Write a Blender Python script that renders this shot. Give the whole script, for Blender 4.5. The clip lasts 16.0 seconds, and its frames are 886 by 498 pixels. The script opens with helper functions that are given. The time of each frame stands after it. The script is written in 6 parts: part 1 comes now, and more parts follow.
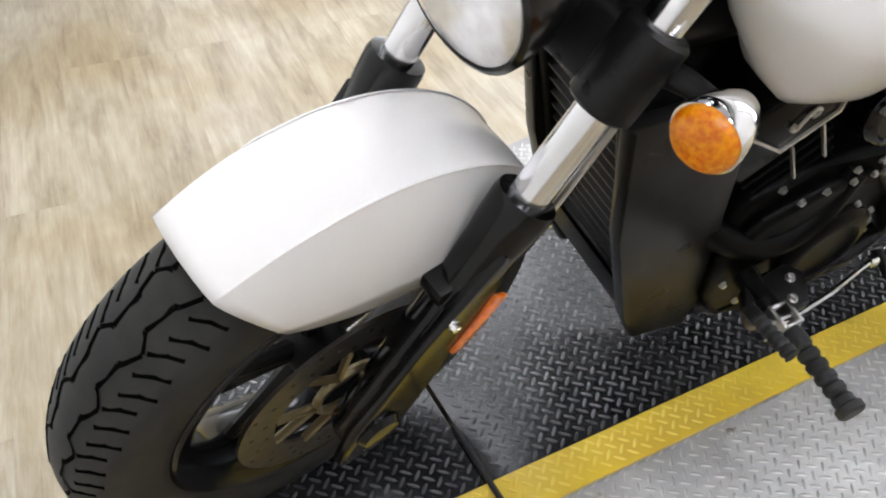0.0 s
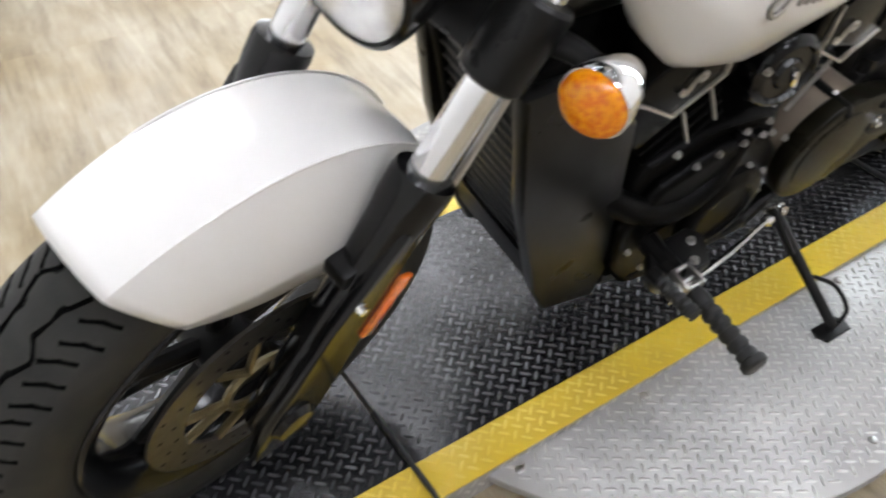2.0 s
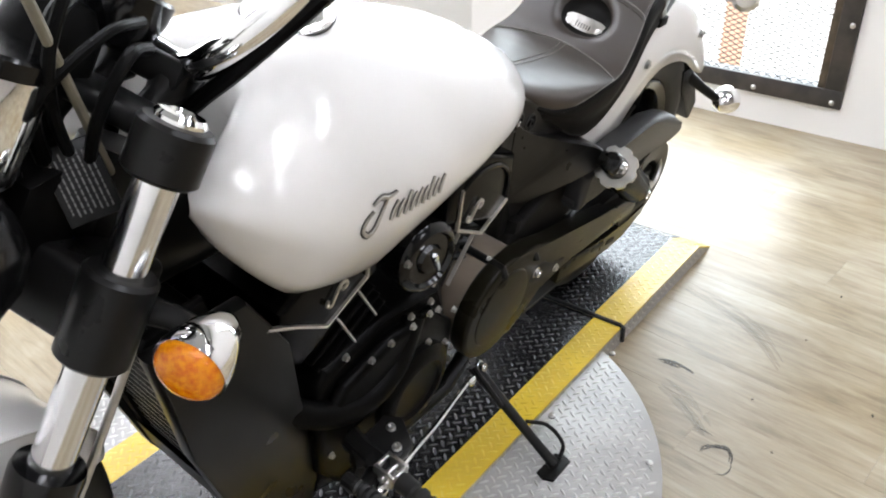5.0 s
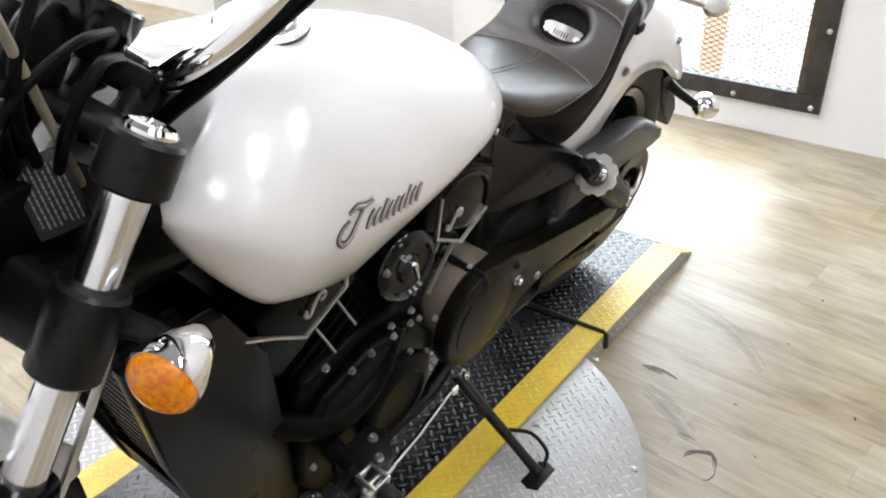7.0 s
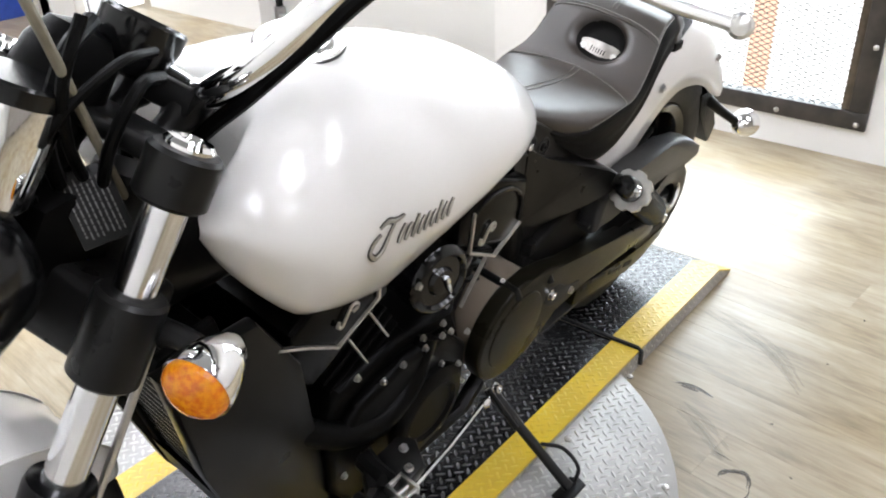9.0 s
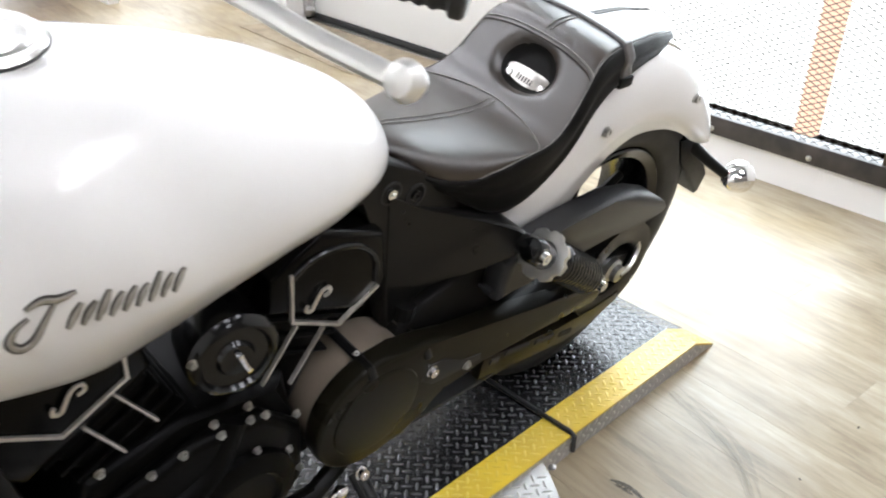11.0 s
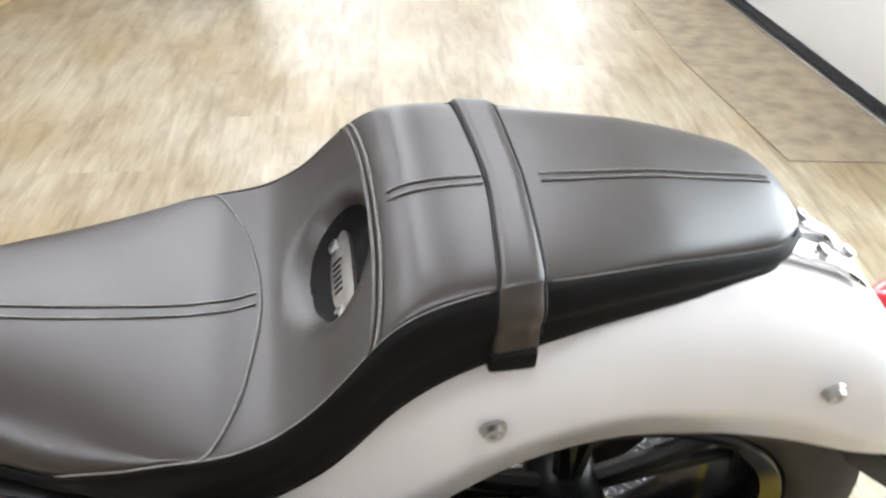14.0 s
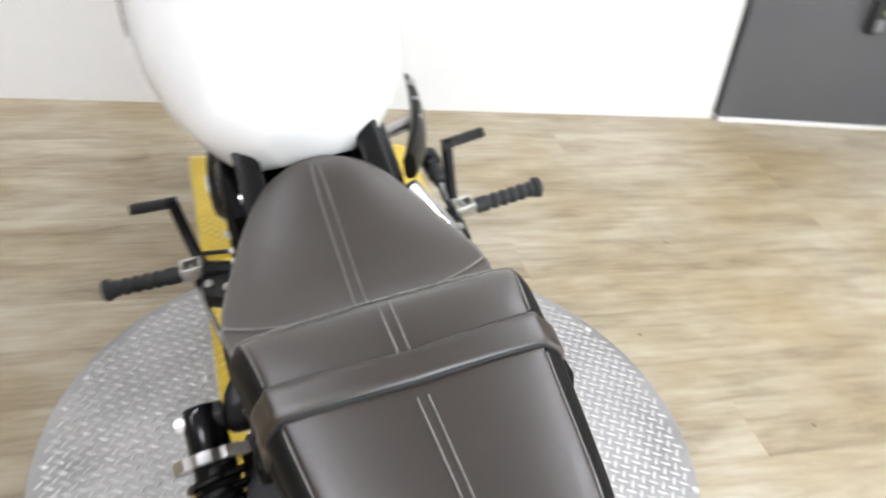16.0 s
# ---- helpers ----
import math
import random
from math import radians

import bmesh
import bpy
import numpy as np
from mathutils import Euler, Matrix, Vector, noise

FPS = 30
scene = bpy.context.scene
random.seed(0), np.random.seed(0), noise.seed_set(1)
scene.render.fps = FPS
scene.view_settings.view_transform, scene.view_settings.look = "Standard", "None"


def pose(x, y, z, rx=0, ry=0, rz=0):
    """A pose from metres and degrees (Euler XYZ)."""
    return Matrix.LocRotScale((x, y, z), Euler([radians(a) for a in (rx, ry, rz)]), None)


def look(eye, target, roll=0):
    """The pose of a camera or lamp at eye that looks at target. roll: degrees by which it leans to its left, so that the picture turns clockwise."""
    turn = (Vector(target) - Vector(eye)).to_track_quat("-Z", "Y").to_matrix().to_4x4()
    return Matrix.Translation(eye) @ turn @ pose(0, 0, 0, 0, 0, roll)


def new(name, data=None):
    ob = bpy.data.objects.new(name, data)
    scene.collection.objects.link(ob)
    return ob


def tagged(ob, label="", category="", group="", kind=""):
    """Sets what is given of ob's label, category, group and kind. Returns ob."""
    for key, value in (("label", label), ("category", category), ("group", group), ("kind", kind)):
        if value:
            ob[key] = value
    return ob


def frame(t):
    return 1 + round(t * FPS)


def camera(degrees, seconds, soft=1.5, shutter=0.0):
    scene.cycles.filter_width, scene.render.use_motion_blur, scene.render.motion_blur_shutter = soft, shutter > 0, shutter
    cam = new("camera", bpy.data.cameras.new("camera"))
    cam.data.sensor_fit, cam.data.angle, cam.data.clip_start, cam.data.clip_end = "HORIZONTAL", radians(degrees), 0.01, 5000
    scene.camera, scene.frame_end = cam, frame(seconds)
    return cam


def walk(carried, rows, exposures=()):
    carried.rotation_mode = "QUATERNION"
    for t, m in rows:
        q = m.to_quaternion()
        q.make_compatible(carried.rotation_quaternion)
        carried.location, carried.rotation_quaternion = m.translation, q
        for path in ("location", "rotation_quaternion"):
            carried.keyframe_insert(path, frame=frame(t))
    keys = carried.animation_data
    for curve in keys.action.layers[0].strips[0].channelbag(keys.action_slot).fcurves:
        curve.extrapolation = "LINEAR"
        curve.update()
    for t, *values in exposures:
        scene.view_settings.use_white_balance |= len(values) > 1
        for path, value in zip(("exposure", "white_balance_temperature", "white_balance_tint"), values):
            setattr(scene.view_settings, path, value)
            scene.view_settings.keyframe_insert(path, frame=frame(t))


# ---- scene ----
cam = camera(55.0, 16.0, 2.0, 0.3)
PATH = [
    (0, (1.752, 0.737, 1.135), (1.053, -0.597, -0.181), 0.4),
    (0.5, (1.768, 0.73, 1.122), (1.112, -0.609, -0.211), 0.7),
    (1, (1.776, 0.725, 1.105), (1.165, -0.573, -0.289), 1.1),
    (1.5, (1.782, 0.726, 1.111), (1.124, -0.564, -0.268), 1.7),
    (2, (1.737, 0.746, 1.122), (0.884, -0.478, -0.21), 1.4),
    (2.5, (1.682, 0.771, 1.127), (0.574, -0.356, -0.099), -0.5),
    (3, (1.632, 0.791, 1.156), (0.417, -0.325, 0.024), -2.7),
    (3.5, (1.612, 0.806, 1.189), (0.326, -0.307, 0.137), -1.8),
    (4, (1.604, 0.816, 1.197), (0.25, -0.24, 0.172), -0.6),
    (6.3, (1.596, 0.83, 1.194), (0.249, -0.211, 0.145), -1.8),
    (6.5, (1.59, 0.83, 1.194), (0.231, -0.205, 0.154), -2.1),
    (7, (1.592, 0.834, 1.193), (0.212, -0.194, 0.173), -1.3),
    (7.5, (1.6, 0.839, 1.199), (0.223, -0.197, 0.184), -1.3),
    (8, (1.601, 0.841, 1.202), (0.218, -0.182, 0.182), -1.4),
    (8.2, (1.606, 0.844, 1.204), (0.226, -0.192, 0.194), -1.6),
    (10.3, (1.393, 0.878, 1.195), (0.134, -0.315, 0.199), -2.1),
    (10.5, (1.311, 0.886, 1.181), (0.044, -0.303, 0.192), -2.5),
    (11, (1.181, 0.895, 1.143), (-0.041, -0.341, 0.154), 1.2),
    (11.5, (0.988, 0.804, 1.102), (-0.25, -0.432, 0.132), 1.2),
    (12, (0.826, 0.797, 1.124), (-0.262, -0.554, 0.127), -1.6),
    (12.5, (0.671, 0.832, 1.11), (-0.146, -0.721, 0.15), -0.2),
    (13, (0.538, 0.85, 1.115), (-0.152, -0.712, 0.074), -2.0),
    (13.5, (0.369, 0.724, 1.114), (-0.076, -0.877, 0.0), 0.3),
    (14, (0.232, 0.606, 1.114), (-0.03, -1.009, -0.036), 0.3),
    (14.3, (0.125, 0.574, 1.126), (0.147, -1.09, 0.018), 4.1),
    (14.5, (0.046, 0.567, 1.13), (0.28, -1.059, -0.011), 5.7),
    (14.7, (0.006, 0.527, 1.128), (0.54, -0.98, -0.075), 4.8),
    (15, (-0.035, 0.425, 1.083), (0.783, -0.919, -0.13), 7.2),
    (15.3, (-0.077, 0.351, 1.12), (0.797, -0.892, -0.181), 6.1),
    (15.5, (-0.101, 0.318, 1.159), (0.946, -0.84, -0.09), 6.7),
    (15.7, (-0.159, 0.291, 1.182), (1.129, -0.666, -0.012), 5.6),
    (16, (-0.29, 0.243, 1.198), (1.256, -0.343, 0.071), 6.5),
]
walk(cam, [(t, look(eye, target, roll)) for t, eye, target, roll in PATH])

# ---- light ----
world = bpy.data.worlds.new("world")
scene.world = world
world.use_nodes = True
wn = world.node_tree
sky = wn.nodes.new("ShaderNodeTexSky")
sky.sky_type = "NISHITA"
sky.sun_disc = False
sky.sun_elevation, sky.sun_rotation = radians(38), radians(-70)
wn.links.new(sky.outputs[0], wn.nodes["Background"].inputs[0])
wn.nodes["Background"].inputs[1].default_value = 0.12
scene.view_settings.exposure = 0.0

WINDOW_POWER = 82.0
FAR_POWER = 46.0
CEILING_GLOW = 22.5


def area(name, eye, target, sx, sy, power, color):
    data = bpy.data.lights.new(name, "AREA")
    data.shape, data.size, data.size_y, data.energy, data.color = "RECTANGLE", sx, sy, power, color
    ob = new(name, data)
    ob.matrix_world = look(eye, target)
    return ob


# daylight in the openings of the window wall
area("window_daylight", (-1.42, -0.33, 1.15), (1.0, -0.33, 0.9), 1.1, 1.9, WINDOW_POWER, (0.82, 0.92, 1.0))
area("far_door_daylight", (-1.02, -3.70, 1.1), (-0.6, 0.0, 0.6), 0.44, 1.9, WINDOW_POWER * 0.2, (0.90, 0.955, 1.0))
# added light of the unseen far window, for sheen on floor and seat
area("far_window_daylight", (-0.05, -6.19, 1.28), (-0.05, 0.0, 0.9), 2.2, 2.2, FAR_POWER, (0.88, 0.945, 1.0))


# ---- materials ----
def mat(name, base, rough=0.5, metal=0.0, scale=0.0, amount=0.0, bump=0.0, bump_scale=200.0, coat=0.0, rough_var=0.0, dark=None, spec=0.5):
    """A principled material with coarse stains, fine grain and fine relief at real size."""
    m = bpy.data.materials.new(name)
    m.use_nodes = True
    nt = m.node_tree
    p = nt.nodes["Principled BSDF"]
    p.inputs["Base Color"].default_value = (*base, 1)
    p.inputs["Roughness"].default_value = rough
    p.inputs["Metallic"].default_value = metal
    p.inputs["Coat Weight"].default_value = coat
    p.inputs["Coat Roughness"].default_value = 0.06
    p.inputs["Specular IOR Level"].default_value = spec
    co = nt.nodes.new("ShaderNodeTexCoord")
    if amount:
        n1 = nt.nodes.new("ShaderNodeTexNoise")
        n1.inputs["Scale"].default_value, n1.inputs["Detail"].default_value = scale, 6
        nt.links.new(co.outputs["Object"], n1.inputs["Vector"])
        ramp = nt.nodes.new("ShaderNodeMix")
        ramp.data_type = "RGBA"
        d = dark or tuple(c * (1 - amount) for c in base)
        ramp.inputs[6].default_value, ramp.inputs[7].default_value = (*base, 1), (*d, 1)
        sh = nt.nodes.new("ShaderNodeMapRange")
        sh.inputs[1].default_value, sh.inputs[2].default_value = 0.38, 0.68
        nt.links.new(n1.outputs[0], sh.inputs[0])
        nt.links.new(sh.outputs[0], ramp.inputs[0])
        nt.links.new(ramp.outputs[2], p.inputs["Base Color"])
        if rough_var:
            rv = nt.nodes.new("ShaderNodeMapRange")
            rv.inputs[3].default_value, rv.inputs[4].default_value = rough - rough_var, rough + rough_var
            nt.links.new(n1.outputs[0], rv.inputs[0])
            nt.links.new(rv.outputs[0], p.inputs["Roughness"])
    if bump:
        n2 = nt.nodes.new("ShaderNodeTexNoise")
        n2.inputs["Scale"].default_value, n2.inputs["Detail"].default_value = bump_scale, 4
        nt.links.new(co.outputs["Object"], n2.inputs["Vector"])
        b = nt.nodes.new("ShaderNodeBump")
        b.inputs["Strength"].default_value, b.inputs["Distance"].default_value = bump, 0.001
        nt.links.new(n2.outputs[0], b.inputs["Height"])
        nt.links.new(b.outputs[0], p.inputs["Normal"])
    return m


WHITE_PAINT = mat("pearl_white_paint", (0.68, 0.665, 0.645), 0.26, 0, 3, 0.05, coat=0.55)
BLACK_GLOSS = mat("black_gloss_paint", (0.004, 0.004, 0.0042), 0.16, 0, 8, 0.3, 0.05, 300, spec=0.32)
HEAD_BLACK = mat("black_head_cover_enamel", (0.0022, 0.0022, 0.0022), 0.2, 0, 10, 0.3, 0.05, 300, spec=0.09)
BLACK_SATIN = mat("black_satin_metal", (0.0075, 0.0073, 0.0071), 0.30, 0, 14, 0.35, 0.12, 500, rough_var=0.08, spec=0.18)
BLACK_PLASTIC = mat("black_moulded_plastic", (0.0030, 0.0029, 0.0028), 0.34, 0, 20, 0.3, 0.3, 900, spec=0.05)
GUARD_GREY = mat("grey_black_guard_plastic", (0.018, 0.018, 0.019), 0.42, 0, 20, 0.3, 0.3, 900, spec=0.45)
ENGINE_BLACK = mat("black_crinkle_engine_finish", (0.0024, 0.0023, 0.0022), 0.28, 0, 20, 0.3, 0.4, 700, spec=0.06)
BRONZE_BLACK = mat("bronze_black_cover", (0.0085, 0.0075, 0.0045), 0.30, 0.1, 9, 0.35, 0.15, 600, rough_var=0.08, spec=0.10)
DRUM_BROWN = mat("satin_brown_drum", (0.22, 0.18, 0.14), 0.4, 0.3, 9, 0.25, 0.15, 600, rough_var=0.08)
CAP_BLACK = mat("polished_dark_chrome_cap", (0.70, 0.69, 0.67), 0.24, 1.0, 20, 0.15)
CHROME = mat("chrome", (0.86, 0.86, 0.86), 0.07, 1.0, 30, 0.05)
LEVER_SILVER = mat("satin_silver_lever", (0.72, 0.71, 0.68), 0.3, 0.75, 30, 0.08, 0.08, 300)
STEEL = mat("brushed_steel", (0.55, 0.54, 0.52), 0.28, 1.0, 40, 0.2, 0.1, 300)
FORK_TUBE = mat("polished_fork_tube", (0.74, 0.74, 0.75), 0.16, 1.0, 20, 0.08)
RUBBER = mat("tyre_rubber", (0.020, 0.020, 0.019), 0.58, 0, 25, 0.3, 0.3, 500, dark=(0.030, 0.029, 0.026), spec=0.2)
GRIP_RUBBER = mat("grip_rubber", (0.012, 0.012, 0.012), 0.6, 0, 30, 0.3, 0.2, 700)
LEATHER = mat("black_seat_vinyl", (0.0215, 0.0138, 0.0086), 0.36, 0, 5, 0.35, 0.16, 900, rough_var=0.06, spec=0.85)
SIDE_VINYL = mat("matte_black_side_vinyl", (0.0055, 0.005, 0.0046), 0.55, 0, 9, 0.25, 0.2, 900, spec=0.10)
STITCH = mat("grey_stitching", (0.19, 0.18, 0.162), 0.6, 0, 300, 0.4)
# near black painting shade in seams, recesses, slots and holes; also badge bars
SEAT_GAP = mat("gap_shade_and_badge_black", (0.01, 0.01, 0.01), 0.7)
PEWTER = mat("pewter_badge", (0.42, 0.40, 0.37), 0.3, 0.9, 60, 0.3)
LOGO = mat("smoked_chrome_letters", (0.34, 0.32, 0.285), 0.32, 0.7, 80, 0.3)
LOGO_EDGE = mat("dark_letter_outline", (0.05, 0.045, 0.04), 0.4, 0.3)
TRIM = mat("machined_silver_edge", (0.62, 0.59, 0.54), 0.3, 0.7, 60, 0.2)
PLATE_BLACK = mat("black_painted_tread_plate", (0.010, 0.010, 0.011), 0.24, 0.1, 7, 0.45, 0.12, 300, dark=(0.020, 0.020, 0.020), rough_var=0.08, spec=0.62)
LUG_BLACK = mat("worn_black_lugs", (0.12, 0.12, 0.125), 0.24, 0.6, 9, 0.4, dark=(0.028, 0.028, 0.029), rough_var=0.06, spec=0.6)
PLATE_YELLOW = mat("yellow_painted_tread_plate", (0.66, 0.47, 0.03), 0.36, 0, 9, 0.25, 0.2, 300, dark=(0.52, 0.35, 0.03), rough_var=0.1, spec=0.75)
LUG_YELLOW = mat("worn_yellow_lugs", (0.72, 0.56, 0.13), 0.3, 0.1, 12, 0.4, dark=(0.60, 0.42, 0.03))
PLATE_STEEL = mat("bare_tread_plate", (0.36, 0.353, 0.34), 0.40, 0.4, 6, 0.25, 0.25, 200, rough_var=0.1)
LUG_STEEL = mat("bare_tread_lugs", (0.52, 0.51, 0.49), 0.28, 0.5, 12, 0.15)
WALL_WHITE = mat("white_wall_paint", (0.78, 0.77, 0.75), 0.75, 0, 2, 0.03, 0.15, 150)
DOOR_WHITE = mat("white_garage_door_steel", (0.74, 0.74, 0.72), 0.45, 0, 2, 0.03, 0.1, 120)
WALL_TAUPE = mat("taupe_wall_paint", (0.42, 0.385, 0.35), 0.7, 0, 2, 0.1, 0.15, 150)
PANEL_GREY = mat("satin_grey_board", (0.11, 0.11, 0.115), 0.34, 0, 2, 0.15, 0.1, 100)
CEILING_PAINT = mat("grey_ceiling_paint", (0.30, 0.30, 0.30), 0.8, 0, 2, 0.06)
BLACK_FRAME = mat("black_painted_steel_frame", (0.022, 0.021, 0.020), 0.45, 0, 12, 0.3, 0.2, 200, dark=(0.06, 0.05, 0.045))
RUBBER_SEAL = mat("black_rubber_seal", (0.012, 0.012, 0.012), 0.7, 0, 30, 0.3)
OUTLET_BLACK = mat("outlet_black_plastic", (0.02, 0.02, 0.02), 0.45, 0, 20, 0.2, 0.2, 400)
OUTLET_GREY = mat("outlet_grey_face", (0.25, 0.25, 0.25), 0.5, 0, 20, 0.2)
CABLE_GREEN = mat("pale_green_cable", (0.45, 0.5, 0.22), 0.5, 0, 30, 0.2)
MAT_BROWN = mat("worn_brown_floor_patch", (0.30, 0.24, 0.16), 0.6, 0, 14, 0.4, 0.4, 120)
CLEAR_LENS = mat("clear_lens_plastic", (0.82, 0.82, 0.82), 0.12, 0.55, 60, 0.15)


def amber_material():
    # mottled light and dark orange paints the glints of the lens facets
    m = mat("amber_lens_plastic", (1.0, 0.36, 0.001), 0.10, 0, 170, 0.4, 0.9, 150, dark=(0.74, 0.15, 0.0), spec=0.35)
    m.node_tree.nodes["Principled BSDF"].inputs["Transmission Weight"].default_value = 0.35
    return m


AMBER = amber_material()
REFLECTOR = mat("dimpled_reflector", (0.80, 0.78, 0.74), 0.12, 1.0, 150, 0.5, 1.0, 110)
BULB_AMBER = mat("amber_bulb_glass", (0.85, 0.35, 0.02), 0.1, 0, 60, 0.2)
ORANGE = mat("orange_reflector", (0.72, 0.16, 0.02), 0.2, 0, 120, 0.3, 0.3, 400, coat=0.8)
RED = mat("red_tail_lens", (0.62, 0.02, 0.03), 0.15, 0, 80, 0.3, 0.2, 300, coat=0.8)
BLUE = mat("blue_plastic", (0.03, 0.08, 0.4), 0.4, 0, 20, 0.2)


def glow(name, color, strength):
    m = bpy.data.materials.new(name)
    m.use_nodes = True
    nt = m.node_tree
    e = nt.nodes.new("ShaderNodeEmission")
    e.inputs[0].default_value, e.inputs[1].default_value = (*color, 1), strength
    nt.links.new(e.outputs[0], nt.nodes["Material Output"].inputs[0])
    return m


LAMP_DIFFUSER = glow("ceiling_lamp_diffuser", (0.905, 0.922, 1.0), CEILING_GLOW)
# sunlit look of the post, put in as emission
POST_GLOW = glow("orange_post_painted_sun", (1.0, 0.72, 0.54), 1.35)
OUTSIDE = glow("bright_outside", (0.98, 0.99, 1.0), 2.2)


def plank_material():
    """Light washed oak vinyl: long grain along the plank, tone from plank to plank, darker knots."""
    m = bpy.data.materials.new("washed_oak_vinyl")
    m.use_nodes = True
    nt = m.node_tree
    p = nt.nodes["Principled BSDF"]
    p.inputs["Specular IOR Level"].default_value = 0.5
    co = nt.nodes.new("ShaderNodeTexCoord")
    info = nt.nodes.new("ShaderNodeObjectInfo")
    add = nt.nodes.new("ShaderNodeVectorMath")
    add.operation = "MULTIPLY_ADD"
    add.inputs[1].default_value = (1, 1, 1)
    off = nt.nodes.new("ShaderNodeVectorMath")
    off.operation = "SCALE"
    off.inputs[0].default_value = (7.3, 11.9, 3.1)
    nt.links.new(info.outputs["Random"], off.inputs["Scale"])
    nt.links.new(co.outputs["Object"], add.inputs[0])
    nt.links.new(off.outputs[0], add.inputs[2])

    def noise_at(sx, sy, detail, rough=0.55):
        mp = nt.nodes.new("ShaderNodeMapping")
        mp.inputs["Scale"].default_value = (sx, sy, 1)
        nt.links.new(add.outputs[0], mp.inputs[0])
        n = nt.nodes.new("ShaderNodeTexNoise")
        n.inputs["Scale"].default_value, n.inputs["Detail"].default_value, n.inputs["Roughness"].default_value = 1, detail, rough
        n.inputs["Distortion"].default_value = 0.6
        nt.links.new(mp.outputs[0], n.inputs["Vector"])
        return n

    broad, grain, fine = noise_at(9, 2.6, 5, 0.62), noise_at(48, 5.5, 6, 0.62), noise_at(260, 9, 3)
    r1 = nt.nodes.new("ShaderNodeValToRGB")
    e = r1.color_ramp.elements
    e[0].position, e[0].color = 0.27, (0.130, 0.098, 0.060, 1)
    e[1].position, e[1].color = 0.74, (0.52, 0.470, 0.372, 1)
    mid = r1.color_ramp.elements.new(0.48)
    mid.color = (0.335, 0.282, 0.196, 1)
    mixn = nt.nodes.new("ShaderNodeMath")
    mixn.operation = "MULTIPLY_ADD"
    mixn.inputs[1].default_value = 0.55
    half = nt.nodes.new("ShaderNodeMath")
    half.operation = "MULTIPLY"
    half.inputs[1].default_value = 0.45
    nt.links.new(broad.outputs[0], mixn.inputs[0])
    nt.links.new(grain.outputs[0], half.inputs[0])
    nt.links.new(half.outputs[0], mixn.inputs[2])
    tone = nt.nodes.new("ShaderNodeMapRange")
    tone.inputs[3].default_value, tone.inputs[4].default_value = -0.022, 0.022
    nt.links.new(info.outputs["Random"], tone.inputs[0])
    tot = nt.nodes.new("ShaderNodeMath")
    nt.links.new(mixn.outputs[0], tot.inputs[0])
    nt.links.new(tone.outputs[0], tot.inputs[1])
    nt.links.new(tot.outputs[0], r1.inputs[0])
    mul = nt.nodes.new("ShaderNodeMix")
    mul.data_type, mul.blend_type = "RGBA", "MULTIPLY"
    mul.inputs[0].default_value = 0.28
    nt.links.new(r1.outputs[0], mul.inputs[6])
    fr = nt.nodes.new("ShaderNodeMapRange")
    fr.inputs[1].default_value, fr.inputs[2].default_value, fr.inputs[3].default_value = 0.35, 0.65, 0.55
    nt.links.new(fine.outputs[0], fr.inputs[0])
    nt.links.new(fr.outputs[0], mul.inputs[7])
    wide = nt.nodes.new("ShaderNodeTexNoise")
    wide.inputs["Scale"].default_value, wide.inputs["Detail"].default_value = 2.3, 4
    nt.links.new(nt.nodes.new("ShaderNodeNewGeometry").outputs["Position"], wide.inputs["Vector"])
    wr = nt.nodes.new("ShaderNodeMapRange")
    wr.inputs[1].default_value, wr.inputs[2].default_value = 0.42, 0.66
    nt.links.new(wide.outputs[0], wr.inputs[0])
    tint = nt.nodes.new("ShaderNodeMix")
    tint.data_type, tint.blend_type = "RGBA", "MULTIPLY"
    tint.inputs[7].default_value = (0.82, 0.74, 0.59, 1)
    nt.links.new(wr.outputs[0], tint.inputs[0])
    nt.links.new(mul.outputs[2], tint.inputs[6])
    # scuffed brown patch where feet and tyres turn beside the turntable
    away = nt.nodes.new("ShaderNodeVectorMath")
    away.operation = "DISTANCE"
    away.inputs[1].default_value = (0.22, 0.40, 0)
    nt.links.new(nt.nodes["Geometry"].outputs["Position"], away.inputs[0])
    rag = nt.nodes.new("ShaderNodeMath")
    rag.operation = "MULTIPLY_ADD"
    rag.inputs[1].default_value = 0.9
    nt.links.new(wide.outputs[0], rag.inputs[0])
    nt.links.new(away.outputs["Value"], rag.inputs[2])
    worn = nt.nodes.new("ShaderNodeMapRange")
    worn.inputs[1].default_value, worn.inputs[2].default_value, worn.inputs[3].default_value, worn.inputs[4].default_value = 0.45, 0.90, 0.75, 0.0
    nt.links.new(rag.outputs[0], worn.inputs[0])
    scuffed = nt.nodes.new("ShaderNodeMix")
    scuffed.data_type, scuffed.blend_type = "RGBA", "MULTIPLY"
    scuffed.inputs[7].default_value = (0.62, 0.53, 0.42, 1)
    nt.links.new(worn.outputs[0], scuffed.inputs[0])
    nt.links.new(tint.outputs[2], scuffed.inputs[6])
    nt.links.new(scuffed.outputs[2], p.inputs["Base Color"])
    rg = nt.nodes.new("ShaderNodeMapRange")
    rg.inputs[3].default_value, rg.inputs[4].default_value = 0.28, 0.46
    nt.links.new(grain.outputs[0], rg.inputs[0])
    nt.links.new(rg.outputs[0], p.inputs["Roughness"])
    b = nt.nodes.new("ShaderNodeBump")
    b.inputs["Strength"].default_value, b.inputs["Distance"].default_value = 0.25, 0.001
    nt.links.new(grain.outputs[0], b.inputs["Height"])
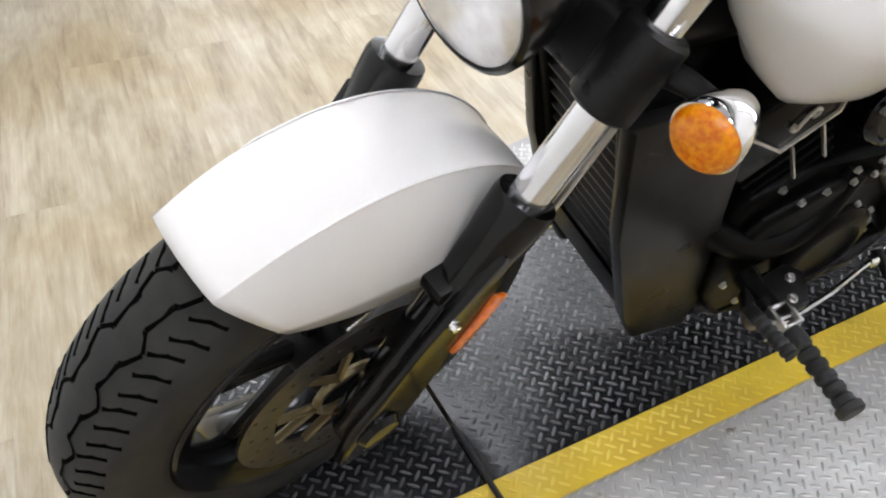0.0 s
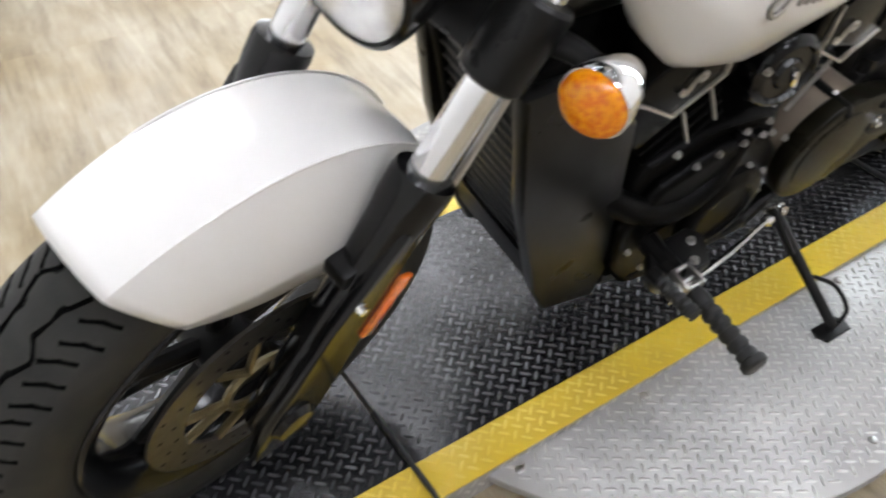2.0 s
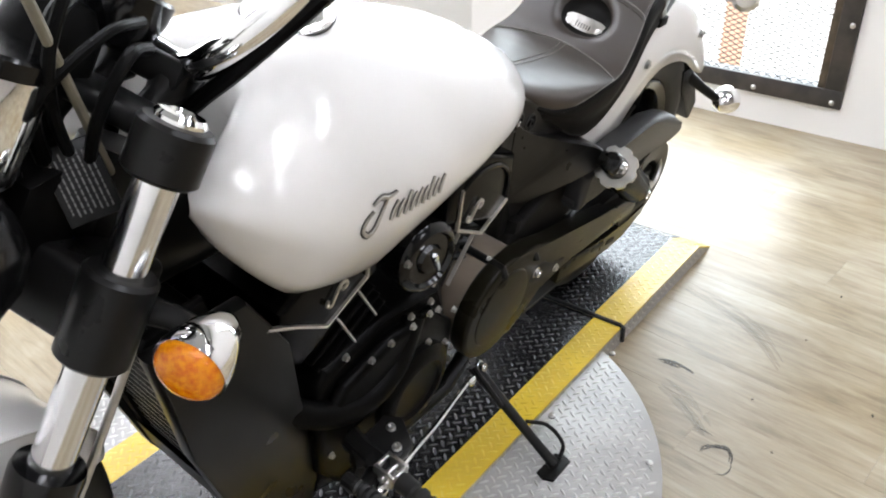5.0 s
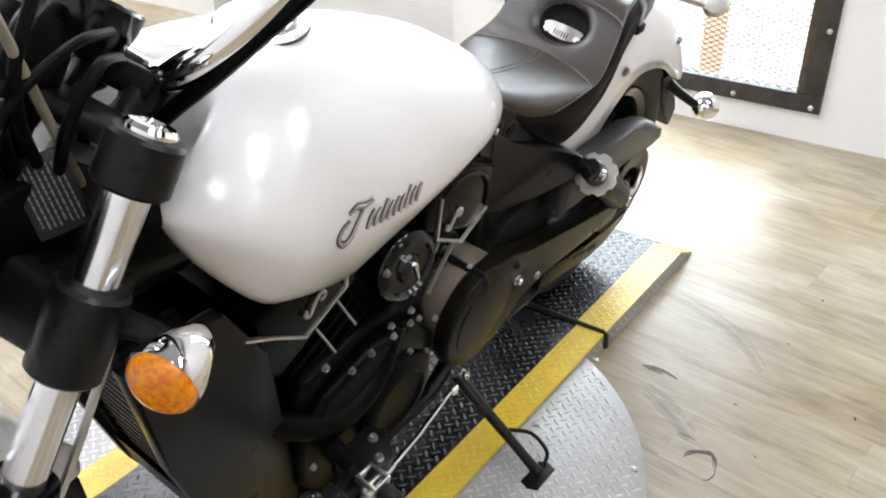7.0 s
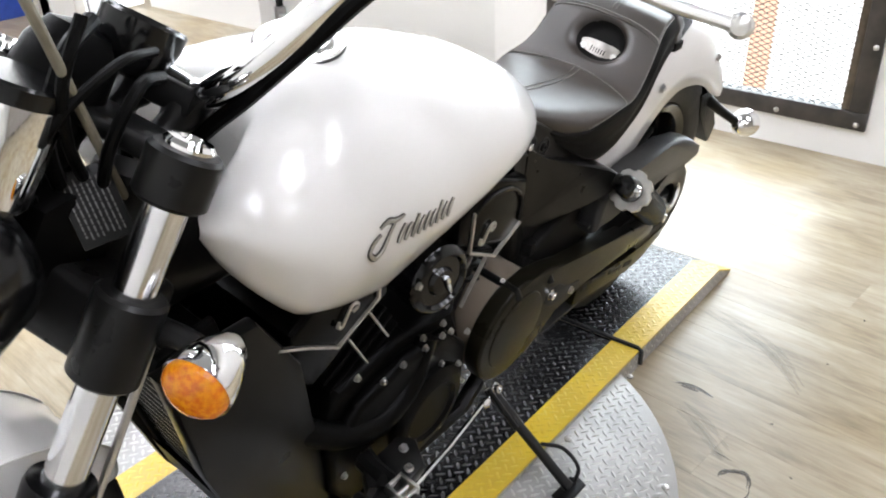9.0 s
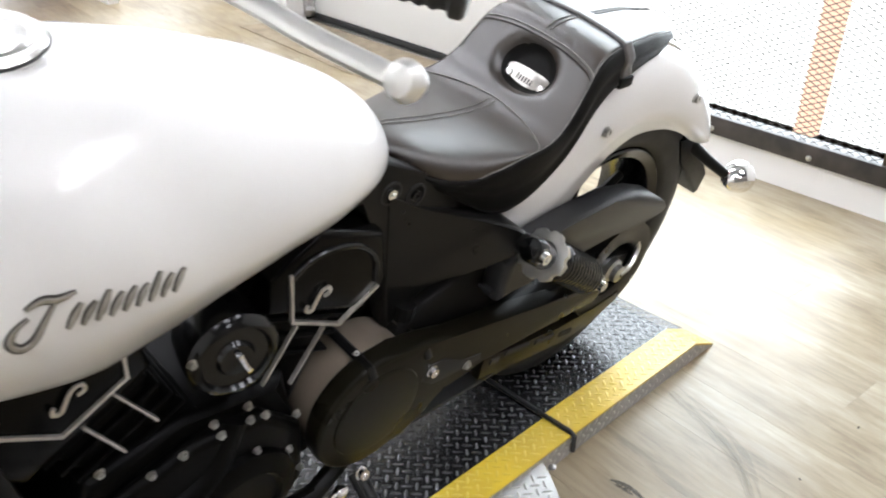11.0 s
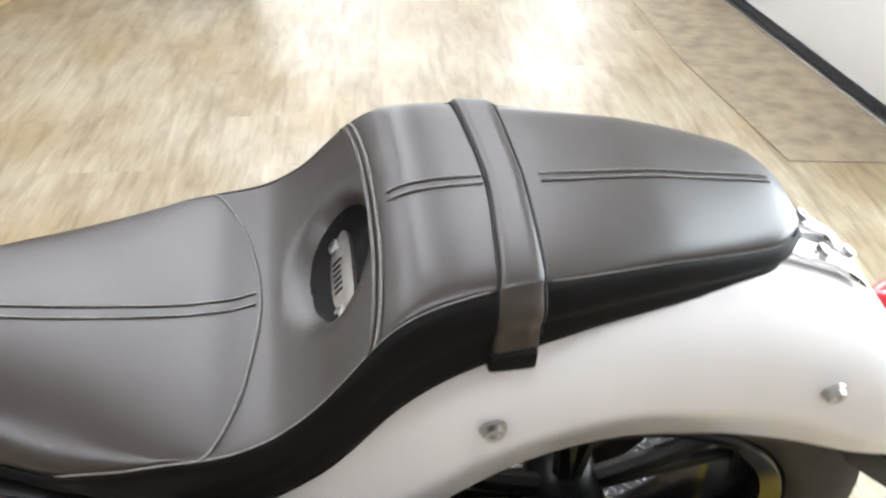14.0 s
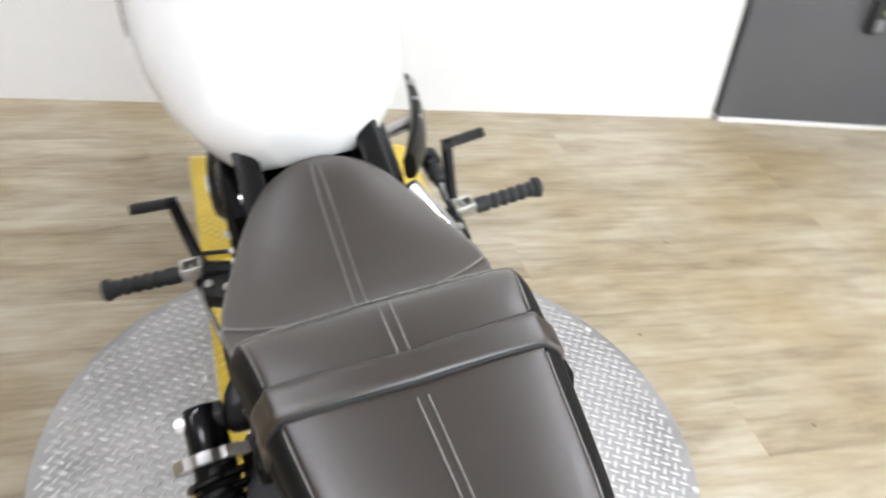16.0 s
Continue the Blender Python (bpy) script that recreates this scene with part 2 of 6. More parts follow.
    nt.links.new(b.outputs[0], p.inputs["Normal"])
    return m


PLANK = plank_material()


# ---- mesh helpers ----
def part(name, bm, material, parent=None, label="", smooth=True, sharp=35):
    me = bpy.data.meshes.new(name)
    bmesh.ops.recalc_face_normals(bm, faces=bm.faces)
    if smooth:
        for f in bm.faces:
            f.smooth = True
        for e in bm.edges:
            if len(e.link_faces) == 2 and e.calc_face_angle(0) > radians(sharp):
                e.smooth = False
    bm.to_mesh(me)
    bm.free()
    me.materials.append(material)
    ob = new(name, me)
    if parent:
        ob.parent = parent
    if label:
        ob["label"] = label
    return ob


def empty(name, m=None):
    ob = new(name)
    if m:
        ob.matrix_world = m
    return ob


def solid(ob, thickness, offset=-1):
    md = ob.modifiers.new("thickness", "SOLIDIFY")
    md.thickness, md.offset = thickness, offset
    return ob


def box(bm, x0, x1, y0, y1, z0, z1, bevel=0.0, seg=2, m=None):
    """Adds a box, bevelled where asked, to bm."""
    r = bmesh.ops.create_cube(bm, size=1)
    vs = r["verts"]
    for v in vs:
        v.co = Vector(((x0 + x1) / 2 + v.co.x * (x1 - x0), (y0 + y1) / 2 + v.co.y * (y1 - y0), (z0 + z1) / 2 + v.co.z * (z1 - z0)))
    es = list({e for v in vs for e in v.link_edges})
    if bevel:
        rr = bmesh.ops.bevel(bm, geom=es, offset=bevel, segments=seg, affect="EDGES", profile=0.5)
        vs = list({v for f in rr["faces"] for v in f.verts} | {v for v in vs if v.is_valid})
    if m:
        bmesh.ops.transform(bm, matrix=m, verts=[v for v in vs if v.is_valid])
    return bm


def ring_loft(bm, rings, close=True, cap=True):
    """Skins rings of equal length; close joins each ring's ends."""
    rows = [[bm.verts.new(p) for p in ring] for ring in rings]
    n = len(rows[0])
    for a, b in zip(rows, rows[1:]):
        for i in range(n if close else n - 1):
            j = (i + 1) % n
            bm.faces.new((a[i], a[j], b[j], b[i]))
    if cap and close:
        bm.faces.new(rows[0][::-1])
        bm.faces.new(rows[-1])
    return rows


def frames_along(path):
    pts = [Vector(p) for p in path]
    out, up = [], None
    for i, p in enumerate(pts):
        d = (pts[min(i + 1, len(pts) - 1)] - pts[max(i - 1, 0)]).normalized()
        if up is None:
            up = Vector((0, 0, 1)) if abs(d.z) < 0.9 else Vector((1, 0, 0))
        side = d.cross(up).normalized()
        up = side.cross(d).normalized()
        out.append((p, side, up))
    return out


def smooth_path(path, n=6):
    """Catmull-Rom through the points."""
    p = [Vector(q) for q in path]
    p = [p[0] * 2 - p[1]] + p + [p[-1] * 2 - p[-2]]
    out = []
    for i in range(1, len(p) - 2):
        for k in range(n):
            t = k / n
            a, b, c, d = p[i - 1 : i + 3]
            out.append(0.5 * (2 * b + (c - a) * t + (2 * a - 5 * b + 4 * c - d) * t * t + (3 * b - a - 3 * c + d) * t ** 3))
    return out + [p[-2]]


def tube(bm, path, r, seg=12, m=None, flat=1.0):
    """A round bar along a path; r may be a list."""
    fr = frames_along(path)
    rs = r if isinstance(r, (list, tuple)) else [r] * len(fr)
    rings = []
    for (p, s, u), rad in zip(fr, rs):
        ring = []
        for k in range(seg):
            a = 2 * math.pi * k / seg
            q = p + s * (rad * math.cos(a)) + u * (rad * flat * math.sin(a))
            ring.append(m @ q if m else q)
        rings.append(ring)
    ring_loft(bm, rings)
    return bm


def turned(bm, profile, p0, axis, seg=28, m=None):
    """A lathe shape: profile of (distance along axis, radius), closed by caps."""
    axis = Vector(axis).normalized()
    u = axis.orthogonal().normalized()
    w = axis.cross(u)
    rings = []
    for d, r in profile:
        ring = []
        for k in range(seg):
            a = 2 * math.pi * k / seg
            q = Vector(p0) + axis * d + (u * math.cos(a) + w * math.sin(a)) * max(r, 1e-5)
            ring.append(m @ q if m else q)
        rings.append(ring)
    ring_loft(bm, rings)
    return bm


def slab(bm, outline, a, b, axis="y", bevel=0.0, m=None, seg=2):
    """A flat piece: an outline in the plane across axis, from a to b along it."""
    def at(p, v):
        return {"y": (p[0], v, p[1]), "z": (p[0], p[1], v), "x": (v, p[0], p[1])}[axis]
    lo = [bm.verts.new(at(p, a)) for p in outline]
    hi = [bm.verts.new(at(p, b)) for p in outline]
    n = len(outline)
    fs = [bm.faces.new(lo[::-1]), bm.faces.new(hi)]
    fs += [bm.faces.new((lo[i], lo[(i + 1) % n], hi[(i + 1) % n], hi[i])) for i in range(n)]
    vs = lo + hi
    if bevel:
        es = list({e for f in fs[:2] for e in f.edges})
        rr = bmesh.ops.bevel(bm, geom=es, offset=bevel, segments=seg, affect="EDGES", profile=0.5)
        vs = list({v for f in rr["faces"] for v in f.verts} | {v for v in vs if v.is_valid})
    if m:
        bmesh.ops.transform(bm, matrix=m, verts=[v for v in vs if v.is_valid])
    return bm


def torus_ring(bm, centre, axis, r0, r1, seg=40, sec=8, m=None):
    axis = Vector(axis).normalized()
    u = axis.orthogonal().normalized()
    w = axis.cross(u)
    rows = []
    for i in range(seg):
        a = 2 * math.pi * i / seg
        d = u * math.cos(a) + w * math.sin(a)
        row = []
        for k in range(sec):
            b = 2 * math.pi * k / sec
            q = Vector(centre) + d * (r0 + r1 * math.cos(b)) + axis * (r1 * math.sin(b))
            row.append(bm.verts.new(m @ q if m else q))
        rows.append(row)
    for i in range(seg):
        for k in range(sec):
            bm.faces.new((rows[i][k], rows[(i + 1) % seg][k], rows[(i + 1) % seg][(k + 1) % sec], rows[i][(k + 1) % sec]))
    return bm


def B():
    return bmesh.new()


def lerp_table(table, x):
    xs = [r[0] for r in table]
    return [float(np.interp(x, xs, [r[k] for r in table])) for k in range(1, len(table[0]))]


def smooth_table(table, x):
    """Like lerp_table, with eased corners."""
    lo, hi = table[0][0], table[-1][0]
    h = (hi - lo) / len(table) * 0.45
    acc = [0.0] * (len(table[0]) - 1)
    ws = (1, 2, 3, 2, 1)
    for k, w in zip((-1, -0.5, 0, 0.5, 1), ws):
        v = lerp_table(table, min(max(x + k * h, lo), hi))
        acc = [a + w * b for a, b in zip(acc, v)]
    return [a / sum(ws) for a in acc]


# ---- the setting ----
def wall_between(name, p, q, z0, z1, thick, material, label, inward):
    """A wall slab from p to q on the ground; inward is the side that the room lies on."""
    p, q = Vector((*p, 0)), Vector((*q, 0))
    d = (q - p).normalized()
    n = Vector((-d.y, d.x, 0))
    if n.dot(Vector((*inward, 0)) - p) > 0:
        n = -n
    bm = B()
    rings = []
    for z in (z0, z1):
        rings.append([(*(v.xy), z) for v in (p, q, q + n * thick, p + n * thick)])
    ring_loft(bm, rings)
    ob = part(name, bm, material, None, "", smooth=False)
    return tagged(ob, label, "wall", kind="structure")


ROOM = (0.5, -0.5)
FRONT_A, FRONT_B = (1.965, -1.54), (3.08, 5.1)
wall_front = wall_between("wall_front", FRONT_A, FRONT_B, 0.0, 2.8, 0.12, WALL_WHITE, "smooth white painted partition wall behind the ramp", ROOM)
# grey board that carries on from the white partition, with a white shoe under it
panel = wall_between("wall_panel", (1.948, -1.553), (1.806, -2.16), 0.014, 2.8, 0.06, PANEL_GREY, "satin grey board partition beside the white wall", ROOM)
shoe = wall_between("baseboard", (1.942, -1.553), (1.800, -2.16), 0.0, 0.014, 0.07, WALL_WHITE, "thin white strip under the grey board", ROOM)
wall_end = wall_between("wall_end", (1.60, -2.165), (2.64, -2.165), 0.0, 2.8, 0.107, WALL_WHITE, "white painted wall end beside the wooden cabinet", ROOM)
# unseen closing wall; its taupe is chosen to tone reflections on the bike
wall_back = wall_between("wall_back", (3.2, 5.1), (-1.5, 5.1), 0.0, 2.8, 0.12, WALL_TAUPE, "unseen plain taupe wall, tone set for the reflections", ROOM)


def far_wall():
    """The far end, unseen: a plain wall with a glazed opening added to light the floor."""
    bm = B()
    box(bm, 1.15, 2.62, -6.32, -6.2, 0.0, 2.8)
    box(bm, -1.5, -1.25, -6.32, -6.2, 0.0, 2.8)
    box(bm, -1.25, 1.15, -6.32, -6.2, 0.0, 0.12)
    box(bm, -1.25, 1.15, -6.32, -6.2, 2.45, 2.8)
    tagged(part("wall_far", bm, WALL_WHITE, None, smooth=False), "white painted wall with an added glazed opening, out of view", "wall", kind="structure")
    win = tagged(empty("window_3"), "unseen black framed window added for daylight glare on the floor", "window", kind="structure")
    for x0, x1, z0, z1 in ((-1.25, 1.15, 0.12, 0.18), (-1.25, 1.15, 2.39, 2.45), (-1.25, -1.19, 0.18, 2.39), (1.09, 1.15, 0.18, 2.39), (-0.45, -0.40, 0.18, 2.39), (0.36, 0.41, 0.18, 2.39)):
        bm = B()
        box(bm, x0, x1, -6.30, -6.22, z0, z1, 0.004)
        part("window_frame", bm, BLACK_FRAME, win)
    bm = B()
    box(bm, -1.6, 1.5, -7.02, -7.0, -0.3, 3.0)
    tagged(part("backdrop_far", bm, OUTSIDE, None, smooth=False), "glowing white backdrop outside the added far window", "backdrop", kind="structure")


far_wall()
wall_side = wall_between("wall_side", (2.6, -6.2), (2.55, -2.30), 0.0, 2.8, 0.12, WALL_WHITE, "plain white painted wall", ROOM)

# black outlet box with a pale green cable on the grey board
BOARD = Matrix.Translation((1.852, -1.96, 0.40)) @ Matrix.Rotation(radians(102.6), 4, "Z")


def wall_outlet():
    out = tagged(empty("wall_outlet", BOARD), "black outlet box with a pale green cable on the grey board", "outlet")
    bm = B()
    box(bm, -0.035, 0.035, 0.001, 0.03, -0.055, 0.055, 0.004)
    part("box", bm, OUTLET_BLACK, out)
    bm = B()
    box(bm, -0.022, 0.022, 0.029, 0.034, -0.045, -0.005, 0.002)
    part("socket", bm, OUTLET_GREY, out, "grey socket face")
    bm = B()
    tube(bm, smooth_path([(0.0, 0.034, 0.02), (-0.04, 0.05, -0.01), (-0.10, 0.04, 0.0), (-0.15, 0.03, 0.05), (-0.13, 0.012, 0.14), (-0.12, 0.008, 0.40)], 6), 0.0045, 8)
    part("cable", bm, CABLE_GREEN, out, "pale green cable")


wall_outlet()

# window wall: sill, head, posts round the screened opening and the garage door
WX = -1.30
OPEN = (-0.98, 0.262, 0.105, 2.15)
DOOR = (-2.72, -1.24, 2.2)


def window_wall():
    bm = B()
    t = 0.16
    box(bm, WX - t, WX, OPEN[1], 5.1, 0, 2.8)
    box(bm, WX - t, WX, OPEN[0], OPEN[1], 0, OPEN[2])
    box(bm, WX - t, WX, OPEN[0], OPEN[1], OPEN[3], 2.8)
    box(bm, WX - t, WX, DOOR[1], OPEN[0], 0, 2.8)
    box(bm, WX - t, WX, DOOR[0], DOOR[1], DOOR[2], 2.8)
    box(bm, WX - t, WX + 0.04, -3.62, DOOR[0], 0, 2.8)
    box(bm, WX - t, -0.79, -3.72, -3.62, 2.1, 2.8)
    box(bm, WX - t, -1.26, -3.72, -3.62, 0.0, 2.1)
    box(bm, -0.80, -0.74, -4.0, -3.62, 0.0, 2.8)
    box(bm, WX - t, -0.74, -4.0, -3.9, 0.0, 2.8)
    box(bm, WX - t, WX, -6.2, -4.0, 0, 0.75)
    box(bm, WX - t, WX, -6.2, -4.0, 2.1, 2.8)
    box(bm, WX - t, WX, -6.2, -5.2, 0.75, 2.1)
    return tagged(part("wall_window", bm, WALL_WHITE, None, smooth=False), "white painted wall with a screened opening and a garage door", "wall", kind="structure")


window_wall()

bm = B()
box(bm, -1.5, 3.3, -6.3, 5.2, 2.8, 2.9)
tagged(part("ceiling", bm, CEILING_PAINT, None, smooth=False), "plain grey painted ceiling", "ceiling", kind="structure")

# outside, seen blown out through the screens
bm = B()
box(bm, -3.2, -3.15, -7.0, 3.0, -0.5, 4.0)
tagged(part("backdrop", bm, OUTSIDE, None, smooth=False), "bright white daylight outside the screen", "backdrop", kind="structure")


bm = B()
box(bm, -1.255, -0.805, -3.80, -3.78, 0.012, 2.09)
tagged(part("door_2", bm, OUTSIDE, None, smooth=False), "bright white daylight glass door at the far end", "glass door", kind="structure")

# ---- screened opening ----
def expanded_metal(y0, y1, z0, z1, x, wy, wz, r):
    """Diamond mesh of flat strands."""
    vs, fs = [], []

    def strand(a, b):
        a, b = Vector(a), Vector(b)
        d = (b - a).normalized()
        s = Vector((0, -d.z, d.y)) * r
        o = Vector((r * 0.6, 0, 0))
        i = len(vs)
        for p in (a, b):
            vs.extend([p + s, p + o, p - s, p - o])
        for k in range(4):
            fs.append((i + k, i + (k + 1) % 4, i + 4 + (k + 1) % 4, i + 4 + k))

    ny, nz = int((y1 - y0) / wy), int((z1 - z0) / wz)
    for i in range(ny):
        for j in range(nz):
            y, z = y0 + i * wy, z0 + j * wz
            strand((x, y, z + wz / 2), (x, y + wy / 2, z + wz))
            strand((x, y + wy / 2, z + wz), (x, y + wy, z + wz / 2))
            strand((x, y + wy, z + wz / 2), (x, y + wy / 2, z))
            strand((x, y + wy / 2, z), (x, y, z + wz / 2))
    me = bpy.data.meshes.new("mesh_screen")
    me.from_pydata([tuple(v) for v in vs], [], fs)
    me.materials.append(BLACK_FRAME)
    return me


def screen_window(name, y0, y1, z0, z1, x, label):
    w = tagged(empty(name), label, "window", kind="structure")
    f = 0.062
    for nm, a in (("frame_bottom", (y0, y1, z0, z0 + f)), ("frame_top", (y0, y1, z1 - f, z1)), ("frame_side", (y0, y0 + f, z0 + f, z1 - f)), ("frame_side", (y1 - f, y1, z0 + f, z1 - f))):
        bm = B()
        box(bm, x - 0.05, x + 0.012, *a, bevel=0.003)
        part(nm, bm, BLACK_FRAME, w)
    bm = B()
    box(bm, x - 0.047, x + 0.004, y1 - f - 0.026, y1 - f - 0.001, z0 + f, z1 - f, 0.002)
    part("wood_strip", bm, mat("weathered_wood_strip", (0.10, 0.075, 0.05), 0.7, 0, 30, 0.4, 0.3, 200), w, "weathered brown wood strip")
    ob = new("mesh_screen", expanded_metal(y0 + f * 0.5, y1 - f * 0.5, z0 + f * 0.5, z1 - f * 0.5, x - 0.004, 0.036, 0.0185, 0.0012))
    ob.parent = w
    ob["label"] = "black expanded metal mesh"
    k = 0
    for yy, zz in [(y1 - 0.03, z0 + 0.02), (y1 - 0.02, z0 + 0.28), (y0 + 0.3, z0 + 0.02), (y0 + 0.95, z0 + 0.02), (y0 + 0.62, z0 + 0.02), (y1 - 0.02, z0 + 0.75)]:
        bm = B()
        turned(bm, [(0, 0.009), (0.003, 0.009), (0.006, 0.006), (0.007, 0.001)], (x + 0.012, yy, zz), (1, 0, 0), 10)
        part("screw", bm, STEEL, w)
    return w


window_1 = screen_window("window_1", OPEN[0], OPEN[1], OPEN[2], OPEN[3], WX + 0.002, "black steel security screen with diamond mesh over a bright opening")
window_2 = screen_window("window_2", -5.2, -4.0, 0.75, 2.1, WX + 0.002, "black steel framed screen over a bright opening")

# latch plate and bolt on the screen's post side
latch = tagged(empty("door_latch"), "black perforated latch plate with a steel slide bolt", "latch")
bm = B()
box(bm, WX + 0.016, WX + 0.024, OPEN[0] + 0.01, OPEN[0] + 0.105, 0.335, 0.425, 0.003)
part("plate", bm, BLACK_FRAME, latch)
bm = B()
tube(bm, [(WX + 0.034, OPEN[0] + 0.03, 0.405), (WX + 0.034, OPEN[0] + 0.075, 0.405), (WX + 0.04, OPEN[0] + 0.08, 0.398), (WX + 0.04, OPEN[0] + 0.08, 0.355)], 0.0055, 8)
part("bolt", bm, STEEL, latch)
bm = B()
box(bm, WX + 0.022, WX + 0.034, OPEN[0] + 0.035, OPEN[0] + 0.07, 0.385, 0.425, 0.003)
part("keeper", bm, STEEL, latch)

# ---- garage door ----
door = tagged(empty("door_1"), "closed white sectional garage door with a black bottom seal", "garage door", kind="structure")
DX = WX - 0.10
for k in range(4):
    bm = B()
    box(bm, DX - 0.04, DX, DOOR[0] + 0.03, DOOR[1] - 0.02, 0.035 + k * 0.53, 0.035 + k * 0.53 + 0.524, 0.006)
    part("panel", bm, DOOR_WHITE, door)
bm = B()
box(bm, DX - 0.045, DX + 0.006, DOOR[0] + 0.03, DOOR[1] - 0.02, 0.006, 0.036, 0.006)
part("bottom_seal", bm, RUBBER_SEAL, door, "black rubber bottom seal")
bm = B()
box(bm, DX + 0.004, DX + 0.03, DOOR[0] + 0.03, DOOR[1] - 0.02, 0.0, 0.006, 0.002)
part("threshold", bm, STEEL, door, "worn aluminium threshold")
bm = B()
box(bm, DX + 0.002, DX + 0.035, DOOR[0] + 0.008, DOOR[0] + 0.03, 0.0, 2.2, 0.004)
part("track", bm, BLACK_SATIN, door, "dark steel door track")
bm = B()
box(bm, DX + 0.001, DX + 0.045, DOOR[0] + 0.002, DOOR[0] + 0.05, 0.02, 0.11, 0.006)
tube(bm, [(DX + 0.05, DOOR[0] + 0.04, 0.06), (DX + 0.02, DOOR[0] + 0.07, 0.06)], 0.016, 10)
part("roller_bracket", bm, STEEL, door, "galvanised roller bracket")
for zz in (0.56, 1.09):
    bm = B()
    box(bm, DX + 0.001, DX + 0.014, DOOR[1] - 0.06, DOOR[1] - 0.025, zz - 0.025, zz + 0.03, 0.003)
    part("hinge", bm, BLACK_SATIN, door)

bm = B()
slab(bm, [(-1.03, -2.80), (-1.36, -2.74), (-1.38, -1.15), (-1.0, -1.22), (-0.98, -1.9)], 0.0005, 0.003, "z", 0.001)
tagged(part("threshold_patch", bm, MAT_BROWN, None), "worn brown patch of flooring before the garage door", "floor patch", kind="structure")

# framed sheet on the wall beside the garage door
poster = tagged(empty("wall_frame"), "black and white double-lined framed sheet on the white wall", "picture frame")
bm = B()
box(bm, WX + 0.04, WX + 0.055, -3.5, -2.93, 0.17, 0.85, 0.003)
part("frame", bm, BLACK_FRAME, poster)
bm = B()
box(bm, WX + 0.05, WX + 0.059, -3.465, -2.965, 0.205, 0.815, 0.002)
part("sheet", bm, WALL_WHITE, poster)
bm = B()
for a in ((-3.44, -2.99, 0.232, 0.243), (-3.44, -2.99, 0.78, 0.791), (-3.44, -3.429, 0.243, 0.78), (-3.001, -2.99, 0.243, 0.78)):
    box(bm, WX + 0.058, WX + 0.061, *a)
part("inner_line", bm, BLACK_FRAME, poster)

# ---- ceiling lamps ----
for i, (x, y) in enumerate(((0.6, 4.0), (-0.5, 1.65), (0.6, 1.65), (1.7, 1.65), (-0.5, -1.2), (0.6, -1.2), (1.7, -1.2), (-0.5, -3.1), (0.6, -3.1), (1.7, -3.1), (0.6, -5.0))):
    lamp = tagged(empty("ceiling_light", Matrix.Translation((x, y, 2.74))), "flat white ceiling light panel", "ceiling light", "ceiling lights")
    bm = B()
    box(bm, -0.17, 0.17, -0.62, 0.62, 0.0, 0.06, 0.008)
    part("housing", bm, WALL_WHITE, lamp)
    bm = B()
    box(bm, -0.15, 0.15, -0.60, 0.60, -0.006, 0.004, 0.002)
    part("diffuser", bm, LAMP_DIFFUSER, lamp)


# ---- display ramp and turntable ----
RL, RLI, RRI, RR = 0.20, 0.132, -0.325, -0.40
FOLD, FRONT_FOLD, TAIL, NOSE, RH = 0.14, 1.355, -0.38, 1.90, 0.048
DISC_C, DISC_R, DISC_Z = Vector((0.744, -0.063, 0)), 0.583, 0.034


def deck_z(x):
    """Height of the ramp's top: level along its length and bent down to the floor at both ends."""
    return float(np.interp(x, (TAIL, TAIL + 0.085, FOLD, FRONT_FOLD, NOSE - 0.085, NOSE), (0.005, RH - 0.003, RH, RH, RH - 0.003, 0.005)))


def stations(x0, x1):
    """Places along the ramp between which its top is straight."""
    return [x0] + [x for x in (TAIL + 0.085, NOSE - 0.085) if x0 < x < x1] + [x1]


def deck_piece(x0, x1, y0, y1, thick=0.005, lift=0.0):
    bm = B()
    ring_loft(bm, [[(x, y0, deck_z(x) + lift), (x, y1, deck_z(x) + lift), (x, y1, deck_z(x) + lift - thick), (x, y0, deck_z(x) + lift - thick)] for x in stations(x0, x1)])
    return bm


def lugs(name, cells, material, parent, length=0.0112, width=0.0027, height=0.0017):
    """Raised almond-shaped treads: (x, y, z, slope, turn) each."""
    vs, fs = [], []
    for x, y, z, slope, turn in cells:
        i = len(vs)
        c, s = math.cos(turn), math.sin(turn)
        for u, v, h in ((-length, 0, 0), (-length * 0.45, width, 0), (length * 0.45, width, 0), (length, 0, 0), (length * 0.45, -width, 0), (-length * 0.45, -width, 0), (-length * 0.5, 0, height), (length * 0.5, 0, height)):
            dx, dy = u * c - v * s, u * s + v * c
            vs.append((x + dx, y + dy, z + slope * dx + h))
        fs += [(i, i + 6, i + 1), (i + 1, i + 6, i + 7, i + 2), (i + 2, i + 7, i + 3), (i + 3, i + 7, i + 4), (i + 4, i + 7, i + 6, i + 5), (i + 5, i + 6, i)]
    me = bpy.data.meshes.new(name)
    me.from_pydata(vs, [], fs)
    for f in me.polygons:
        f.use_smooth = True
    me.materials.append(material)
    ob = new(name, me)
    ob.parent = parent
    ob["kind"] = "stuff"
    return ob


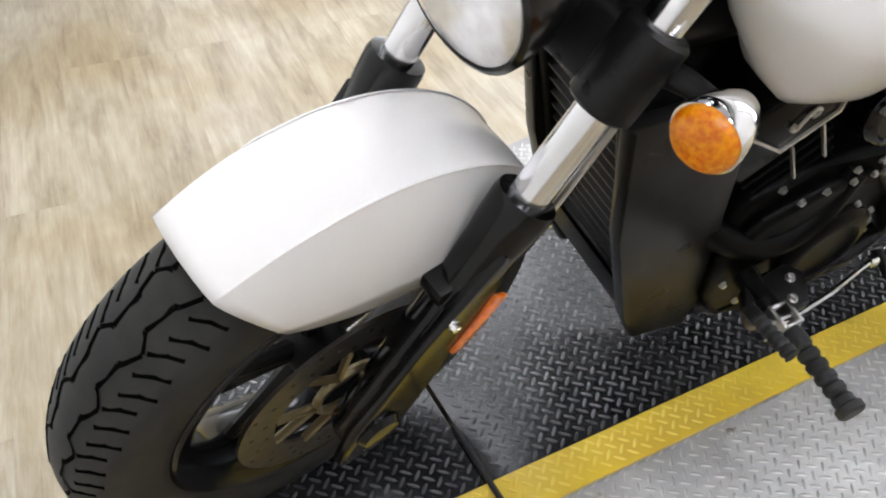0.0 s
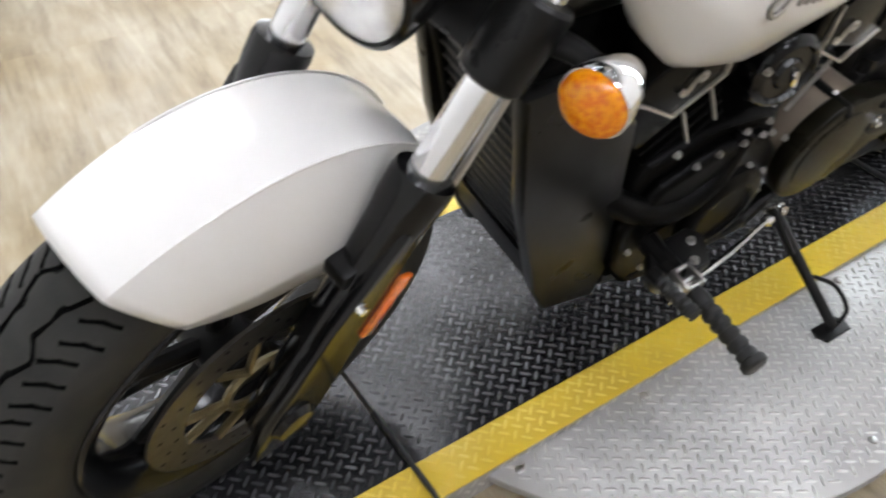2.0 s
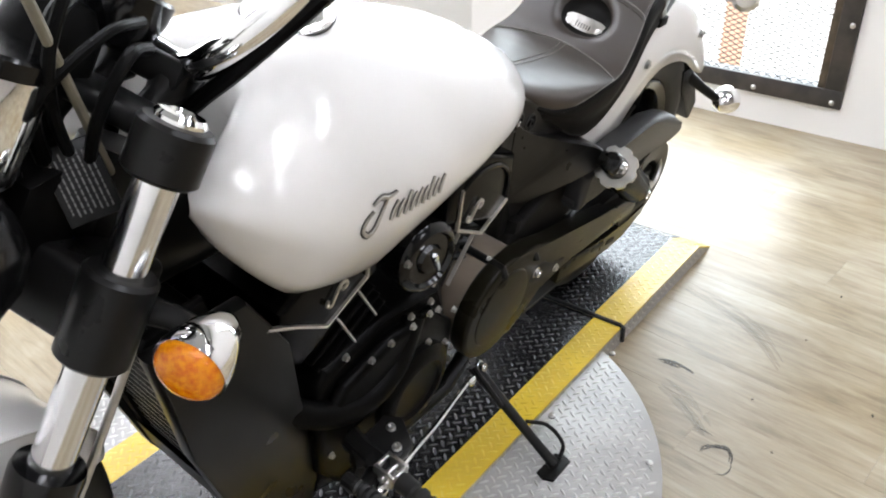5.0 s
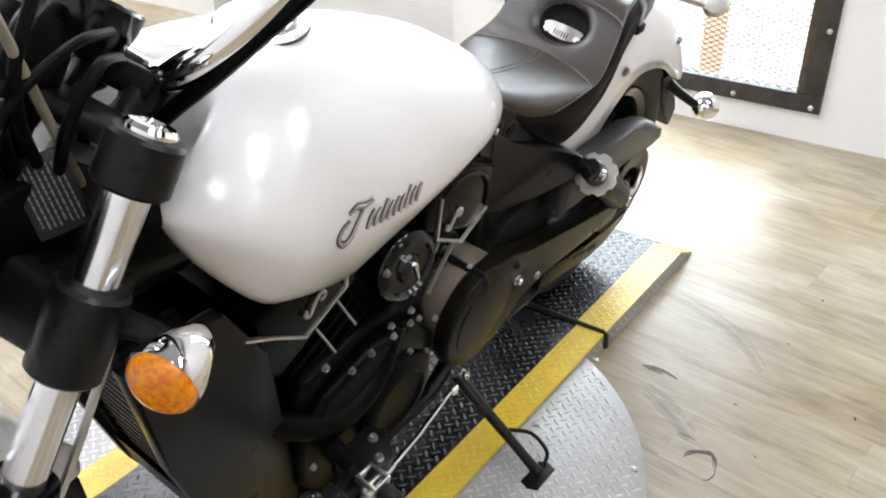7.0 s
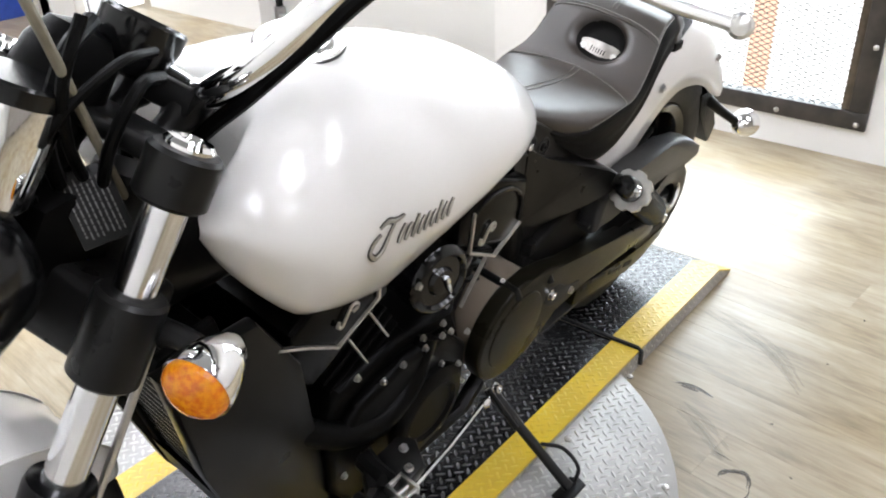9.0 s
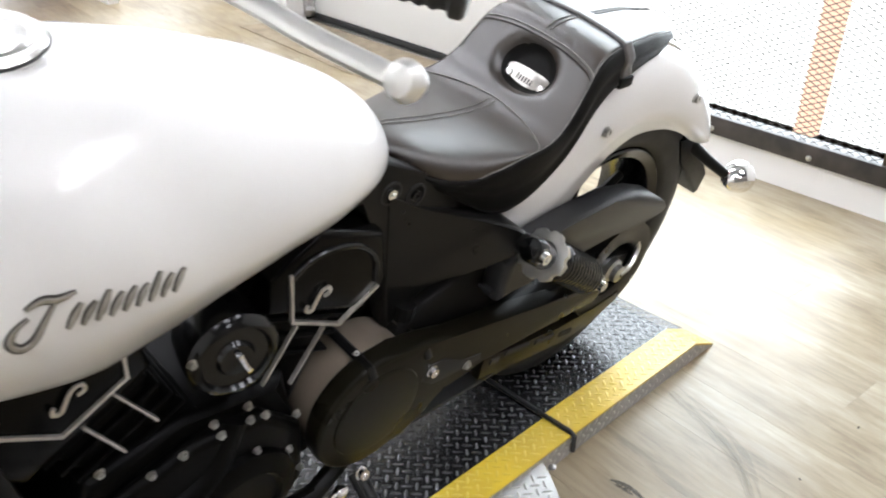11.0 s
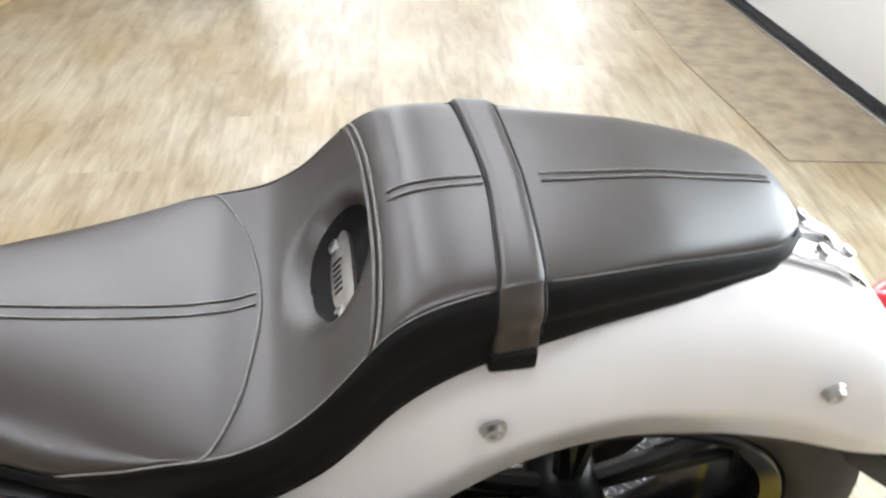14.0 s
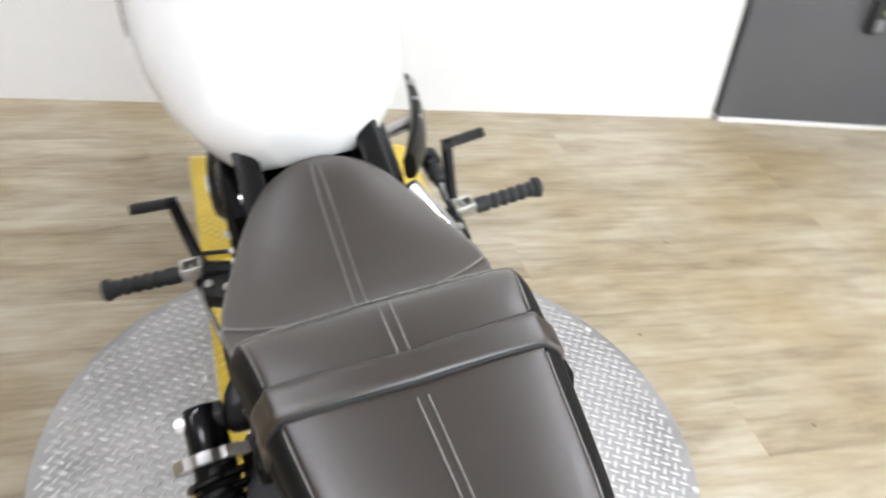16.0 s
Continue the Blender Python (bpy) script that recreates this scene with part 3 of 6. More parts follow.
STEP = 0.0125  # half the spacing of the tread lugs, whose ends point at their neighbours' middles
ramp = tagged(empty("display_ramp"), "black tread plate motorcycle ramp with yellow painted edges", "ramp")
SEGS = (("rear_deck", TAIL, FOLD - 0.004), ("middle_deck", FOLD + 0.004, FRONT_FOLD - 0.004), ("front_deck", FRONT_FOLD + 0.004, NOSE))
for nm, x0, x1 in SEGS:
    inner = 0.125 if nm == "rear_deck" else RLI
    deck = part(nm, deck_piece(x0, x1, RRI, inner), PLATE_BLACK, ramp, smooth=False)
    for y0, y1, side in ((inner, RL, 1), (RR, RRI, -1)):
        part("yellow_edge", deck_piece(x0, x1, y0, y1), PLATE_YELLOW, ramp, "yellow painted tread plate edge", smooth=False)
        bm = B()
        yo = RL - 0.004 if side > 0 else RR
        ring_loft(bm, [[(x, yo, max(0.001, deck_z(x) - 0.005)), (x, yo + 0.004, max(0.001, deck_z(x) - 0.005)), (x, yo + 0.004, 0.0), (x, yo, 0.0)] for x in stations(x0, x1)])
        part("side_skirt", bm, PLATE_STEEL, ramp, "bare tread plate skirt", smooth=False)

black_cells, yellow_cells = [], []
for i in range(int((NOSE - TAIL) / STEP)):
    for j in range(int((RL - RR) / STEP)):
        x, y = TAIL + 0.012 + i * STEP, RR + 0.010 + j * STEP
        if (i + j) % 2 or min(abs(x - FOLD), abs(x - FRONT_FOLD)) < 0.012 or x > NOSE - 0.012 or y > RL - 0.009:
            continue
        sl = (deck_z(x + 0.005) - deck_z(x - 0.005)) / 0.01
        li = 0.125 if x < FOLD else RLI
        for line in (li, RRI):
            if abs(y - line) < 0.0082:
                y = line + math.copysign(0.0082, y - line)
        cell = (x, y, deck_z(x), sl, radians(45 if j % 2 else -45))
        (black_cells if RRI < y < li else yellow_cells).append(cell)
lugs("tread_relief", black_cells, LUG_BLACK, ramp)
lugs("yellow_tread_relief", yellow_cells, LUG_YELLOW, ramp)
skirt_cells = []
for i in range(int((NOSE - TAIL) / STEP)):
    x = TAIL + 0.02 + i * STEP
    for j in range(3):
        z = 0.010 + j * STEP
        if (i + j) % 2 == 0 and z + 0.008 < deck_z(x):
            skirt_cells.append((x, z, 0.0, 0.0, radians(45 if j % 2 else -45)))
sk = lugs("skirt_relief", skirt_cells, LUG_STEEL, ramp, length=0.009)
sk.matrix_basis = Matrix.Translation((0, RL, 0)) @ Matrix(((1, 0, 0, 0), (0, 0, 1, 0), (0, 1, 0, 0), (0, 0, 0, 1)))
# black cord laid in each fold and down over the edge
for xf, yy in ((FOLD, (-0.30, RL)), (FRONT_FOLD, (0.02, RL))):
    bm = B()
    z = RH + 0.004
    tube(bm, [(xf, yy[0], z), (xf, 0.1, z), (xf, RL - 0.004, z), (xf, RL + 0.005, z - 0.005), (xf + 0.002, RL + 0.006, 0.012)], 0.0048, 8)
    part("fold_cord", bm, RUBBER_SEAL, ramp, "black rubber cord along the fold")

disc = tagged(empty("turntable"), "round bare tread plate turntable under the ramp", "turntable")
bm = B()
turned(bm, [(0, DISC_R - 0.012), (0.018, DISC_R - 0.012), (0.0185, DISC_R), (DISC_Z - 0.0015, DISC_R), (DISC_Z, DISC_R - 0.0015)], tuple(DISC_C), (0, 0, 1), 120)
part("plate", bm, PLATE_STEEL, disc, sharp=60)
cells = []
n = int(DISC_R / STEP) + 1
rot = radians(11)
for i in range(-n, n + 1):
    for j in range(-n, n + 1):
        u, v = i * STEP, j * STEP
        x, y = DISC_C.x + u * math.cos(rot) - v * math.sin(rot), DISC_C.y + u * math.sin(rot) + v * math.cos(rot)
        if (i + j) % 2 == 0 and math.hypot(u, v) < DISC_R - 0.015 and (y > RL + 0.006 or y < RR - 0.006):
            cells.append((x, y, DISC_Z, 0, rot + radians(45 if j % 2 else -45)))
lugs("disc_relief", cells, LUG_STEEL, disc)
for x, y in ((0.215, 0.209), (0.463, 0.206), (0.465, 0.416), (0.72, 0.465), (0.958, 0.206), (1.212, 0.206), (1.0, 0.42), (0.95, -0.6), (0.5, -0.6), (0.24, -0.41)):
    bm = B()
    turned(bm, [(0, 0.0075), (0.0025, 0.007), (0.004, 0.004), (0.004, 0.0005)], (x + 0.008, y + 0.012, DISC_Z), (0, 0, 1), 10)
    part("screw", bm, STEEL, disc)


# ---- things at the back of the room ----
def parked_motorcycle():
    """Another motorcycle, parked with its spoked front wheel towards the room."""
    mc = tagged(empty("motorcycle", pose(0.56, -3.05, 0.0, 0, 5, 36)), "black motorcycle with chrome spoked wheels parked on the vinyl floor", "motorcycle")
    for y, R, nm in ((0.0, 0.315, "front_wheel"), (-1.55, 0.315, "rear_wheel")):
        wh = empty(nm)
        wh.parent = mc
        c = Vector((0, y, R))
        bm = B()
        torus_ring(bm, c, (1, 0, 0), R - 0.06, 0.06, 64, 16)
        part("tyre", bm, RUBBER, wh, "black road tyre")
        bm = B()
        for sx in (-0.045, 0.045):
            torus_ring(bm, c + Vector((sx, 0, 0)), (1, 0, 0), R - 0.105, 0.010, 48, 8)
        turned(bm, [(-0.045, R - 0.112), (0.045, R - 0.112)], c, (1, 0, 0), 48)
        part("rim", bm, CHROME, wh, "chrome rim")
        for k in range(36):
            a = 2 * math.pi * k / 36
            sx = 0.035 if k % 2 else -0.035
            b = a + (0.22 if k % 4 < 2 else -0.22)
            bm = B()
            tube(bm, [c + Vector((sx, math.cos(b) * 0.045, math.sin(b) * 0.045)), c + Vector((sx * 0.3, math.cos(a) * (R - 0.112), math.sin(a) * (R - 0.112)))], 0.0022, 5)
            part("spoke", bm, CHROME, wh)
        bm = B()
        turned(bm, [(-0.07, 0.02), (-0.06, 0.045), (-0.03, 0.05), (0.03, 0.05), (0.06, 0.045), (0.07, 0.02)], c, (1, 0, 0), 24)
        part("hub", bm, STEEL, wh)
        bm = B()
        rings = []
        for k in range(25):
            an = radians(-20 + 200 * k / 24)
            rings.append([(w, y + math.cos(an) * r, R + math.sin(an) * r) for w, r in ((-0.085, R - 0.08), (-0.08, R + 0.0), (-0.045, R + 0.03), (0.0, R + 0.036), (0.045, R + 0.03), (0.08, R + 0.0), (0.085, R - 0.08))])
        ring_loft(bm, rings, close=False)
        solid(part("fender", bm, BLACK_GLOSS, mc, "gloss black fender"), 0.004, 0)
        bm = B()
        for w in (-0.087, 0.087):
            tube(bm, [(w, y + math.cos(radians(a)) * (R - 0.08), R + math.sin(radians(a)) * (R - 0.08)) for a in range(-20, 181, 10)], 0.006, 6)
        part("fender_trim", bm, CHROME, mc, "chrome fender trim")
    for s in (-1, 1):
        bm = B()
        tube(bm, [(s * 0.105, 0.0, 0.315), (s * 0.105, -0.30, 0.98)], [0.026, 0.020], 14)
        part("fork_tube", bm, CHROME, mc, "chrome fork tube")
        bm = B()
        box(bm, s * 0.128 - 0.004, s * 0.128 + 0.004, -0.11, -0.085, 0.42, 0.50, 0.003)
        part("reflector", bm, ORANGE, mc, "orange reflector")
        bm = B()
        tube(bm, smooth_path([(s * 0.12, -0.42, 0.52), (s * 0.30, -0.34, 0.42), (s * 0.34, -0.36, 0.28), (s * 0.16, -0.46, 0.20)], 6), 0.014, 10)
        part("crash_bar", bm, CHROME, mc, "chrome crash bar")
    bm = B()
    slab(bm, [(-0.45, 0.22), (-0.40, 0.52), (-0.62, 0.66), (-0.92, 0.66), (-1.08, 0.48), (-1.05, 0.20), (-0.72, 0.14)], -0.14, 0.14, "x", 0.03, None, 3)
    part("engine", bm, ENGINE_BLACK, mc)
    bm = B()
    rings = []
    for y, z, w, h in ((-0.36, 0.84, 0.05, 0.05), (-0.46, 0.84, 0.13, 0.10), (-0.66, 0.83, 0.15, 0.11), (-0.86, 0.79, 0.11, 0.08), (-0.95, 0.76, 0.05, 0.04)):
        rings.append([(w * math.cos(2 * math.pi * k / 20), y, z + h * math.sin(2 * math.pi * k / 20)) for k in range(20)])
    ring_loft(bm, rings)
    part("fuel_tank", bm, BLACK_GLOSS, mc)
    bm = B()
    rings = []
    for y, z, w, h in ((-0.92, 0.74, 0.07, 0.03), (-1.10, 0.70, 0.14, 0.05), (-1.32, 0.72, 0.15, 0.05), (-1.62, 0.79, 0.10, 0.04), (-1.72, 0.80, 0.05, 0.02)):
        rings.append([(w * math.cos(2 * math.pi * k / 20), y, z + h * math.sin(2 * math.pi * k / 20)) for k in range(20)])
    ring_loft(bm, rings)
    part("seat", bm, LEATHER, mc)
    bm = B()
    tube(bm, smooth_path([(-0.40, -0.62, 1.02), (-0.36, -0.45, 1.06), (-0.10, -0.33, 0.99), (0.10, -0.33, 0.99), (0.36, -0.45, 1.06), (0.40, -0.62, 1.02)], 5), 0.013, 10)
    part("handlebar", bm, CHROME, mc)
    bm = B()
    tube(bm, smooth_path([(-0.10, -0.06, 0.16), (-0.26, -0.08, 0.10), (-0.42, -0.10, 0.050), (-0.47, -0.105, 0.045), (-0.475, -0.105, 0.095)], 5), 0.009, 8)
    part("side_stand", bm, CHROME, mc, "chrome side stand")


parked_motorcycle()


def wooden_cabinet():
    """An open pale wood case with dark sides; its front faces the room."""
    cab = tagged(empty("cabinet", Matrix.Translation((1.50, -2.273, 0)) @ Matrix.Rotation(radians(-12.5), 4, "Z")), "pale wood framed open cabinet with brown shelves and dark sides", "cabinet")
    pale = mat("pale_maple_frame", (0.62, 0.47, 0.28), 0.45, 0, 12, 0.2, 0.15, 90)
    brown = mat("orange_brown_wood", (0.28, 0.11, 0.025), 0.4, 0, 14, 0.35, 0.15, 90)
    W, D, H = 0.90, 0.42, 1.30
    for y0, y1 in ((-0.018, 0.0), (-W, -W + 0.018)):
        bm = B()
        box(bm, 0.022, D, y0, y1, 0.0, H, 0.003)
        part("side_panel", bm, PANEL_GREY, cab, "dark grey side panel")
    bm = B()
    box(bm, D - 0.012, D, -W + 0.019, -0.019, 0.03, H, 0.002)
    part("back_panel", bm, brown, cab, "orange-brown back panel")
    for z in (0.07, 0.36, 0.72, 1.27):
        bm = B()
        box(bm, 0.024, D - 0.013, -W + 0.019, -0.019, z, z + 0.018, 0.002)
        part("shelf", bm, brown, cab, "orange-brown wood shelf")
    for nm, a in (("frame_rail", (-W, 0.0, 0.0, 0.07)), ("frame_rail", (-W, 0.0, 0.345, 0.395)), ("frame_rail", (-W, 0.0, 1.24, H)), ("frame_stile", (-W, -W + 0.045, 0.07, 1.24)), ("frame_stile", (-0.045, 0.0, 0.07, 1.24))):
        bm = B()
        box(bm, 0.0, 0.022, *a, bevel=0.002)
        part(nm, bm, pale, cab)


wooden_cabinet()


def yellow_bundle():
    """A crumpled bundle lying on the cabinet's low shelf."""
    rng = random.Random(5)
    bm = B()
    bmesh.ops.create_icosphere(bm, subdivisions=3, radius=1)
    for v in bm.verts:
        k = 1 + 0.16 * math.sin(7 * v.co.x + 3 * v.co.y) + 0.12 * math.sin(9 * v.co.z + 4 * v.co.x) + rng.uniform(-0.04, 0.04)
        v.co = Vector((v.co.x * 0.09 * k, v.co.y * 0.13 * k, max(-0.045, v.co.z * 0.06 * k)))
    ob = part("cloth_bundle", bm, mat("yellow_cloth", (0.62, 0.42, 0.03), 0.8, 0, 25, 0.4, 0.5, 200), None, sharp=80)
    ob.matrix_world = Matrix.Translation((1.60, -2.72, 0.134))
    return tagged(ob, "crumpled yellow cloth bundle lying on the wooden shelf", "cloth")


yellow_bundle()

bin_ = tagged(empty("waste_bin", Matrix.Translation((-0.63, -4.33, 0))), "blue plastic bin on the floor by the far wall", "bin")
bm = B()
ring_loft(bm, [[(sx * w, sy * w, z) for sx, sy in ((-1, -1), (1, -1), (1, 1), (-1, 1))] for z, w in ((0.0, 0.15), (0.45, 0.19))])
part("body", bm, BLUE, bin_)
bm = B()
box(bm, -0.20, 0.20, -0.20, 0.20, 0.45, 0.475, 0.006)
part("rim", bm, BLUE, bin_)

# post outside the screen; its sunlight is emission in the material
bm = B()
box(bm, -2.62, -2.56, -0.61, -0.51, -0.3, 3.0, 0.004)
post = tagged(part("post", bm, POST_GLOW, None), "pale orange post outside the screen with sunlight painted on", "post")

# scuffs and gouges in the vinyl
def faint(name, base, alpha):
    m = mat(name, base, 0.5, 0, 80, 0.4)
    m.node_tree.nodes["Principled BSDF"].inputs["Alpha"].default_value = alpha
    return m


bm = B()
rngs = random.Random(11)


def scuff(pts, half):
    q = smooth_path([(x, y, 0.0006) for x, y in pts], 6)
    rows = []
    for i, p in enumerate(q):
        d = (q[min(i + 1, len(q) - 1)] - q[max(i - 1, 0)]).normalized()
        s = Vector((-d.y, d.x, 0)) * half * (0.25 + math.sin(math.pi * (i + 0.5) / len(q))) * rngs.uniform(0.6, 1.2)
        rows.append([p - s, p + s])
    ring_loft(bm, rows, close=False)


# a torn ring and a crescent chip
for o, w in ((0.0, 0.0034), (0.0045, 0.0020)):
    scuff([(0.350 + o, 0.480), (0.337 + o, 0.482 + o), (0.324 + o, 0.497), (0.316 + o, 0.520), (0.333, 0.536 - o), (0.352, 0.541 - o)], w)
scuff([(0.352, 0.542), (0.369, 0.545), (0.386, 0.540), (0.394, 0.527)], 0.0016)
scuff([(0.140, 0.294), (0.134, 0.310), (0.131, 0.330), (0.133, 0.350), (0.141, 0.378)], 0.0052)
scuff([(0.143, 0.304), (0.141, 0.325), (0.141, 0.346)], 0.0030)
scuff([(0.294, 0.448), (0.296, 0.465), (0.299, 0.484)], 0.0014)
for x, y in ((-0.122, 0.533), (0.274, 0.590)):
    scuff([(x, y), (x + 0.004, y + 0.005)], 0.0022)
scuff([(0.146, 0.508), (0.151, 0.510)], 0.0025)
scuff([(0.951, -0.726), (0.957, -0.722)], 0.0030)
for x, y in ((0.62, -0.95), (1.28, -0.98), (-0.35, 0.55), (0.05, 0.72), (1.55, -0.55), (0.3, -1.4)):
    scuff([(x, y), (x + rngs.uniform(0.004, 0.012), y + rngs.uniform(-0.006, 0.006))], 0.002)
tagged(part("floor_scuffs", bm, faint("dark_scuff", (0.06, 0.045, 0.03), 0.75), None, smooth=False), "dark scuffs and small gouges in the vinyl floor", "scuff", kind="stuff")

# faint swept tyre marks
bm = B()
for k, o in enumerate((0.0, 0.022, 0.034)):
    scuff([(-0.19 + o, 0.23), (-0.155 + o, 0.33), (-0.105 + o, 0.43), (-0.01 + o, 0.52)], 0.007)
    scuff([(0.19 + o, 0.335), (0.222 + o, 0.40), (0.275 + o, 0.47)], 0.007)
tagged(part("tyre_marks", bm, faint("faint_tyre_mark", (0.10, 0.08, 0.055), 0.16), None, smooth=False), "faint curved tyre marks on the vinyl floor", "tyre marks", kind="stuff")

# ---- the motorcycle ----
# built upright with the rear axle over x = 0, x forward, y to its left; the root leans it on its side stand
bike = tagged(empty("motorcycle", pose(0, -0.0487, 0.0484, -11.914, 0, 0)), "pearl white cruiser motorcycle with black engine leaning on its side stand", "motorcycle")
REAR, FRONT = Vector((0, 0, 0.318)), Vector((1.562, 0, 0.318))
RAKE = radians(28)
AXIS = Vector((-math.sin(RAKE), 0, math.cos(RAKE)))
HEAD = Vector((1.345, 0, 0.62))
STEER = Matrix.Translation(HEAD) @ Matrix.Rotation(radians(13), 4, AXIS) @ Matrix.Translation(-HEAD)


def fork_at(d, y=0.0, off=0.0):
    """A point d metres up the fork from the axle, y to the side, off ahead of it."""
    return FRONT + AXIS * d + Vector((math.cos(RAKE), 0, math.sin(RAKE))) * off + Vector((0, y, 0))


def bolt(name, p, axis, r, parent, material=None, h=0.006, m=None, label=""):
    bm = B()
    turned(bm, [(0, r * 1.25), (h * 0.25, r * 1.25), (h * 0.3, r), (h, r * 0.92), (h, r * 0.5), (h * 0.6, r * 0.42), (h * 0.6, 0.0004)], p, axis, 12, m)
    return part(name, bm, material or CHROME, parent, label)


CARRIER = mat("bronze_rotor_carrier", (0.16, 0.125, 0.06), 0.32, 0.6, 40, 0.3)


# ---- wheels ----
def tyre_profile(R, w, rim):
    """Cross-section half turn from bead to bead: (y, radius)."""
    pts = []
    for k in range(21):
        a = -1 + 2 * k / 20
        s = abs(a)
        if s < 0.72:
            y = a / 0.72 * w * 0.47
            r = R - 0.030 * (y / (w * 0.5)) ** 2
        else:
            t = (s - 0.72) / 0.28
            y = math.copysign(w * (0.47 + 0.045 * math.sin(t * math.pi) - 0.07 * t), a)
            r = (R - 0.030 * 0.883) * (1 - t) + rim * t - 0.004 * math.sin(t * math.pi)
        pts.append((y, r))
    return pts


def wheel(name, c, R, w, rim_r, parent, m, disc_side, spokes=5):
    wh = empty(name)
    wh.parent = parent
    if m:
        wh.matrix_local = m
    cx = Vector(c)

    def spin(bm, prof, seg=72, closed=False):
        rows = []
        for i in range(seg):
            a = 2 * math.pi * i / seg
            rows.append([bm.verts.new((cx.x + math.cos(a) * r, cx.y + y, cx.z + math.sin(a) * r)) for y, r in prof])
        k = len(prof)
        for i in range(seg):
            for j in range(k if closed else k - 1):
                bm.faces.new((rows[i][j], rows[(i + 1) % seg][j], rows[(i + 1) % seg][(j + 1) % k], rows[i][(j + 1) % k]))
        return rows

    bm = B()
    spin(bm, tyre_profile(R, w, rim_r + 0.004), 96)
    tyre = part("tyre", bm, RUBBER, wh, "black road tyre with zigzag and slanted grooves", sharp=50)
    solid(tyre, 0.008, -1)
    # grooves: flat near-black strips laid on the tread, painting the shade in them
    bm = B()
    prof = tyre_profile(R, w, rim_r)

    def tread(u, a, lift=0.0004):
        y = u * w * 0.47
        r = R - 0.030 * (y / (w * 0.5)) ** 2 + lift
        return Vector((cx.x + math.cos(a) * r, cx.y + y, cx.z + math.sin(a) * r))

    def groove(pts, half):
        q = [tread(u, a) for u, a in pts]
        for i in range(len(q) - 1):
            d = (q[i + 1] - q[i]).normalized()
            nrm = Vector((q[i].x - cx.x, 0, q[i].z - cx.z)).normalized()
            s = d.cross(nrm).normalized() * half
            bm.faces.new([bm.verts.new(v) for v in (q[i] - s, q[i + 1] - s, q[i + 1] + s, q[i] + s)])

    nz = 26
    for i in range(nz):
        a0, st = 2 * math.pi * i / nz, 2 * math.pi / nz
        for sg in (-1, 1):
            o = 0.3 * st if sg > 0 else 0
            groove([(sg * 0.30, a0 + o), (sg * 0.42, a0 + o + 0.28 * st), (sg * 0.22, a0 + o + 0.5 * st), (sg * 0.26, a0 + o + 0.95 * st), (sg * 0.30, a0 + o + st)], 0.0034)
            for f, l0, l1 in ((0.0, 0.50, 0.92), (0.33, 0.46, 0.86), (0.66, 0.52, 0.95)):
                b = a0 + o + f * st
                groove([(sg * l0, b), (sg * (l0 + l1) / 2, b + 0.16 * st), (sg * l1, b + 0.26 * st)], 0.0028)
    part("tread_pattern", bm, mat("groove_painted_shade", (0.002, 0.002, 0.002), 0.9, spec=0.02), wh, "", smooth=False)["kind"] = "stuff"
    # rim
    bm = B()
    hw = w * 0.40
    spin(bm, [(-hw, rim_r + 0.012), (-hw - 0.004, rim_r + 0.006), (-hw + 0.004, rim_r - 0.010), (-hw * 0.55, rim_r - 0.022), (hw * 0.55, rim_r - 0.022), (hw - 0.004, rim_r - 0.010), (hw + 0.004, rim_r + 0.006), (hw, rim_r + 0.012)], 72)
    rim = part("rim", bm, BLACK_GLOSS, wh, "gloss black cast rim")
    solid(rim, 0.006, 0)
    bm = B()
    for sgn in (-1, 1):
        torus_ring(bm, cx + Vector((0, sgn * (hw + 0.001), 0)), (0, 1, 0), rim_r + 0.006, 0.0024, 72, 6)
    part("rim_edge", bm, STEEL, wh, "bright machined rim edge")
    for i in range(spokes):
        a = 2 * math.pi * i / spokes + 0.3
        for da in (-0.10, 0.10):
            bm = B()
            path, rad = [], []
            for k in range(6):
                t = k / 5
                r = 0.035 + t * (rim_r - 0.05)
                b = a + da * (1 - t * 0.2) * (0.35 + 0.65 * t) * 1.6
                path.append((cx.x + math.cos(b) * r, cx.y, cx.z + math.sin(b) * r))
                rad.append(0.013 - 0.004 * t)
            tube(bm, path, rad, 8, flat=1.2)
            part("spoke", bm, BLACK_SATIN, wh)
    bm = B()
    turned(bm, [(-0.06, 0.028), (-0.055, 0.034), (-0.03, 0.04), (0.03, 0.04), (0.055, 0.034), (0.06, 0.028)], cx, (0, 1, 0), 28)
    part("hub", bm, BLACK_SATIN, wh)
    if disc_side:
        d = empty("brake_disc")
        d.parent = wh
        y = disc_side * (w * 0.5 + 0.008)
        bm = B()
        prof = [(y - 0.0025, 0.102), (y - 0.0025, 0.149), (y + 0.0025, 0.149), (y + 0.0025, 0.102)]
        spin(bm, prof, 64, True)
        part("rotor", bm, mat("worn_rotor_steel", (0.13, 0.12, 0.105), 0.34, 0.9, 50, 0.3, 0.2, 200), d, "worn steel brake rotor", sharp=30)
        for i in range(5):
            a = 2 * math.pi * i / 5
            for db in (-0.22, 0.22):
                bm = B()
                p0 = Vector((cx.x + math.cos(a) * 0.045, cx.y + y, cx.z + math.sin(a) * 0.045))
                p1 = Vector((cx.x + math.cos(a + db) * 0.08, cx.y + y, cx.z + math.sin(a + db) * 0.08))
                p2 = Vector((cx.x + math.cos(a + db * 1.3) * 0.104, cx.y + y, cx.z + math.sin(a + db * 1.3) * 0.104))
                tube(bm, [p0, p1, p2], 0.006, 6, flat=0.5)
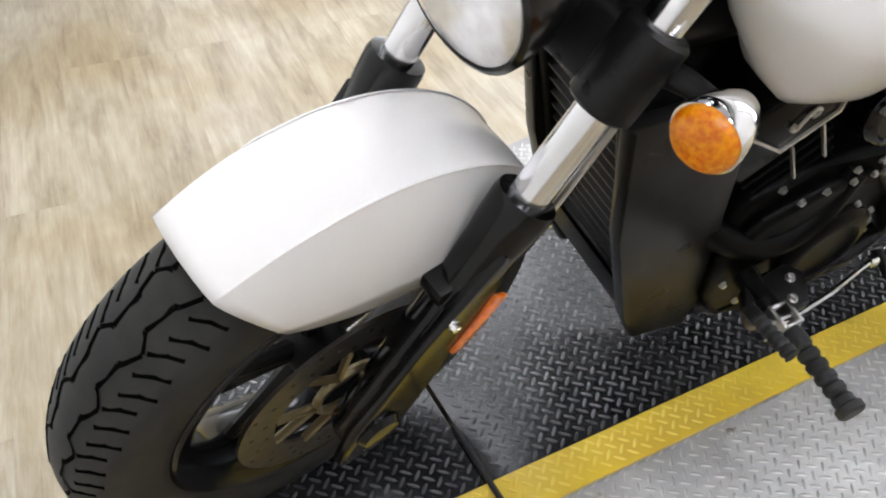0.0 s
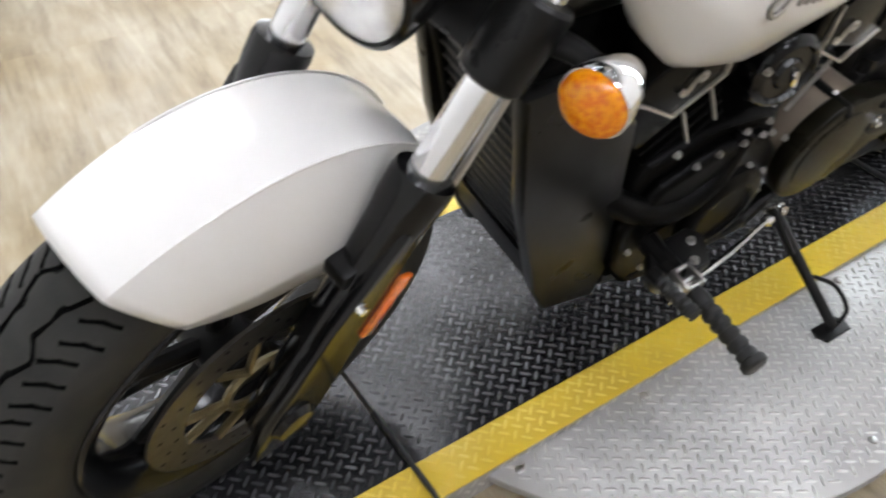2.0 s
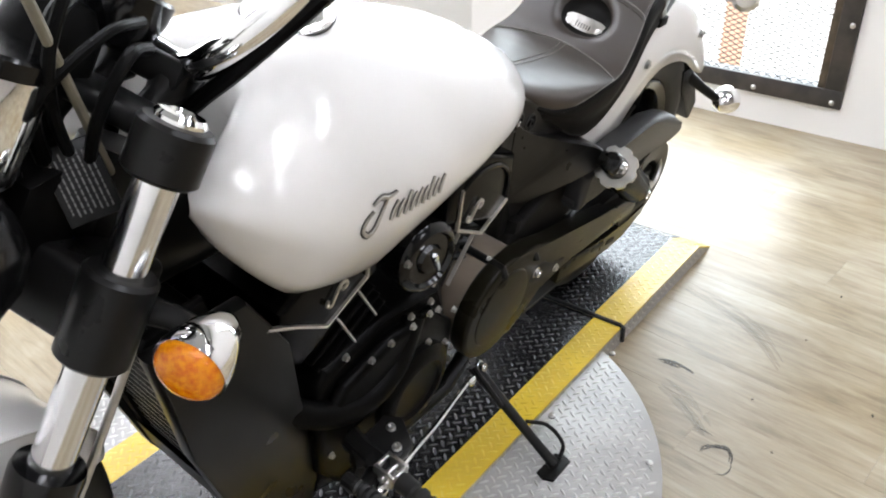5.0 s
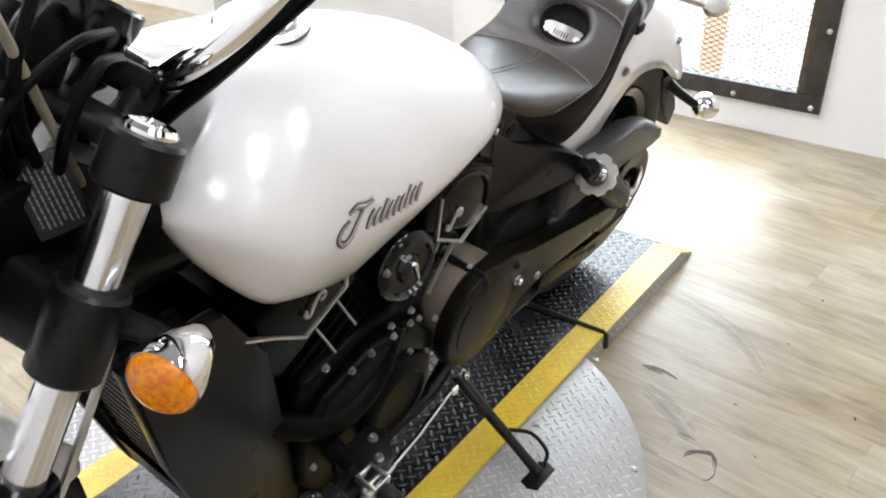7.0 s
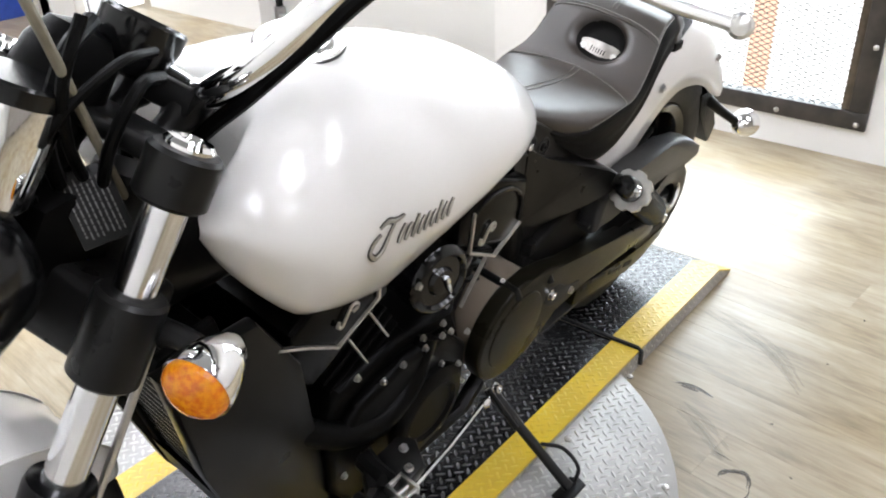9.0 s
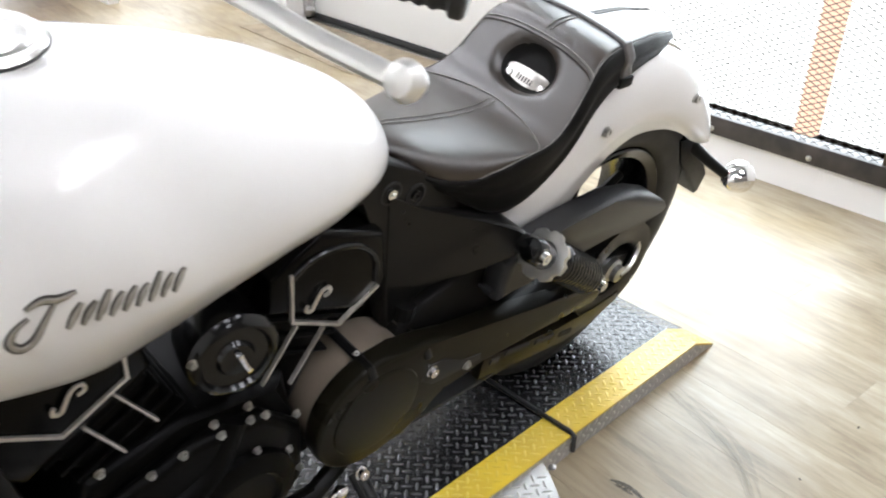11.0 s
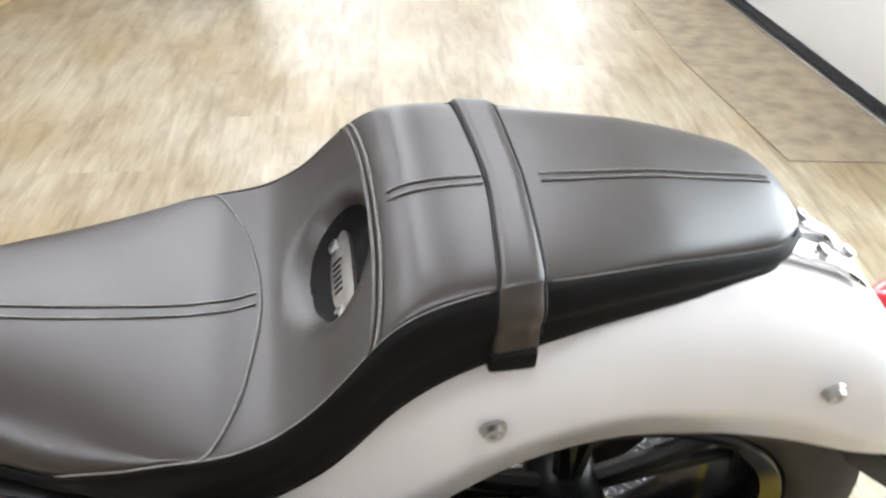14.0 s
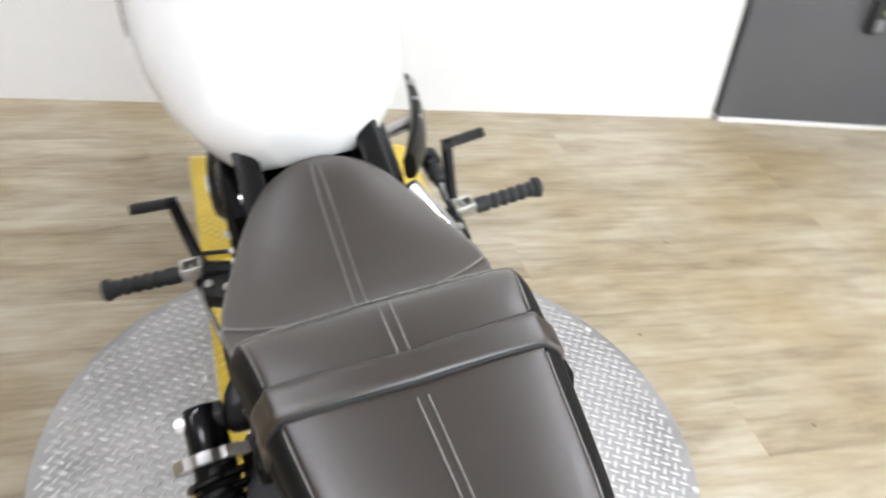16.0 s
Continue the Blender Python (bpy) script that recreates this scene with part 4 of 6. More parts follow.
                part("carrier_arm", bm, CARRIER, d)
        bm = B()
        torus_ring(bm, cx + Vector((0, y, 0)), (0, 1, 0), 0.043, 0.006, 28, 6)
        part("carrier_hub", bm, CARRIER, d, "bronze rotor carrier")
        # flat black discs paint the shade of the rotor's drilled holes
        bm = B()
        for i in range(40):
            a = 2 * math.pi * i / 40
            r = 0.112 + 0.028 * ((i * 3) % 5) / 4
            turned(bm, [(0, 0.0032), (0.0003, 0.0032)], (cx.x + math.cos(a) * r, cx.y + y + disc_side * 0.0027, cx.z + math.sin(a) * r), (0, disc_side, 0), 8)
        part("drill_holes", bm, SEAT_GAP, d)["kind"] = "stuff"
    return wh


front_wheel = wheel("front_wheel", FRONT, 0.319, 0.132, 0.208, bike, STEER, 1)
rear_wheel = wheel("rear_wheel", REAR, 0.319, 0.150, 0.208, bike, None, -1)


# ---- fenders ----
def u_shell(bm, stations, sharp_n=3.2, seg=22):
    """A fender skin over stations of (crown x, z, edge x, z, half width)."""
    rings = []
    for ox, oz, ix, iz, w in stations:
        ring = []
        for k in range(seg + 1):
            th = math.pi * k / seg
            cy, sy = math.cos(th), math.sin(th)
            y = w * math.copysign(abs(cy) ** (2 / sharp_n), cy)
            f = abs(sy) ** (2 / sharp_n)
            ring.append((ix + (ox - ix) * f, y, iz + (oz - iz) * f))
        rings.append(ring)
    ring_loft(bm, rings, close=False)
    return bm


def dense(table, n):
    """n stations eased between the rows of a table."""
    k = len(table)
    idx = [(i, *r) for i, r in enumerate(table)]
    return [smooth_table(idx, (k - 1) * i / (n - 1)) for i in range(n)]


REAR_FENDER = [
    (0.335, 0.590, 0.326, 0.497, 0.094), (0.315, 0.622, 0.305, 0.490, 0.100), (0.27, 0.655, 0.25, 0.486, 0.103),
    (0.20, 0.703, 0.195, 0.487, 0.104), (0.13, 0.727, 0.160, 0.535, 0.105), (0.05, 0.737, 0.100, 0.585, 0.105), (-0.03, 0.730, 0.03, 0.606, 0.104),
    (-0.10, 0.711, -0.066, 0.588, 0.103), (-0.165, 0.682, -0.14, 0.556, 0.101), (-0.225, 0.636, -0.20, 0.520, 0.099), (-0.275, 0.576, -0.25, 0.497, 0.096), (-0.303, 0.528, -0.287, 0.485, 0.092), (-0.314, 0.500, -0.306, 0.480, 0.088),
]
bm = B()
u_shell(bm, dense(REAR_FENDER, 44), 3.4, 26)
rear_fender = part("rear_fender", bm, WHITE_PAINT, bike, "pearl white rear fender")
solid(rear_fender, 0.005, -1)
for p in ((0.126, 0.104, 0.637), (-0.149, 0.1, 0.625)):
    for sg in (1, -1):
        bolt("fender_bolt", (p[0], sg * p[1], p[2]), (0, sg, 0), 0.0085, rear_fender, STEEL, 0.007)

fx, fz = FRONT.x, FRONT.z
FENDER_SECTION = [(0.0, 1.0), (0.25, 0.992), (0.48, 0.972), (0.62, 0.950), (0.665, 0.942), (0.70, 0.915), (0.76, 0.850), (0.86, 0.68), (0.95, 0.44), (1.0, 0.20), (0.985, 0.0)]
rings = []
for k in range(37):
    t = k / 36
    a, b = radians(65 + 84 * t), radians(70 + 75 * t)
    ro = 0.350 + 0.010 * math.sin(t * math.pi) - 0.020 * t * t
    ri = 0.200 + (0.050 * (1 - 2 * t) ** 3 if t < 0.5 else 0.110 * (2 * t - 1) ** 1.7)
    w = 0.086 - 0.008 * abs(2 * t - 1) ** 3
    ring = []
    for u, f in [(-q[0], q[1]) for q in FENDER_SECTION[:0:-1]] + FENDER_SECTION:
        r, an = ri + (ro - ri) * f, b + (a - b) * f
        crease = 0.0055 * math.exp(-((abs(u) - 0.65) / 0.05) ** 2) * math.sin(min(1.0, 2.2 * t) * math.pi / 2)
        ring.append((fx + (r + crease) * math.cos(an), u * w, fz + (r + crease) * math.sin(an)))
    rings.append(ring)
bm = B()
ring_loft(bm, rings, close=False)
bmesh.ops.transform(bm, matrix=STEER, verts=bm.verts)
half = len(FENDER_SECTION) - 1
beads = [[STEER @ Vector(r[half + k * sg]) for r in rings[7:-1]] for k in (4,) for sg in (-1, 1)]
front_fender = part("front_fender", bm, WHITE_PAINT, bike, "pearl white front fender with a raised side crease")
solid(front_fender, 0.005, -1)
for bead in beads:
    bm = B()
    tube(bm, bead, [0.0008] + [0.0017] * (len(bead) - 2) + [0.0008], 8)
    part("crease_bead", bm, WHITE_PAINT, front_fender)

# ---- fuel tank ----
# x, top z, low edge z, half width, height of the widest line
TANK = [
    (0.546, 0.738, 0.700, 0.028, 0.45), (0.554, 0.756, 0.690, 0.060, 0.45), (0.572, 0.774, 0.680, 0.090, 0.44), (0.61, 0.796, 0.670, 0.118, 0.42), (0.68, 0.832, 0.658, 0.146, 0.40),
    (0.78, 0.866, 0.648, 0.168, 0.38), (0.88, 0.892, 0.640, 0.182, 0.38), (0.97, 0.906, 0.636, 0.190, 0.40), (1.045, 0.908, 0.656, 0.190, 0.40), (1.085, 0.901, 0.668, 0.185, 0.41), (1.105, 0.896, 0.677, 0.181, 0.42),
    (1.150, 0.876, 0.728, 0.163, 0.45), (1.183, 0.852, 0.773, 0.134, 0.5), (1.200, 0.835, 0.800, 0.096, 0.5),
]


def tank_ring(x, n=44):
    zt, zb, w, hf = smooth_table(TANK, x)
    zm = zb + (zt - zb) * hf
    wl = w * float(np.interp(x, (0.55, 0.75, 1.0, 1.2), (0.80, 0.66, 0.80, 0.86)))
    ring = []
    for k in range(n):
        a = 2 * math.pi * k / n
        c, s = math.cos(a), math.sin(a)
        if s >= -1e-9:
            y = w * math.copysign(abs(c) ** (2 / 2.15), c)
            z = zm + (zt - zm) * abs(s)
        else:
            f, sg = (math.asin(min(1.0, -s)) / (math.pi / 2)), math.copysign(1, c)
            if f < 0.72:
                g = f / 0.72
                y, z = sg * (w + (wl - w) * g ** 1.35), zm + (zb + 0.004 - zm) * g ** 0.95
            else:
                g = (f - 0.72) / 0.28
                y, z = sg * wl * (1 - g) * 0.96, zb
        notch = 0.115 * math.exp(-((y / 0.075) ** 4)) * min(1.0, max(0.0, (x - 1.0) / 0.2)) ** 1.6
        ring.append(Vector((x - notch, y, z)))
    return ring


def tank_side(x, f):
    """A point on the tank's left lower flank: f from 0 at the widest line to 1 at the low edge."""
    zt, zb, w, hf = smooth_table(TANK, x)
    zm = zb + (zt - zb) * hf
    wl = w * float(np.interp(x, (0.55, 0.75, 1.0, 1.2), (0.80, 0.66, 0.80, 0.86)))
    if f < 0:
        s = -f * 0.5
        return Vector((x, w * abs(1 - s * s) ** (1 / 2.15), zm + (zt - zm) * s))
    return Vector((x, w + (wl - w) * f ** 1.35, zm + (zb + 0.004 - zm) * f ** 0.95))


bm = B()
xs = [0.5465 + (1.1995 - 0.5465) * (0.5 - 0.5 * math.cos(math.pi * i / 44)) for i in range(45)]
ring_loft(bm, [tank_ring(x) for x in xs])
tank = part("fuel_tank", bm, WHITE_PAINT, bike, "pearl white teardrop fuel tank", sharp=60)
# filler cap
cap_c = Vector((0.966, -0.010, 0.9045))
bm = B()
turned(bm, [(-0.004, 0.051), (0.003, 0.051), (0.006, 0.048), (0.006, 0.042), (0.0075, 0.040), (0.0085, 0.033), (0.009, 0.002)], cap_c, (0.05, 0.03, 1), 44)
cap = part("filler_cap", bm, CAP_BLACK, tank, "round polished filler cap")
bm = B()
box(bm, -0.014, 0.014, -0.009, 0.009, 0.007, 0.0125, 0.002, 2, Matrix.Translation(cap_c))
part("lock_cover", bm, CAP_BLACK, cap)
bm = B()
torus_ring(bm, cap_c + Vector((0, 0, 0.0005)), (0.05, 0.03, 1), 0.0515, 0.0012, 44, 6)
part("cap_seal", bm, RUBBER_SEAL, cap, "black rubber seal")


def letter_stroke(bm, pts, w0, lift, m):
    """A flat raised stroke with tapering ends in the plane of m."""
    q = [Vector((p[0], p[1], 0)) for p in pts]
    rows = []
    for i, p in enumerate(q):
        d = (q[min(i + 1, len(q) - 1)] - q[max(i - 1, 0)]).normalized()
        s = Vector((-d.y, d.x, 0)) * w0 * (0.45 + 0.55 * math.sin(math.pi * (i + 0.6) / (len(q) + 0.2)))
        rows.append([m @ (p - s), m @ (p - s * 0.5 + Vector((0, 0, lift))), m @ (p + s * 0.5 + Vector((0, 0, lift))), m @ (p + s)])
    ring_loft(bm, rows, close=False)


def flank_frame(x, f):
    o = tank_side(x, f)
    ex = (tank_side(x - 0.03, f) - tank_side(x + 0.03, f)).normalized()
    ez = (tank_side(x, f - 0.08) - tank_side(x, f + 0.08)).normalized()
    n = ex.cross(ez).normalized()
    if n.y < 0:
        n = -n
    ez = n.cross(ex).normalized()
    return Matrix(((ex.x, ez.x, n.x, o.x), (ex.y, ez.y, n.y, o.y), (ex.z, ez.z, n.z, o.z), (0, 0, 0, 1)))


# maker's emblem: plain script-like bars, not lettered
STROKES = [
    [(0.014, 0.006), (0.004, -0.002), (0.000, -0.012), (0.008, -0.019), (0.018, -0.014), (0.026, 0.000), (0.034, 0.015)],
    [(0.012, 0.013), (0.024, 0.018), (0.036, 0.016), (0.050, 0.019)],
] + [[(0.044 + 0.0118 * k, -0.012), (0.049 + 0.0118 * k, -0.002), (0.055 + 0.0118 * k, (0.008, 0.006, 0.013, 0.007)[k % 4])] for k in range(9)]
for st in STROKES:
    u0 = sum(p[0] for p in st) / len(st)
    m = flank_frame(1.045 - u0, -0.24)
    pts = smooth_path([((p[0] - u0) * 1.03, p[1] * 1.05, 0) for p in st], 5)
    for nm, wd, lf, mt in (("emblem_outline", 0.0045, 0.0012, LOGO_EDGE), ("emblem_bar", 0.0030, 0.0026, LOGO)):
        bm = B()
        letter_stroke(bm, pts, wd, lf, m)
        part(nm, bm, mt, tank)
# ---- seat ----
# x, crown z, edge z, edge half width, low z, low half width
SEAT = [
    (-0.122, 0.7300, 0.7220, 0.0260, 0.708, 0.024), (-0.115, 0.7443, 0.7277, 0.0420, 0.708, 0.042), (-0.095, 0.7508, 0.7341, 0.0560, 0.709, 0.058), (-0.050, 0.7594, 0.7462, 0.0682, 0.715, 0.072),
    (0.000, 0.7700, 0.7582, 0.0771, 0.723, 0.085), (0.060, 0.7760, 0.7662, 0.0855, 0.729, 0.098), (0.110, 0.7800, 0.7732, 0.0920, 0.728, 0.108), (0.155, 0.7820, 0.7732, 0.0980, 0.718, 0.113),
    (0.182, 0.7791, 0.7692, 0.1030, 0.706, 0.117), (0.203, 0.7641, 0.7584, 0.1070, 0.690, 0.120), (0.224, 0.7359, 0.7337, 0.1130, 0.664, 0.123), (0.248, 0.7058, 0.7048, 0.1168, 0.635, 0.123),
    (0.278, 0.6863, 0.6853, 0.1219, 0.607, 0.119), (0.312, 0.6783, 0.6773, 0.1258, 0.582, 0.115), (0.350, 0.6786, 0.6734, 0.1240, 0.569, 0.110), (0.390, 0.6834, 0.6626, 0.1190, 0.580, 0.104),
    (0.430, 0.6892, 0.6537, 0.1110, 0.608, 0.095), (0.470, 0.6971, 0.6561, 0.0960, 0.634, 0.084), (0.505, 0.7046, 0.6695, 0.0760, 0.660, 0.068), (0.530, 0.7053, 0.6839, 0.0520, 0.678, 0.048),
    (0.545, 0.6980, 0.6900, 0.0220, 0.688, 0.020),
]


def seat_pt(x, u):
    """Seat surface: u from -1 (right low edge) through 0 (crown) to 1 (left low edge)."""
    zt, zs, ye, zb, yb = smooth_table(SEAT, x)
    su, s = abs(u), math.copysign(1, u)
    if su <= 0.7:
        a = su / 0.7 * math.pi / 2
        y = ye * math.sin(a)
        z = zs + (zt - zs) * max(0.0, math.cos(a)) ** 0.64
    else:
        t = (su - 0.7) / 0.3
        y = ye + (yb - ye) * t + 0.006 * math.sin(min(1.0, t * 1.6) * math.pi)
        z = zs + (zb - zs) * t
    scoop = math.exp(-(((x - 0.234) / 0.026) ** 2 + ((s * y - 0.004) / 0.050) ** 2) ** 4) * 0.026
    skew = float(np.interp(x, (-0.115, 0.08, 0.2, 0.3), (-0.018, -0.008, -0.005, 0.0)))
    return Vector((x - scoop * 0.8, s * y + skew, z - scoop * 0.55))


bm = B()
us = [-1 + 2 * i / 60 for i in range(61)]
xs = [-0.1215 + 0.666 * i / 110 for i in range(111)]
rows = []
for x in xs:
    top = [seat_pt(x, u) for u in us]
    rows.append(top)
ring_loft(bm, [r[9:52] for r in rows], close=False)
seat = part("seat", bm, LEATHER, bike, "black vinyl two-up seat with stitched seams", sharp=70)

for cols in ((0, 10), (51, 61)):
    bm = B()
    ring_loft(bm, [r[cols[0]:cols[1]] for r in rows], close=False)
    solid(part("side_panel", bm, SIDE_VINYL, seat, "matte black side panel"), 0.004, 0)
bm = B()
ring_loft(bm, [[r[1], r[5], r[55], r[59]] for r in rows], close=True, cap=True)
part("seat_base", bm, SIDE_VINYL, seat)


def seat_line(name, pts, r, material, lift=0.0009):
    """Thread or piping over the seat through (x, u) points."""
    bm = B()
    p = smooth_path([(a, b, 0) for a, b in pts], 8)
    path = []
    for q in p:
        c = seat_pt(q.x, q.y)
        e = 0.004
        n = (seat_pt(q.x + e, q.y) - seat_pt(q.x - e, q.y)).cross(seat_pt(q.x, min(q.y + 0.02, 1)) - seat_pt(q.x, max(q.y - 0.02, -1)))
        n = n.normalized() if n.length > 0 else Vector((0, 0, 1))
        if n.z < 0 and abs(q.y) < 0.7 or n.y * q.y < 0 and abs(q.y) >= 0.7:
            n = -n
        path.append(c + n * lift)
    tube(bm, path, r, 6)
    return part(name, bm, material, seat)


for s in (-1, 1):
    du = 0.019 * s
    seat_line("centre_stitch", [(0.535, du * 1.4), (0.45, du * 1.2), (0.36, du), (0.290, du)], 0.0008, STITCH)
    seat_line("centre_stitch", [(0.190, du), (0.16, du), (0.124, du)], 0.0008, STITCH)
    seat_line("centre_stitch", [(0.082, du), (0.0, du), (-0.06, du * 1.1), (-0.104, du * 1.2)], 0.0008, STITCH)
    seat_line("edge_seam", [(0.455, 0.76 * s), (0.42, 0.70 * s), (0.36, 0.70 * s), (0.30, 0.70 * s), (0.25, 0.70 * s), (0.205, 0.70 * s), (0.17, 0.70 * s), (0.136, 0.70 * s)], 0.0010, STITCH)
    seat_line("edge_seam", [(0.094, 0.70 * s), (0.0, 0.70 * s), (-0.06, 0.70 * s), (-0.108, 0.70 * s)], 0.0010, STITCH)
    seat_line("base_piping", [(0.42, 0.985 * s), (0.36, 0.985 * s), (0.30, 0.985 * s), (0.25, 0.985 * s), (0.19, 0.985 * s), (0.115, 0.985 * s)], 0.0016, BLACK_SATIN)
seat_line("front_cross_seam", [(0.327, -0.69), (0.315, -0.5), (0.296, -0.25), (0.286, 0.0), (0.296, 0.25), (0.315, 0.5), (0.327, 0.69)], 0.0012, STITCH)
seat_line("ridge_seam", [(0.2100, -0.69), (0.2030, -0.4), (0.1990, -0.2), (0.1980, 0.0), (0.1990, 0.2), (0.2030, 0.4), (0.2100, 0.69)], 0.0013, STITCH)
seat_line("ridge_welt", [(0.2145, -0.69), (0.2075, -0.4), (0.2035, -0.2), (0.2025, 0.0), (0.2035, 0.2), (0.2075, 0.4), (0.2145, 0.69)], 0.0026, LEATHER, 0.0)
# passenger strap: a thick padded band that leans forward towards its ends
def strap_x(x, u):
    """The band narrows and leans forward from its middle to its ends."""
    f = (x - 0.083) / 0.038
    return x + 0.012 * (1 - f) * (1 - abs(u)) + (0.019 - 0.005 * f) * abs(u)


bm = B()
rows = []
for u in [-1.0 + 2.0 * i / 60 for i in range(61)]:
    row = []
    for k, x in enumerate((0.1212, 0.1204, 0.1170, 0.110, 0.102, 0.095, 0.0870, 0.0838, 0.0830)):
        c = seat_pt(strap_x(x, u), u)
        n = Vector((0, c.y * 1.3, (c.z - 0.69) * 1.2 if abs(u) < 0.7 else 0.012)).normalized()
        row.append(c + n * (-0.001, 0.0032, 0.0050, 0.0048, 0.0046, 0.0048, 0.0050, 0.0032, -0.001)[k])
    rows.append(row)
ring_loft(bm, rows, close=False)
strap = part("passenger_strap", bm, LEATHER, seat, "thick black vinyl strap across the seat", sharp=80)
# near-black lines paint the shade along the strap's edges
for xe, r, mt in ((0.0822, 0.0016, SEAT_GAP), (0.1220, 0.0012, SEAT_GAP)):
    seat_line("strap_edge", [(strap_x(xe, u), u) for u in (-0.95, -0.7, -0.35, 0.0, 0.35, 0.7, 0.95)], r, mt)
for s in (-1, 1):
    bm = B()
    c = seat_pt(strap_x(0.104, 1), s)
    box(bm, c.x - 0.0165, c.x + 0.0165, c.y - 0.007, c.y + 0.007, c.z - 0.012, c.z + 0.006, 0.003)
    part("strap_end", bm, SIDE_VINYL, seat)
# badge in its scoop, over a black liner that paints the hollow's shade
bm = B()
hub, rim_n = [], 48
for j in range(11):
    row = []
    for k in range(rim_n):
        q, a = j / 10 * 0.96 + 0.01, 2 * math.pi * k / rim_n
        x, y = 0.234 + 0.026 * q * math.cos(a), 0.004 + 0.050 * q * math.sin(a)
        ye = smooth_table(SEAT, x)[2]
        at = seat_pt(x, math.asin(max(-1.0, min(1.0, y / ye))) * 1.4 / math.pi)
        inward = seat_pt(0.236, 0) + Vector((0.024, 0, 0.018)) - at
        row.append(bm.verts.new(at + inward.normalized() * 0.0042 * (1.05 - (j / 10) ** 5)))
    hub.append(row)
for j in range(10):
    for k in range(rim_n):
        bm.faces.new((hub[j][k], hub[j + 1][k], hub[j + 1][(k + 1) % rim_n], hub[j][(k + 1) % rim_n]))
bm.faces.new(hub[0])
part("recess_shade_liner", bm, SIDE_VINYL, seat, "matte black liner painted in for shade of the oval recess")
bm = B()
bc = seat_pt(0.246, 0.0) + Vector((0, 0.005, 0))
nb = Vector((0.80, 0, 0.60)).normalized()
tb = Vector((0, 1, 0))
ub = nb.cross(tb)
BM = Matrix(((tb.x, ub.x, nb.x, bc.x), (tb.y, ub.y, nb.y, bc.y), (tb.z, ub.z, nb.z, bc.z + 0.003), (0, 0, 0, 1)))
out = []
for i in range(32):
    a = 2 * math.pi * i / 32
    out.append((0.0430 * math.copysign(abs(math.cos(a)) ** 0.5, math.cos(a)), 0.0185 * math.copysign(abs(math.sin(a)) ** 0.5, math.sin(a))))
slab(bm, out, 0.0, 0.004, "z", 0.001, BM)
badge = part("badge", bm, PEWTER, seat, "small pewter badge plate with two rivets")
for sx in (-1, 1):
    bm = B()
    turned(bm, [(0, 0.0062), (0.0018, 0.0062), (0.0024, 0.004), (0.0014, 0.0034), (0.0014, 0.0003)], BM @ Vector((sx * 0.0325, 0, 0.004)), nb, 12)
    part("rivet", bm, STEEL, seat)
bm = B()
for k in range(6):
    box(bm, -0.0165 + k * 0.0055, -0.0145 + k * 0.0055, -0.004, 0.005 + 0.002 * (k == 0), 0.004, 0.0048, 0.0, 1, BM)
part("badge_bars", bm, SEAT_GAP, seat)

# ---- front fork, clamps, headlamp ----
for s in (1, -1):
    leg = empty("fork_leg")
    leg.parent = bike
    leg.matrix_local = STEER
    y = s * 0.108
    bm = B()
    turned(bm, [(0.33, 0.0205), (0.697, 0.0205)], fork_at(0, y), AXIS, 28)
    part("stanchion", bm, FORK_TUBE, leg, "polished steel fork tube")
    bm = B()
    turned(bm, [(-0.045, 0.018), (-0.03, 0.027), (0.03, 0.029), (0.20, 0.029), (0.29, 0.031), (0.315, 0.034), (0.345, 0.035), (0.353, 0.033), (0.355, 0.022)], fork_at(0, y), AXIS, 28)
    part("slider", bm, BLACK_GLOSS, leg, "gloss black fork slider")
    bm = B()
    slab(bm, [(-0.045, -0.06), (0.015, -0.075), (0.04, 0.0), (0.035, 0.16), (0.02, 0.30), (-0.012, 0.30), (-0.03, 0.15), (-0.045, 0.02)], y + s * 0.012, y + s * 0.030, "y", 0.004,
         Matrix.Translation((FRONT.x, 0, FRONT.z)) @ Matrix.Rotation(-RAKE, 4, "Y"))
    part("leg_casting", bm, BLACK_GLOSS, leg)
    bm = B()
    box(bm, -0.010, 0.010, -0.003, 0.005, -0.048, 0.048, 0.0025, 2, Matrix.Translation(fork_at(0.185, y + s * 0.030, -0.034)) @ Matrix.Rotation(-RAKE, 4, "Y"))
    part("reflector", bm, ORANGE, leg, "orange side reflector")
    b = bolt("fender_bolt", fork_at(0.200, y + s * 0.030, 0.022), (0, s, 0), 0.0060, leg, CHROME, 0.008)
    bm = B()
    box(bm, -0.03, 0.02, -0.035 if s > 0 else 0.0, 0.0 if s > 0 else 0.035, -0.012, 0.012, 0.004, 2, Matrix.Translation(fork_at(0.225, y + s * 0.01, 0.02)))
    part("fender_bracket", bm, BLACK_SATIN, leg)
    bm = B()
    turned(bm, [(0.0, 0.03), (0.02, 0.03), (0.028, 0.024), (0.03, 0.002)], FRONT + Vector((0, y + s * 0.012, 0)), (0, s, 0), 24)
    part("axle_clamp", bm, BLACK_GLOSS, leg)

